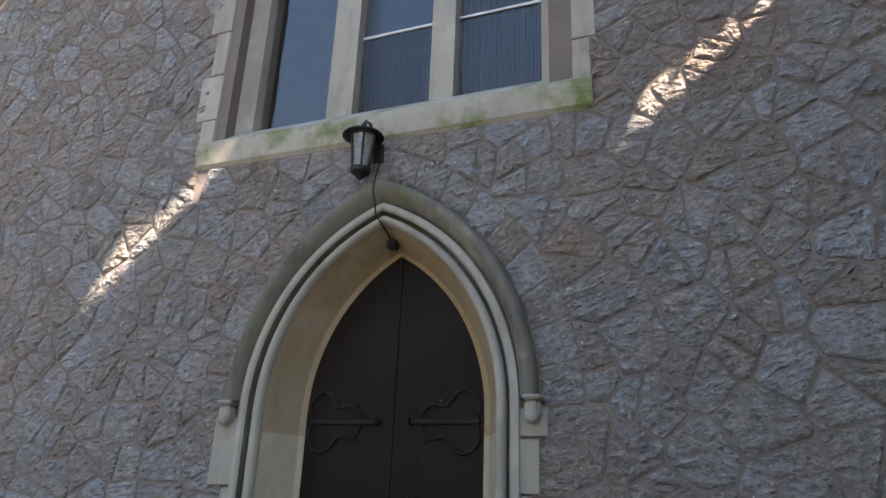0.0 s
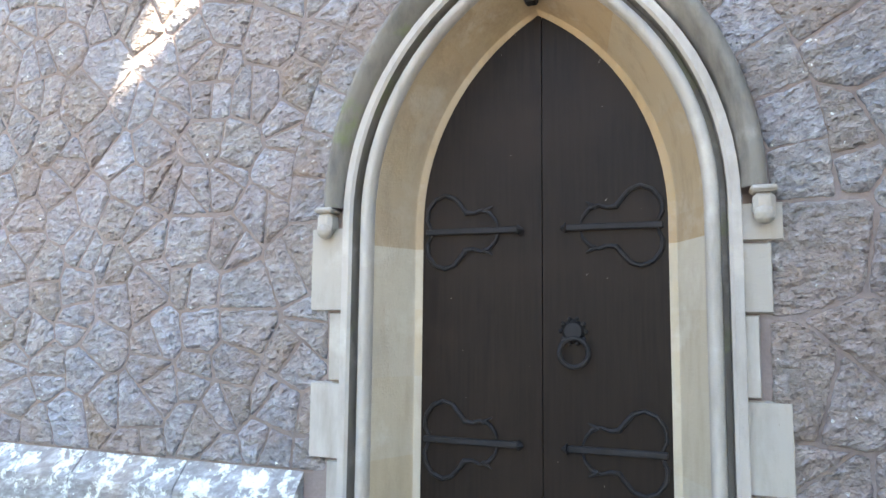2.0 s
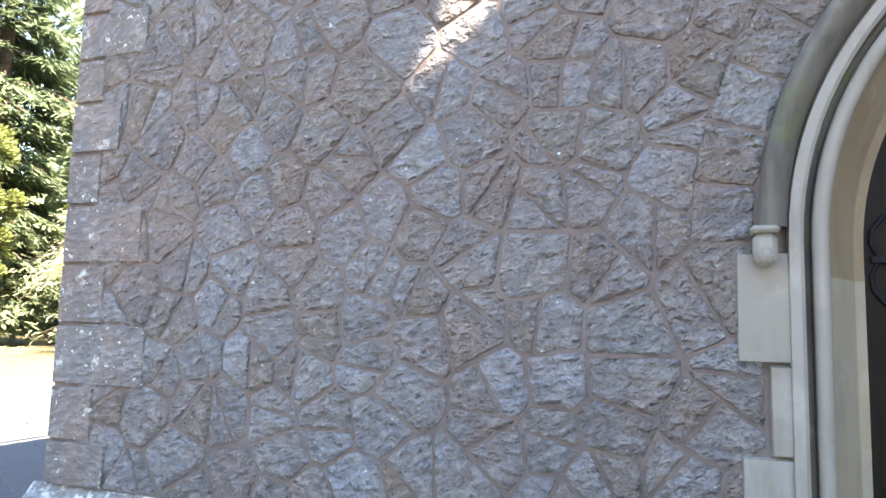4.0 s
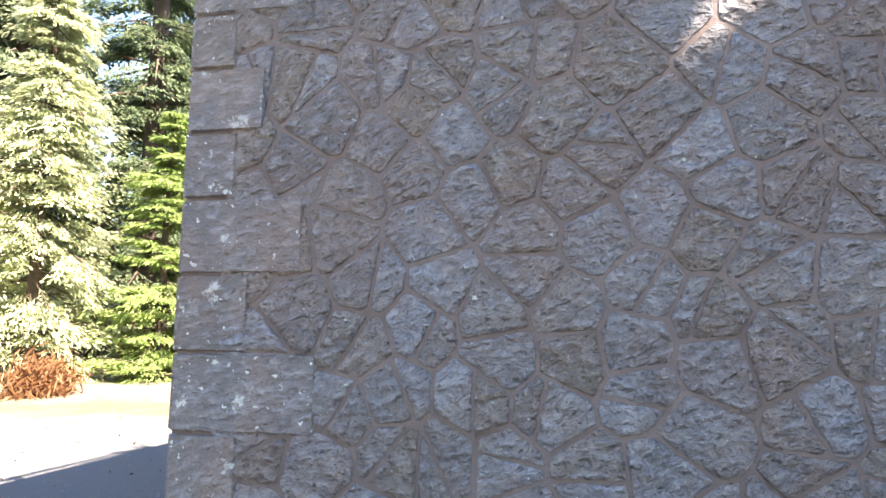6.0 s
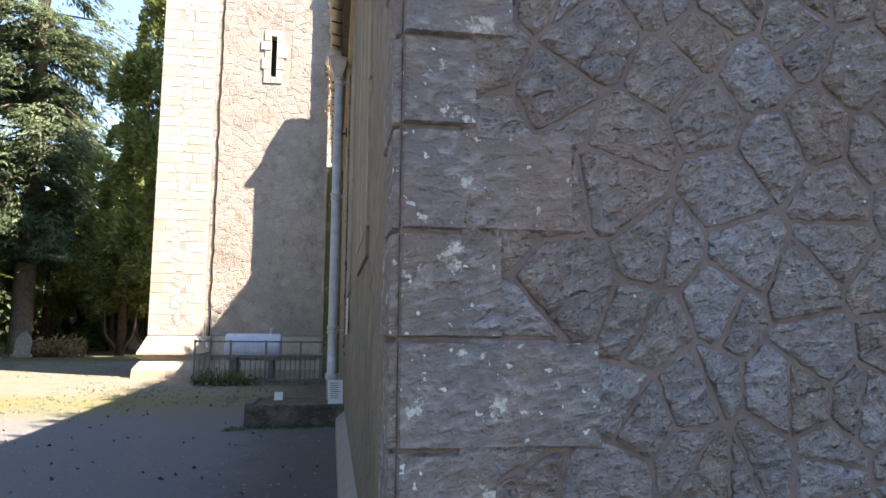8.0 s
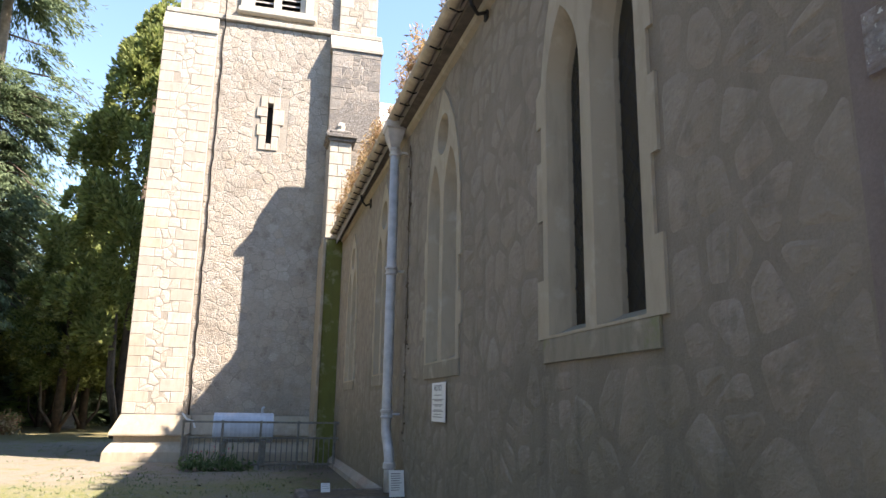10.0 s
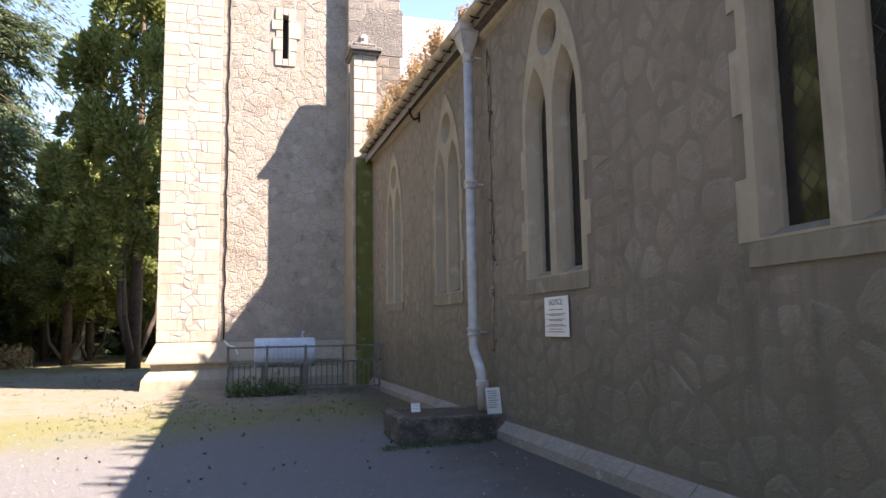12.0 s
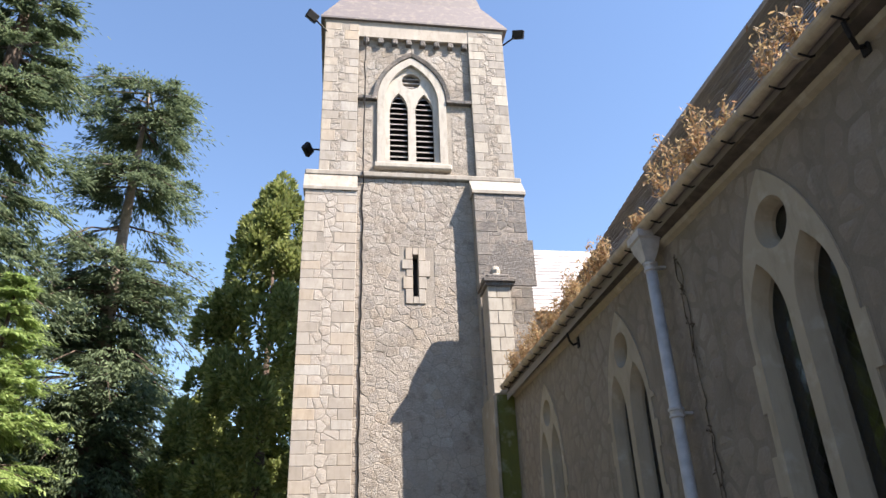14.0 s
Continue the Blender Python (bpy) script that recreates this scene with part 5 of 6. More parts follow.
def slates(name, origin, along, up, length, rise, row, width, material, parent, rnd):
    """Rows of overlapping slates on one slope, joined."""
    o, a, u = Vector(origin), Vector(along), Vector(up)
    nrm = a.cross(u).normalized()
    if nrm.z < 0:
        nrm = -nrm
    V, F = [], []
    for i in range(int(rise / row)):
        s = rnd.uniform(0, width)
        while s < length - 0.02:
            e = min(s + width * rnd.uniform(0.9, 1.1), length)
            lift = 0.028 + rnd.uniform(-0.004, 0.006)
            p = [o + a * (s + 0.004) + u * (i * row) + nrm * lift, o + a * (e - 0.004) + u * (i * row) + nrm * lift, o + a * (e - 0.004) + u * ((i + 1) * row + 0.03) + nrm * 0.008, o + a * (s + 0.004) + u * ((i + 1) * row + 0.03) + nrm * 0.008]
            q = [o + a * (s + 0.004) + u * (i * row), o + a * (e - 0.004) + u * (i * row)]
            k = len(V)
            V += p + q
            F += [(k, k + 1, k + 2, k + 3), (k + 4, k + 5, k + 1, k)]
            s = e
    raw(name, V, F, material, parent, kind="stuff")


sl_rnd = random.Random(14)
up1 = Vector((0, 2.6, 3.45)).normalized()
slates("slates", (0.92, 21.4, 9.6), (1, 0, 0), up1, 11.0, 4.3, 0.24, 0.30, M_PALESLATE, wing, sl_rnd)
up2 = Vector((RIDGE_X + 0.18, 0, RIDGE_Z - EAVE - 0.02)).normalized()
slates("slates", (-0.18, 0.6, EAVE + 0.03), (0, 1, 0), up2, 18.0, 8.9, 0.25, 0.34, M_SLATE, roof, sl_rnd)

# unseen tall wall added to shade the front wall, slit for sun streaks
blocker = thing("south_wing", "added unseen pale wall that shades the door gable, slit for sun streaks", "wall", kind="structure")
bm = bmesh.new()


# a slanted slit, placed to let one sun streak through
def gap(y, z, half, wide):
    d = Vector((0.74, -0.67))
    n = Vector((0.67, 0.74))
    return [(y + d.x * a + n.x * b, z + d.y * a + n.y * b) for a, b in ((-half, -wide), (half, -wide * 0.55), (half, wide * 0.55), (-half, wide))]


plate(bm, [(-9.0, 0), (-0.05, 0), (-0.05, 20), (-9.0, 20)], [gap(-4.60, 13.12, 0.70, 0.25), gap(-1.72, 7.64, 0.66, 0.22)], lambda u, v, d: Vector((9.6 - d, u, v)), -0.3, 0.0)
part("masonry", bm, M_BOUNCE, blocker)
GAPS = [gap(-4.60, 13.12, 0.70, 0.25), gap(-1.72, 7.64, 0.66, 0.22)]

# ---- things by the side wall ----
# notice board
nb = thing("notice_board", "white notice board with black printed lines on the nave wall", "sign", at=(-0.03, 6.74, 1.58))
bm = bmesh.new()
box(bm, -0.035, -0.02, 6.44, 7.04, 1.35, 1.80, 0.003)
part("board", bm, M_WHITE, nb)


def lettering(word, at, size, rot, material, parent):
    cu = bpy.data.curves.new("lettering", "FONT")
    cu.body, cu.size, cu.align_x, cu.extrude = word, size, "CENTER", 0.001
    ob = new("lettering", cu)
    ob.data.materials.append(material)
    dep = bpy.context.evaluated_depsgraph_get()
    me = bpy.data.meshes.new_from_object(ob.evaluated_get(dep))
    bpy.data.objects.remove(ob)
    me.transform(rot)
    me.transform(Matrix.Translation(Vector(at) - Vector(parent.location)))
    o = new("lettering", me)
    o.parent = parent
    return o


# letters run towards the door end of the wall
to_side = Matrix(((0, 0, -1, 0), (-1, 0, 0, 0), (0, 1, 0, 0), (0, 0, 0, 1)))
lettering("NOTICE", (-0.038, 6.74, 1.705), 0.095, to_side, M_GREYINK, nb)
lr = random.Random(8)
for i, z in enumerate((1.65, 1.60, 1.585, 1.54, 1.525, 1.48, 1.465, 1.43, 1.40)):
    w = lr.uniform(0.15, 0.25)
    bm = bmesh.new()
    box(bm, -0.039, -0.035, 6.74 - w, 6.74 + w, z, z + 0.009)
    part("text_line", bm, M_GREYINK, nb)

# stone trough under the pipe
tr = thing("stone_trough", "dark mossy stone gully kerb at the foot of the downpipe", "kerb")
bm = bmesh.new()
box(bm, -1.32, 0.0, 8.45, 8.60, -0.03, 0.31, 0.02, 0.012)
part("front_slab", bm, M_TROUGH, tr)
bm = bmesh.new()
box(bm, -1.45, -1.30, 8.47, 9.55, -0.03, 0.32, 0.02, 0.012)
part("end_slab", bm, M_TROUGH, tr)
bm = bmesh.new()
box(bm, -1.38, 0.0, 9.5, 9.64, -0.03, 0.30, 0.02, 0.01)
part("back_slab", bm, M_TROUGH, tr)
bm = bmesh.new()
box(bm, -1.31, -0.02, 8.6, 9.5, 0.10, 0.285, 0.0, 0.015)
part("silt_fill", bm, M_SILT, tr, "brown silt and moss")


def card(name, label, at, w, h, lean, turn, lines):
    """A stiff white card leaning back, with printed bars."""
    t = thing(name, label, "sign", at=at)
    m = Matrix.Translation(at) @ Euler((lean, 0, turn)).to_matrix().to_4x4()
    bm = bmesh.new()
    box(bm, -w / 2, w / 2, 0, 0.012, 0, h, 0.002)
    bm.transform(m)
    part("card", bm, M_WHITE, t)
    for k in range(lines):
        bm = bmesh.new()
        z = h * (0.85 - 0.7 * k / max(1, lines))
        box(bm, -w * 0.38, w * lr.uniform(0.15, 0.38), -0.003, 0, z, z + h * 0.03)
        bm.transform(m)
        part("text_line", bm, M_GREYINK, t)


card("leaning_notice", "white printed notice leaning by the downpipe foot", (-0.13, 8.50, 0.31), 0.22, 0.35, -0.18, 0.15, 8)
card("small_card", "small white printed card standing on the gully kerb", (-1.02, 9.30, 0.29), 0.13, 0.13, -0.3, 0.0, 3)

# tank
tank = thing("oil_tank", "blue-grey horizontal ribbed metal tank by the tower", "tank")
bm = bmesh.new()
prof = []
for i in range(25):
    t = 2 * math.pi * i / 24
    prof.append((17.45 + 0.38 * math.copysign(abs(math.cos(t)) ** 0.8, math.cos(t)), 0.92 + 0.36 * math.copysign(abs(math.sin(t)) ** 0.8, math.sin(t))))
xs_t = [-3.0, -2.97] + [-2.97 + 1.38 * k / 40 for k in range(1, 40)] + [-1.59, -1.56]
rings_t = []
for i, x in enumerate(xs_t):
    k = 0.96 if i in (0, len(xs_t) - 1) else (1.0 if i % 3 else 0.985)
    rings_t.append([bm.verts.new((x, 17.45 + (y - 17.45) * k, 0.92 + (z - 0.92) * k)) for y, z in prof[:-1]])
for a, b in zip(rings_t, rings_t[1:]):
    for j in range(24):
        bm.faces.new((a[j], a[(j + 1) % 24], b[(j + 1) % 24], b[j]))
bm.faces.new(rings_t[0]), bm.faces.new(rings_t[-1][::-1])
bmesh.ops.recalc_face_normals(bm, faces=bm.faces)
part("barrel", bm, M_TANK, tank)
for x in (-2.75, -1.8):
    bm = bmesh.new()
    box(bm, x - 0.07, x + 0.07, 17.15, 17.75, 0.0, 0.62, 0.01)
    part("support", bm, M_FENCE, tank)
bm = bmesh.new()
tube(bm, [(-1.85, 17.45, 1.25), (-1.85, 17.45, 1.40), (-1.80, 17.45, 1.43)], 0.03, 8)
part("vent_pipe", bm, M_TANK, tank)
bm = bmesh.new()
tube(bm, [(-3.72, 17.0, 1.25), (-3.60, 16.95, 1.12), (-3.45, 16.9, 1.08), (-3.40, 16.88, 0.92)], 0.022, 8)
tagged(part("white_pipe", bm, M_FROSTBAR), "short bent white pipe by the tank", "pipe")

# fence round the tank
fence = thing("tank_fence", "low dark weathered metal bar fence round the tank", "fence")
bars = [(-3.62 + 0.125 * i, 16.40) for i in range(29)]
for z in (1.08, 0.72, 0.12):
    bm = bmesh.new()
    box(bm, -3.65, -0.02, 16.38, 16.42, z - 0.022, z + 0.022, 0.004)
    part("rail", bm, M_FENCE, fence)
    bm = bmesh.new()
    box(bm, -3.66, -3.62, 16.42, 18.8, z - 0.022, z + 0.022, 0.004)
    part("rail", bm, M_FENCE, fence)
for i, (x, y) in enumerate(bars):
    bm = bmesh.new()
    r = 0.028 if i % 7 == 0 else 0.013
    tube(bm, [(x, y, -0.02), (x, y, 1.12 if i % 7 == 0 else 0.72)], r, 6)
    part("post" if i % 7 == 0 else "bar", bm, M_FENCE, fence)
for k in range(9):
    bm = bmesh.new()
    tube(bm, [(-3.64, 16.6 + 0.26 * k, -0.02), (-3.64, 16.6 + 0.26 * k, 0.74)], 0.014, 6)
    part("bar", bm, M_FENCE, fence)


# ---- plants ----
def leaf_cloud(name, centres, size, count, spread, material, parent, seed, up=0.0, narrow=0.35):
    """Many small pointed leaves round given centres, as one mesh."""
    rg = np.random.RandomState(seed)
    c = np.repeat(np.asarray(centres, float), count, axis=0)
    n = len(c)
    c = c + rg.normal(0, 1, (n, 3)) * np.asarray(spread)
    a = rg.normal(0, 1, (n, 3))
    a[:, 2] += up
    a /= np.linalg.norm(a, axis=1)[:, None]
    b = np.cross(a, rg.normal(0, 1, (n, 3)))
    b /= np.linalg.norm(b, axis=1)[:, None]
    s = size * rg.uniform(0.6, 1.4, (n, 1))
    V = np.stack([c - a * s * 0.5, c + b * s * narrow * 0.5, c + a * s * 0.6, c - b * s * narrow * 0.5], 1).reshape(-1, 3)
    F = [(4 * i, 4 * i + 1, 4 * i + 2, 4 * i + 3) for i in range(n)]
    return raw(name, V.tolist(), F, material, parent)


def sprays(tips, roots, rg, twig, width, droop, per):
    """Needle twigs along branches, two-sided and drooping; gives vertices and faces."""
    tips, roots = np.asarray(tips), np.asarray(roots)
    n = len(tips)
    t = np.repeat(np.linspace(0.22, 1.0, per)[None, :], n, 0) + rg.uniform(-0.04, 0.04, (n, per))
    d = tips - roots
    L = np.linalg.norm(d, axis=1)[:, None, None]
    p = roots[:, None, :] + d[:, None, :] * t[:, :, None]
    p[:, :, 2] += (-droop * (t ** 2) * L[:, :, 0] * 0.35)
    fwd = d / np.linalg.norm(d, axis=1)[:, None]
    sidev = np.cross(fwd, np.array([0, 0, 1.0]))
    sidev /= np.linalg.norm(sidev, axis=1)[:, None] + 1e-9
    out_v, out_f = [], []
    for s in (-1, 1, 0):
        q = p.reshape(-1, 3)
        m = len(q)
        a = np.repeat(fwd, per, 0) * rg.uniform(0.4, 1.1, (m, 1)) + s * np.repeat(sidev, per, 0) * rg.uniform(0.5, 1.0, (m, 1))
        a[:, 2] += rg.uniform(-0.55, 0.15, m) - (0.25 * droop)
        a += rg.normal(0, 0.15, (m, 3))
        a /= np.linalg.norm(a, axis=1)[:, None]
        taper = (1.15 - 0.5 * t.reshape(-1, 1))
        ln = twig * taper * rg.uniform(0.6, 1.3, (m, 1))
        b = np.cross(a, rg.normal(0, 0.35, (m, 3)) + np.array([0, 0, 1.0]))
        b /= np.linalg.norm(b, axis=1)[:, None]
        w = width * rg.uniform(0.7, 1.3, (m, 1))
        sag = np.array([0, 0, 1.0]) * ln * 0.12
        quad = np.stack([q, q + a * ln * 0.45 + b * w - sag * 0.3, q + a * ln - sag, q + a * ln * 0.45 - b * w - sag * 0.3], 1)
        base = len(out_v) * 0 + sum(len(x) for x in out_v)
        out_v.append(quad.reshape(-1, 3))
        out_f.append(np.arange(m * 4).reshape(-1, 4) + base)
    return np.concatenate(out_v), np.concatenate(out_f)


def pads(tips, roots, rg, droop, count, length, width):
    """Flat hanging clumps of needle sprays along boughs; gives vertices and faces."""
    tips, roots = np.asarray(tips), np.asarray(roots)
    d = tips - roots
    L = np.linalg.norm(d, axis=1)
    centres, fwds, spans = [], [], []
    for t in (0.5, 0.78, 1.0):
        c = roots + d * t
        c[:, 2] -= droop * t * t * L * 0.35
        centres.append(c), fwds.append(d / L[:, None]), spans.append(np.clip(L * 0.17, 0.10, 0.5))
    c = np.repeat(np.concatenate(centres), count, 0)
    fwd = np.repeat(np.concatenate(fwds), count, 0)
    s = np.repeat(np.concatenate(spans), count)[:, None]
    n = len(c)
    across = np.cross(fwd, np.array([0, 0, 1.0]))
    across /= np.linalg.norm(across, axis=1)[:, None] + 1e-9
    w0, f0 = rg.normal(0, 1, (n, 1)), rg.normal(0, 1, (n, 1))
    c = c + across * w0 * s * 0.85 + fwd * f0 * s * 0.9
    c[:, 2] -= (0.10 + 0.22 * rg.uniform(0, 1, n) ** 2) * s[:, 0] * np.abs(w0[:, 0]) * (1 + droop)
    a = fwd * 0.8 + across * w0 * 0.45 + rg.normal(0, 0.14, (n, 3))
    a[:, 2] += rg.uniform(-0.7, 0.05, n) - 0.15 * droop
    a /= np.linalg.norm(a, axis=1)[:, None]
    b = np.cross(a, rg.normal(0, 0.5, (n, 3)) + np.array([0, 0, 1.0]))
    b /= np.linalg.norm(b, axis=1)[:, None]
    ln = length * rg.uniform(0.5, 1.25, (n, 1))
    w = width * rg.uniform(0.6, 1.3, (n, 1))
    V = np.stack([c, c + a * ln * 0.5 + b * w, c + a * ln, c + a * ln * 0.5 - b * w], 1).reshape(-1, 3)
    return V, np.arange(n * 4).reshape(-1, 4)


def conifer(name, label, h, r, seed, material, bark=None, clear=0.06, gaps=0.0, twig=0.5, width=0.05, levels=30, per=9, droop=0.7, crown=None, at=(0, 0, 0), lean=0.0, group="", tuft=0):
    """A trunk with whorls of drooping boughs, each feathered with needle twigs."""
    rg = np.random.RandomState(seed)
    t = thing(name, label, "tree", group, at=at)
    t.location = (0, 0, 0)
    bm = bmesh.new()
    tube(bm, [(lean * h * f ** 2 + 0.04 * math.sin(7 * f), 0, -0.15 + 0.97 * h * f) for f in (0, 0.03, 0.2, 0.4, 0.6, 0.8, 1.0)], [0.022 * h, 0.018 * h, 0.0155 * h, 0.013 * h, 0.0105 * h, 0.007 * h, 0.03], 9)
    part("trunk", bm, bark or M_BARK, t, smooth=True)
    roots, tips = [], []
    for i in range(levels):
        f = clear + (1 - clear) * (i + rg.uniform(0, 0.8)) / levels
        rad = r * (crown(f) if crown else (1 - (f - clear) / (1 - clear)) ** 0.8 + 0.04)
        if rg.uniform() < gaps or rad < 0.05:
            continue
        k = rg.randint(5, 9) if f < 0.8 else 5
        rad *= rg.uniform(0.62, 1.15)
        a0 = rg.uniform(0, 6.28)
        for j in range(k):
            if rg.uniform() < gaps * 0.6:
                continue
            a = a0 + 6.283 * j / k + rg.uniform(-0.35, 0.35)
            L = rad * rg.uniform(0.5, 1.18)
            z = h * f + rg.uniform(-0.009, 0.009) * h
            root = np.array([lean * h * f ** 2, 0, z])
            roots.append(root)
            rise = rg.uniform(-0.3, 0.3) + 0.35 * max(0, f - 0.75)
            tips.append(root + np.array([math.cos(a) * L, math.sin(a) * L, L * rise]))
            # side boughs fork from the outer half
            for s in (-1, 1):
                for q in (0.38, 0.62):
                    rt = root + (tips[-1] - root) * q - np.array([0, 0, droop * q * q * L * 0.35]) * 0.5
                    aa = a + s * rg.uniform(0.5, 0.95)
                    LL = L * (1 - q) * rg.uniform(0.6, 1.0)
                    roots.append(rt)
                    tips.append(rt + np.array([math.cos(aa) * LL, math.sin(aa) * LL, LL * (rise - 0.1)]))
    V, F = sprays(tips, roots, rg, twig, width, droop, per)
    if tuft:
        V2, F2 = pads(tips, roots, rg, droop, tuft, twig * 0.62, twig * 0.075)
        F = np.concatenate([F, F2 + len(V)])
        V = np.concatenate([V, V2])
    raw("crown", V.tolist(), F.tolist(), material, t)
    bm = bmesh.new()
    for rt, tp_ in list(zip(roots, tips))[::5]:
        m_ = (rt + tp_) / 2 - np.array([0, 0, droop * 0.06 * np.linalg.norm(tp_ - rt)])
        tube(bm, [tuple(rt), tuple(m_), tuple(tp_ - np.array([0, 0, droop * 0.3 * np.linalg.norm(tp_ - rt)]))], [0.0022 * h, 0.0016 * h, 0.006], 5, False)
    part("limb_set", bm, M_BARK, t, kind="stuff")
    t.location = at
    return t


def cypress(name, label, h, r, seed, material, at, count=26000):
    """A dense upright evergreen: lumpy plumes of small upswept sprays over a ragged egg-shaped crown."""
    rg = np.random.RandomState(seed)
    t = thing(name, label, "tree")
    bm = bmesh.new()
    tube(bm, [(0, 0, -0.1), (0.05, 0, h * 0.3), (0, 0.05, h * 0.8)], [0.3, 0.22, 0.05], 8)
    for a in (0.5, 2.4, 4.4):
        tube(bm, [(0.1 * math.cos(a), 0.1 * math.sin(a), 0.4), (0.9 * math.cos(a), 0.9 * math.sin(a), 2.2), (1.1 * math.cos(a), 1.1 * math.sin(a), 5.0)], [0.14, 0.10, 0.05], 7)
    part("trunk", bm, M_BARK, t, smooth=True)
    nl = 120
    f = 0.20 + 0.78 * rg.uniform(0, 1, nl) ** 0.9
    prof = np.interp(f, (0.14, 0.22, 0.32, 0.60, 0.67, 0.77, 0.90, 1.0), (0.5, 0.8, 1.0, 0.98, 0.78, 0.58, 0.38, 0.06))
    a = rg.uniform(0, 6.283, nl)
    rad = r * prof * rg.uniform(0.55, 1.08, nl) * (0.88 + 0.22 * np.sin(3 * a + 9 * f) * np.sin(17 * f + 2 * a))
    lump = np.stack([rad * np.cos(a), rad * np.sin(a), f * h], 1)
    per = count // nl
    c = np.repeat(lump, per, 0)
    n = len(c)
    grow = np.repeat(rg.uniform(0.6, 1.35, nl), per)[:, None]
    ball = rg.normal(0, 1, (n, 3))
    ball[:, 2] = np.abs(ball[:, 2]) * 1.1 - 0.35
    ball /= np.linalg.norm(ball, axis=1)[:, None]
    off = ball * rg.uniform(0.72, 1.06, (n, 1)) * np.array([0.52, 0.52, 1.0]) * grow
    c = c + off
    d = np.concatenate([np.stack([np.cos(np.repeat(a, per)), np.sin(np.repeat(a, per))], 1) * 0.75, np.full((n, 1), 0.35)], 1) * 0.5 + ball * 0.9 + rg.normal(0, 0.3, (n, 3))
    d /= np.linalg.norm(d, axis=1)[:, None]
    b = np.cross(d, rg.normal(0, 1, (n, 3)))
    b /= np.linalg.norm(b, axis=1)[:, None]
    s = rg.uniform(0.16, 0.36, (n, 1))
    V = np.stack([c, c + d * s * 0.5 + b * s * 0.22, c + d * s, c + d * s * 0.5 - b * s * 0.22], 1).reshape(-1, 3)
    raw("crown", V.tolist(), np.arange(n * 4).reshape(-1, 4).tolist(), material, t)
    t.location = at
    return t


tall_crown = lambda f: 0.72 - 1.2 * max(0, f - 0.94) if f > 0.87 else 0.0 if f > 0.815 else 0.86 if f > 0.745 else 0.0 if f > 0.68 else 1.15 - 0.4 * f
old_crown = lambda f: min(1.0, 2.1 * (1.02 - f)) ** 0.8
uneven = lambda f: (1.02 - f) ** 0.55 * (0.85 + 0.22 * math.sin(21 * f + 1))
bushy = lambda f: (1.02 - f) ** 0.62
tall = conifer("fir_tree", "tall dark fir with bare grey upper trunk and drooping boughs", 31.3, 5.4, 21, M_FIR, M_PALEBARK, clear=0.18, gaps=0.22, twig=0.55, width=0.035, levels=50, per=4, droop=1.3, crown=tall_crown, at=(-16.4, 38.0, 0), tuft=48)
big = conifer("fir_tree", "broad dark old fir with hanging boughs", 36.0, 4.6, 22, M_FIR, clear=0.10, gaps=0.30, twig=0.55, width=0.03, levels=36, per=4, droop=1.0, crown=old_crown, at=(-19.4, 28.5, -0.2), tuft=46)
green = conifer("young_spruce", "bright green young spruce in full sun", 10.4, 3.15, 23, M_SPRUCE, clear=0.01, gaps=0.17, twig=0.32, width=0.017, levels=36, per=9, droop=0.35, crown=bushy, at=(-13.2, 20.5, -0.35), tuft=20)
pale = conifer("pale_spruce", "pale sunlit spruce with drooping light-green boughs", 15.5, 4.9, 24, M_PALESPRUCE, clear=0.08, gaps=0.22, twig=0.38, width=0.02, levels=38, per=9, droop=1.1, crown=uneven, at=(-17.2, 18.8, -0.45), tuft=24)
wood_fir = conifer("fir_tree", "dark fir in the wood round the churchyard", 33.0, 5.4, 27, M_FIR, clear=0.10, gaps=0.15, twig=1.1, width=0.06, levels=34, per=6, droop=0.9, crown=old_crown, at=(-31.0, 46.0, -0.2), tuft=7)
cyp = cypress("cypress_tree", "dense upright olive-green cypress beside the tower", 19.6, 3.1, 25, M_CYPRESS, (-7.4, 31.0, 0), 54000)
wood = random.Random(4)
for x, y, k in ((-23, 42, 0.55), (-12.5, 46, 0.5), (-6.5, 47, 0.45), (-29, 30, 1.05), (-28, 20, 0.9), (-34, 36, 1.1), (-18.5, 50, 0.5), (-2, 52, 0.5), (-24, 8, 0.8), (-27, -4, 0.9), (-22, -14, 0.8), (6, 55, 0.5), (-6, -21, 0.7), (-1, -27, 0.8), (5, -25, 0.65), (-12, -24, 0.75)):
    c = copy_thing(wood_fir, Matrix.Translation((x, y, -0.2)) @ Matrix.Rotation(wood.uniform(0, 6.28), 4, "Z"))
    c.scale = (k, k, k * wood.uniform(0.75, 0.95))
for x, y, k in ((-10.8, 41.0, 0.50), (-11.0, 36.5, 0.55), (-5.8, 37, 0.7), (-19.0, 35.0, 0.5), (-24, 15, 0.6), (-9.0, 43.0, 0.5), (-13.5, 43.5, 0.45), (-17.5, 44.0, 0.5), (-22.0, 38.0, 0.55), (-25.5, 32.0, 0.5), (-26.0, 25.0, 0.5), (-4.0, 42.0, 0.5)):
    c = copy_thing(cyp, Matrix.Translation((x, y, -0.1)) @ Matrix.Rotation(wood.uniform(0, 6.28), 4, "Z"))
    c.scale = (k * 1.5, k * 1.5, k)
    tagged(c, "shaded dark green evergreen under the firs")
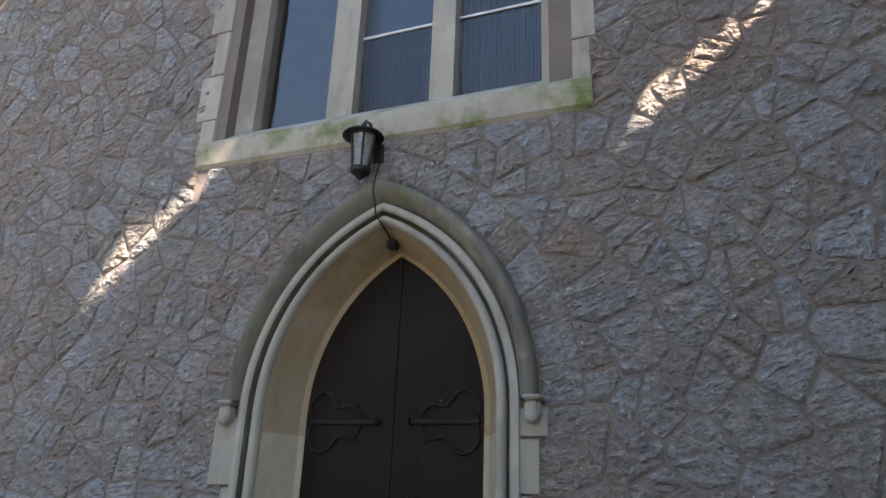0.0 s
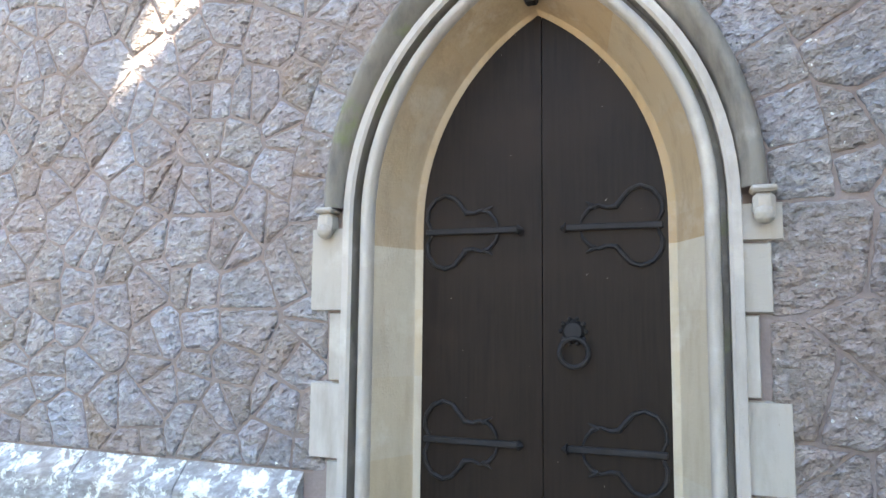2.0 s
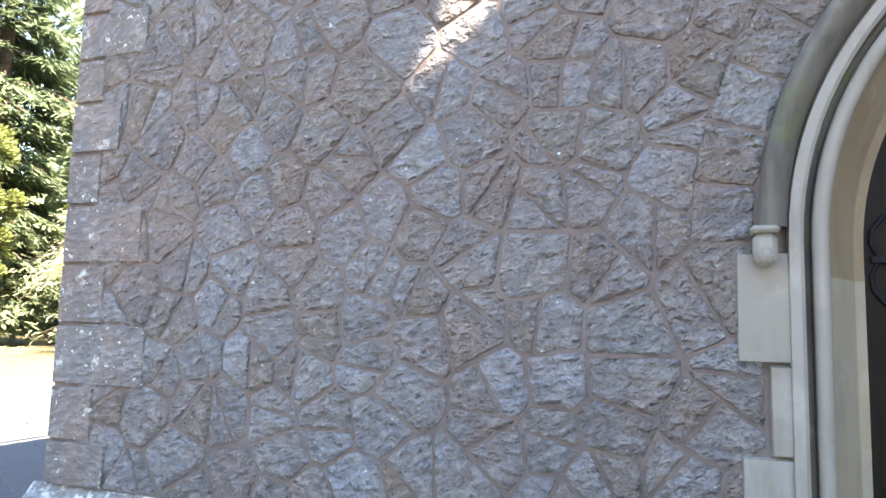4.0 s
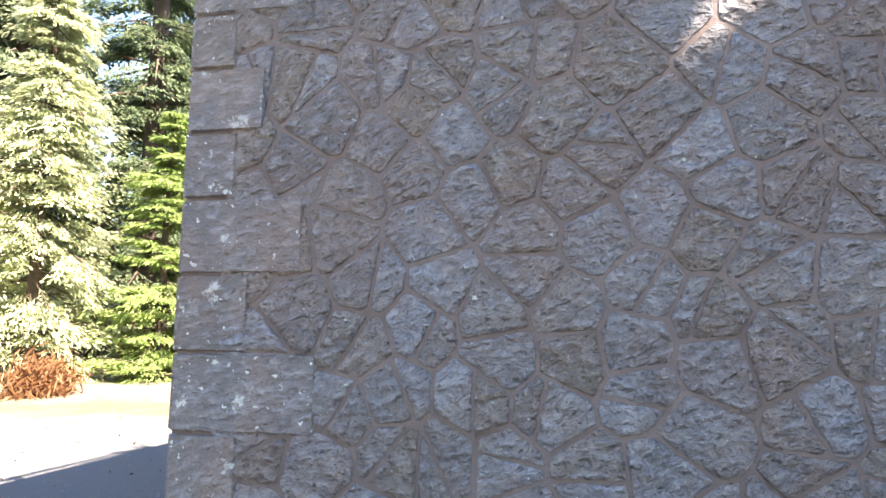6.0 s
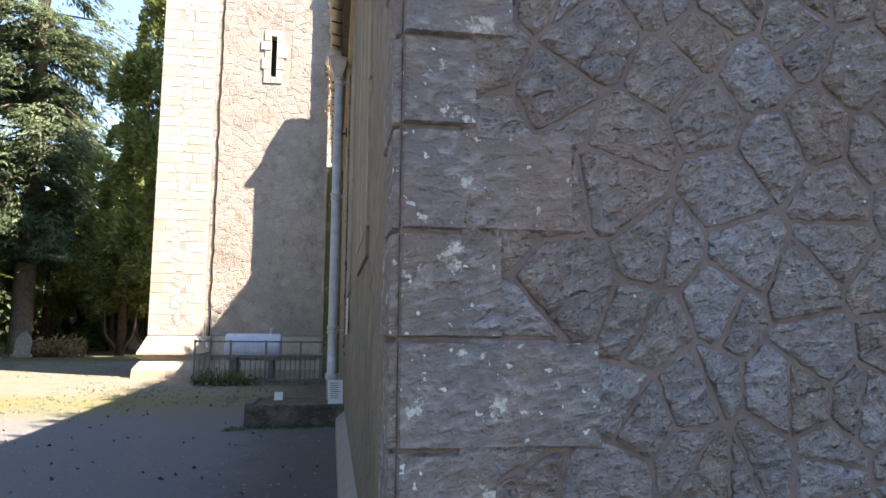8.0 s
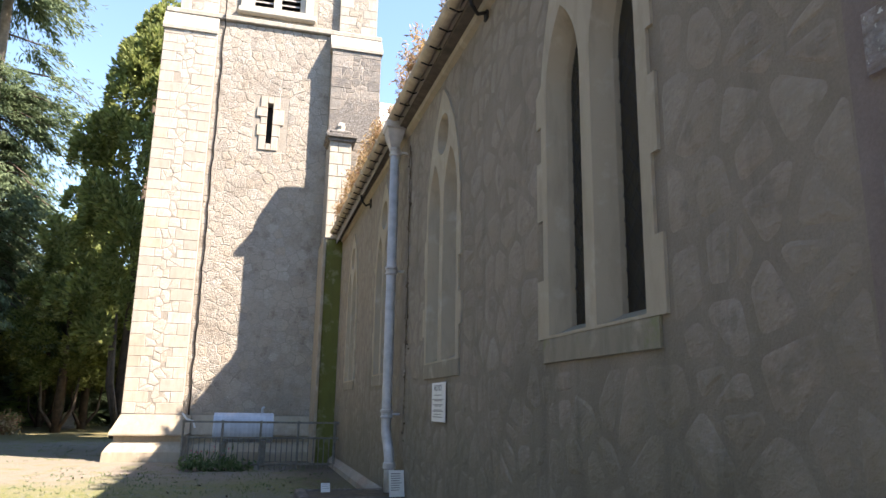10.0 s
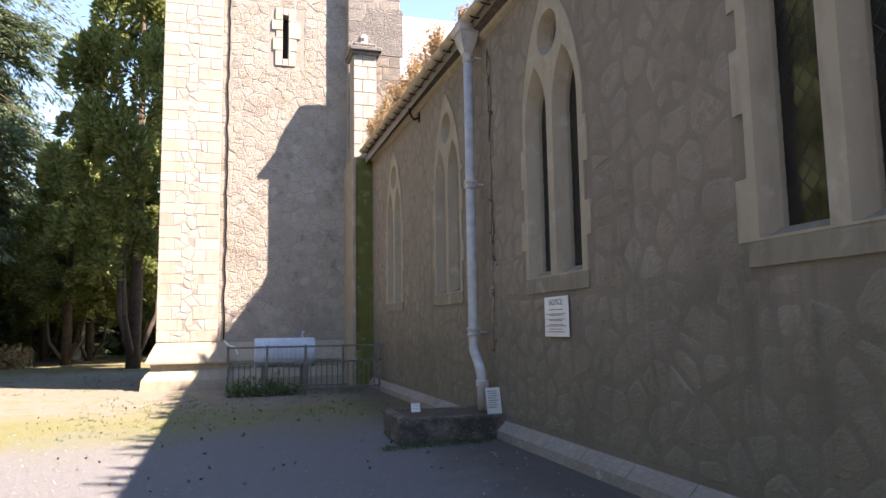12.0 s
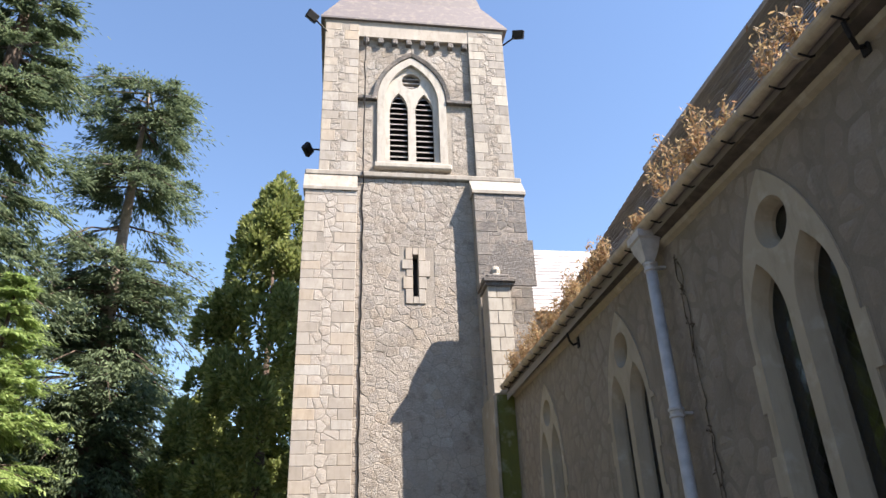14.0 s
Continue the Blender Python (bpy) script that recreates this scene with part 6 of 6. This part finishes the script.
for x, y, k in ((-15.3, 46.0, 0.36),):
    c = copy_thing(green, Matrix.Translation((x, y, 0)) @ Matrix.Rotation(wood.uniform(0, 6.28), 4, "Z"))
    c.scale = (k * 1.3, k * 1.3, k)
    tagged(c, "small light green self-sown spruce among the graves")

# distant wood
far_wood = thing("far_wood", "dark wood behind the churchyard", "woodland", kind="stuff")
fr = np.random.RandomState(9)
cs = np.stack([fr.uniform(-70, 30, 900), fr.uniform(58, 75, 900), fr.uniform(0, 1, 900) ** 1.3 * 11], 1)
leaf_cloud("foliage", cs, 1.6, 26, (1.3, 1.3, 1.3), M_FIR, far_wood, 10, narrow=0.5)
under = np.stack([fr.uniform(-34, 2, 330), fr.uniform(49, 55, 330), fr.uniform(0, 1, 330) * 7], 1)
leaf_cloud("undergrowth", under, 1.1, 30, (1.0, 1.0, 1.0), M_FIR, far_wood, 13, narrow=0.5)
west = np.stack([fr.uniform(-58, -40, 700), fr.uniform(-40, 60, 700), fr.uniform(0, 1, 700) ** 1.3 * 24], 1)
leaf_cloud("foliage", west, 1.6, 26, (1.3, 1.3, 1.3), M_FIR, far_wood, 12, narrow=0.5)

# graves, bushes and brush
for x, y, hgt, tilt in ((-14.3, 33.0, 1.15, 0.12), (-11.7, 42.0, 0.9, 0.0)):
    g = thing("gravestone", "weathered grey headstone with a shaped top", "gravestone", "headstones", at=(x, y, 0))
    bm = bmesh.new()
    plate(bm, arch(0, 0.32, hgt * 0.62, hgt, -0.1, 8), [], lambda u, v, d: Vector((u, -d, v)), -0.07, 0.07)
    bmesh.ops.create_icosphere(bm, subdivisions=1, radius=0.09, matrix=Matrix.Translation((0, 0, hgt + 0.03)))
    bm.transform(Matrix.Translation((x, y, 0)) @ Euler((0, tilt, 0.35)).to_matrix().to_4x4())
    part("headstone", bm, M_GRAVE, g)
    bm = bmesh.new()
    box(bm, x - 0.42, x + 0.42, y - 0.16, y + 0.16, -0.05, 0.14, 0.02)
    part("base", bm, M_GRAVE, g)
bush = thing("bush", "low scrubby bush with dry stems by the graves", "bush", at=(-13.4, 33.6, 0))
bc = [(-13.9 + 0.22 * i, 33.6 + 0.2 * math.sin(i * 2.1), 0.35 + 0.15 * math.sin(i * 1.7)) for i in range(9)]
leaf_cloud("foliage", bc, 0.20, 160, (0.25, 0.25, 0.22), M_DRY, bush, 31, up=0.6)
brush = thing("dead_brush", "rust-brown heap of dead brush under the spruce", "brush", at=(-13.2, 14.8, -0.4))
bc = [(-13.2 + 0.28 * math.cos(i * 2.4) * math.sqrt(i) * 0.7, 14.8 + 0.28 * math.sin(i * 2.4) * math.sqrt(i) * 0.7, 0.25 - 0.035 * i + 0.4 * (i % 3) * 0.5) for i in range(16)]
leaf_cloud("dry_bracken", bc, 0.34, 150, (0.25, 0.25, 0.24), M_BROWN, brush, 32, up=0.9, narrow=0.16)["kind"] = "stuff"

# weeds in the gutter
wd = random.Random(17)
y = 0.6
spots = []
while y < 17.4:
    dense = 1.0 if (9.0 < y < 17.4 or 3.2 < y < 8.4) else 0.3
    if wd.random() < (0.72 if y > 9 else 0.5) * dense:
        spots.append((y, wd.uniform(0.12, 0.55) * (0.75 + 0.65 * dense)))
    y += wd.uniform(0.08, 0.36)
for i, (y, hh) in enumerate(spots):
    w = thing("gutter_weed", "dry brown weed growing in the gutter", "weed", "gutter weeds", at=(-0.22, y, gz(y) - 0.03))
    bm = bmesh.new()
    cs = []
    for k in range(3):
        tip = Vector((-0.24 + wd.uniform(-0.14, 0.14), y + wd.uniform(-0.2, 0.2), gz(y) + hh * wd.uniform(0.6, 1.1)))
        tube(bm, [(-0.22, y, gz(y) - 0.05), ((-0.22 + tip.x) / 2 + 0.02, (y + tip.y) / 2, (gz(y) + tip.z) / 2), tip], [0.008, 0.006, 0.003], 4, False)
        cs += [tuple(Vector((-0.22, y, gz(y))).lerp(tip, q)) for q in (0.35, 0.6, 0.8, 0.97)]
    part("stalk", bm, M_DRY, w)
    leaf_cloud("seed_head", cs, 0.07, 18, (0.05, 0.05, 0.06), M_DRY, w, 100 + i, up=0.8, narrow=0.3)["kind"] = "stuff"

# unseen leaves added across the slits to break up the sun streaks
ivy = thing("ivy", "unseen leaves added over slits in the shading wall to dapple sun streaks", "ivy", at=(9.75, -3.0, 10.0))
bc = []
for q, d in zip(GAPS, (1, 1)):
    for e, f in ((0, 1), (3, 2)):
        bc += [(9.75, q[e][0] + (q[f][0] - q[e][0]) * k / 11, q[e][1] + (q[f][1] - q[e][1]) * k / 11) for k in range(0, 12, d)]
leaf_cloud("foliage", bc, 0.09, 11, (0.05, 0.06, 0.06), M_SHRUB, ivy, 61, narrow=0.8)

# dead creeper beside the downpipe
creeper = thing("dead_creeper", "thin black dead creeper stems clinging beside the downpipe", "creeper", at=(0.0, 8.72, 1.2))
cr = random.Random(23)
for y0, z0, z1 in ((8.74, 1.15, 3.3), (8.70, 2.4, 5.5), (8.78, 4.2, 5.6)):
    pts, z, y = [], z0, y0
    while z < z1:
        pts.append((-0.022, y, z))
        y = y0 + cr.uniform(-0.045, 0.045)
        z += cr.uniform(0.08, 0.2)
    bm = bmesh.new()
    tube(bm, pts, [cr.uniform(0.003, 0.008) for _ in pts], 5)
    part("stem", bm, M_SILT, creeper)
    leaf_cloud("withered_leaf_mass", pts[::3], 0.05, 5, (0.01, 0.05, 0.07), M_SILT, creeper, 70 + int(z0 * 10), narrow=0.5)["kind"] = "stuff"

# flowers along the fence
fl = thing("flower_bed", "leafy bed with red and white flowers along the fence", "flower bed", at=(-2.8, 16.2, 0))
bc = [(-3.5 + 0.14 * i, 16.2 + 0.1 * math.sin(i * 2.3), 0.12 + 0.05 * math.sin(i * 1.3)) for i in range(15)]
leaf_cloud("foliage", bc[:10], 0.10, 60, (0.10, 0.09, 0.06), M_SHRUB, fl, 41, up=0.5, narrow=0.5)
bc = [(-3.35 + 0.16 * i, 16.22, 0.42 + 0.08 * math.sin(i * 2.9)) for i in range(6)]
leaf_cloud("blossom", bc, 0.04, 6, (0.06, 0.05, 0.05), M_PETAL, fl, 42, narrow=0.8)
bc = [(-3.4 + 0.12 * i, 16.25, 0.28) for i in range(9)]
leaf_cloud("stalk", bc, 0.15, 10, (0.06, 0.05, 0.08), M_SHRUB, fl, 43, up=2.5, narrow=0.2)

# dead leaves and grit on the yard
lit = thing("leaf_litter", "scattered dark dead leaves and pebbles on the gravel", "litter", kind="stuff")
rg = np.random.RandomState(51)
n = 230
px = rg.uniform(-9, -0.3, n)
py = rg.uniform(1.0, 16.0, n)
cs = np.stack([px, py, np.array([ground_z(a, b) for a, b in zip(px, py)]) + 0.012], 1)
leaf_cloud("leaves", cs, 0.05, 1, (0, 0, 0), M_SILT, lit, 52, narrow=0.7)
n = 1500
px, py = rg.uniform(-7, -0.2, n), rg.uniform(1.0, 13.0, n)
V, F = [], []
for a, b in zip(px, py):
    s = rg.uniform(0.006, 0.020)
    z = ground_z(a, b)
    k = len(V)
    V += [(a + s, b, z), (a, b + s * 0.8, z), (a - s, b, z), (a, b - s * 0.9, z), (a + rg.uniform(-s, s) * 0.4, b, z + s * 0.8)]
    F += [(k, k + 1, k + 4), (k + 1, k + 2, k + 4), (k + 2, k + 3, k + 4), (k + 3, k, k + 4)]
raw("pebbles", V, F, M_PEBBLE, lit)
# grass tufts by the walls and the tower
tuft = thing("grass_tufts", "short tufts of grass and moss along the wall foot", "grass", kind="stuff")
px = np.concatenate([rg.uniform(-6.5, -0.5, 420), rg.uniform(-1.7, -0.1, 160), rg.uniform(-16, -6, 500)])
py = np.concatenate([rg.uniform(11.5, 17.0, 420), rg.uniform(8.2, 8.5, 160), rg.uniform(19, 30, 500)])
cs = np.stack([px, py, np.array([ground_z(a, b) for a, b in zip(px, py)]) + 0.015], 1)
leaf_cloud("blades", cs, 0.055, 5, (0.05, 0.05, 0.008), M_SHRUB, tuft, 53, up=1.6, narrow=0.18)

# ---- masonry pieces ----
fr_rnd = random.Random(2)
quoins = []
levels = [0.44, 0.70, 1.02, 1.38, 1.74, 2.10, 2.42, 2.74, 3.02, 3.32, 3.60, 3.92, 4.22, 4.55, 4.86, 5.18, 5.50, 5.82, 6.15]
widths = [0.46, 0.34, 0.70, 0.36, 0.61, 0.27, 0.40, 0.24, 0.55, 0.26, 0.50, 0.30, 0.58, 0.25, 0.52, 0.30, 0.55, 0.3]
for a, b, w in zip(levels, levels[1:], widths):
    quoins.append((0.0, w, a, b))
blocks(quoins, on_front, M_QUOIN, front, "quoin", 0.026)
blocks([(0.0, 0.62 - w * 0.45, a, b) for (_, w, a, b) in quoins], on_side, M_QUOIN, side, "quoin", 0.02, flip=True)
door_keep = [(DX - 1.09, 0.0), (DX + 1.09, 0.0), (DX + 1.09, SPRING), (DX - 1.09, SPRING)]
arch_keep = arch(DX, 1.37, SPRING, 3.68, None, 12)[::-1]
keep = [door_keep, arch_keep, [(3.24, 3.77), (6.44, 3.77), (6.44, 7.2), (3.24, 7.2)]]
keep.append([(-0.5, 0.0), (0.2, 0.0), (0.2, 7.0), (-0.5, 7.0)])
corner_stones = [(0.70, 2.46), (0.54, 2.66), (0.96, 2.66), (1.21, 2.63), (1.50, 2.52), (1.12, 2.49), (0.97, 2.33), (1.30, 2.37), (1.75, 2.41), (1.93, 2.24), (2.20, 2.40), (2.34, 2.26), (0.54, 2.21), (0.83, 2.10), (1.11, 2.21), (1.39, 2.08), (1.55, 2.16), (1.82, 2.10), (0.78, 1.93), (1.18, 1.92), (1.62, 1.91), (1.92, 1.89), (2.17, 1.99), (2.36, 1.89),
            (0.94, 1.71), (1.25, 1.69), (1.48, 1.58), (1.79, 1.58), (2.11, 1.68), (2.36, 1.57), (0.56, 1.57), (0.89, 1.42), (1.15, 1.52), (1.52, 1.37), (2.06, 1.44), (1.03, 1.22), (0.82, 1.14), (1.41, 1.20), (1.71, 1.17), (1.05, 0.95), (1.27, 0.94), (1.53, 0.93), (1.88, 0.90), (2.09, 1.24), (2.28, 1.09)]
west_seeds = scatter(0.0, 6.1, 0.44, 6.6, 0.33, fr_rnd, corner_stones, 1.15)
seeds = scatter(6.1, 9.6, 0.44, 6.6, 0.37, fr_rnd, [p for p in west_seeds if p[0] > 5.4], 1.15)
seeds += [p for p in west_seeds if p[0] <= 5.4]
polys = split(cells(seeds, 0.0, 9.6, 0.45, 6.6, 0.6, 0.015, keep), fr_rnd, 0.62, 0.015, 0.06)
walling(polys, on_front, 0.013, M_RUBBLE, front, fr_rnd, lambda u, v: 0.2 < u < 7.5 and v < 4.2, rock=0.026)

# relieving arch round the hood
lo, hi = arch(DX, 1.12, SPRING, 3.44, None, 9), arch(DX, 1.38, SPRING, 3.69, None, 9)
ring_stones = []
for k in range(len(lo) - 1):
    q = [lo[k], lo[k + 1], hi[k + 1], hi[k]]
    mu, mv = sum(p[0] for p in q) / 4, sum(p[1] for p in q) / 4
    q = [(mu + (u - mu) * fr_rnd.uniform(0.94, 0.99), mv + (v - mv) * fr_rnd.uniform(0.94, 0.99)) for u, v in q]
    if sum(a[0] * b[1] - a[1] * b[0] for a, b in zip(q, q[1:] + q[:1])) < 0:
        q = q[::-1]
    ring_stones.append(q)
walling(ring_stones, on_front, 0.010, M_RUBBLE, front, fr_rnd, lambda u, v: True, "voussoir", rock=0.03)

sd_rnd = random.Random(6)
keep = [[(c - 0.9, WSILL - 0.25), (c + 0.9, WSILL - 0.25), (c + 0.9, WSPRING + 0.2), (c + 0.55, WTOP - 0.35), (c, WTOP + 0.12), (c - 0.55, WTOP - 0.35), (c - 0.9, WSPRING + 0.2)] for c in CENTRES]
seeds = scatter(0.6, 17.7, 0.25, EAVE - 0.1, 0.36, sd_rnd)
polys = split(cells(seeds, 0.6, 17.7, 0.26, EAVE - 0.1, 0.6, 0.028, keep), sd_rnd, 0.4, 0.028, 0.09)
polys = [rounded(p) for p in polys if sd_rnd.random() > 0.06]
walling(polys, on_side, 0.005, M_SIDE, side, sd_rnd, lambda u, v: u < 12.5, flip=True, bevel=0.045)

tw_rnd = random.Random(9)
keep = [[(-2.68, 8.88), (-1.68, 8.88), (-1.68, 10.64), (-2.68, 10.64)]]
seeds = scatter(-3.9, -0.48, 1.2, 12.9, 0.30, tw_rnd)
polys = cells(seeds, -3.9, -0.48, 1.2, 12.9, 0.45, 0.014, keep)
walling(polys, on_tower, 0.007, M_TOWER, tower, tw_rnd, lambda u, v: v < 7.5)
on_recess = lambda u, v, d: Vector((u, TF + 0.12 - d, v))
seeds = scatter(-3.95, -0.28, 13.1, 18.4, 0.30, tw_rnd)
polys = cells(seeds, -3.95, -0.28, 13.1, 18.16, 0.45, 0.014, [arch(TWX, 1.26, 15.9, 17.86, 13.3, 6)[::-1]])
walling(polys, on_recess, 0.007, M_TOWER, tower, tw_rnd, lambda u, v: False)


def long_and_short(a, b, v0, v1, place, material, fill, rnd, course=0.30, long_w=0.62, short_w=0.36):
    """Quoins down both edges of a pilaster with rubble between."""
    z, i, q, ks = v0, 0, [], []
    while z < v1 - 0.1:
        h = min(course * rnd.uniform(0.8, 1.2), v1 - z)
        wl, wr_ = (long_w, short_w) if i % 2 else (short_w, long_w)
        wl, wr_ = wl * rnd.uniform(0.85, 1.1), wr_ * rnd.uniform(0.85, 1.1)
        if a + wl > b - wr_:
            wl = wr_ = (b - a) / 2
        q += [(a, a + wl, z, z + h), (b - wr_, b, z, z + h)]
        z += h
        i += 1
    blocks(q, place, material, tower, "quoin", 0.008, 0.005)
    s = scatter(a + 0.2, b - 0.2, v0, v1, 0.26, rnd)
    k = [[(u0, w0), (u1, w0), (u1, w1), (u0, w1)] for u0, u1, w0, w1 in q]
    ps = cells(s, a + short_w * 0.9, b - short_w * 0.9, v0, v1, 0.4, 0.014, k)
    walling(ps, place, 0.007, fill, tower, rnd, lambda u, v: False)


on_butt = lambda u, v, d: Vector((u, TF - 0.25 - d, v))
on_butt2 = lambda u, v, d: Vector((u, TF - 0.40 - d, v))
on_pil = lambda u, v, d: Vector((u, 19.16 - d, v))
long_and_short(-5.40, -3.90, 1.2, 12.3, on_butt, M_TOWERQ, M_TOWERPALE, tw_rnd)
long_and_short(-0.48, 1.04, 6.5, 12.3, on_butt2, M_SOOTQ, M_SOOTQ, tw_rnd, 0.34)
long_and_short(-5.05, -3.95, 13.1, 18.9, on_pil, M_TOWERQ, M_TOWER, tw_rnd, 0.36, 0.5, 0.3)
long_and_short(-0.28, 0.92, 13.1, 18.9, on_pil, M_GREYQ, M_TOWER, tw_rnd, 0.36, 0.5, 0.3)
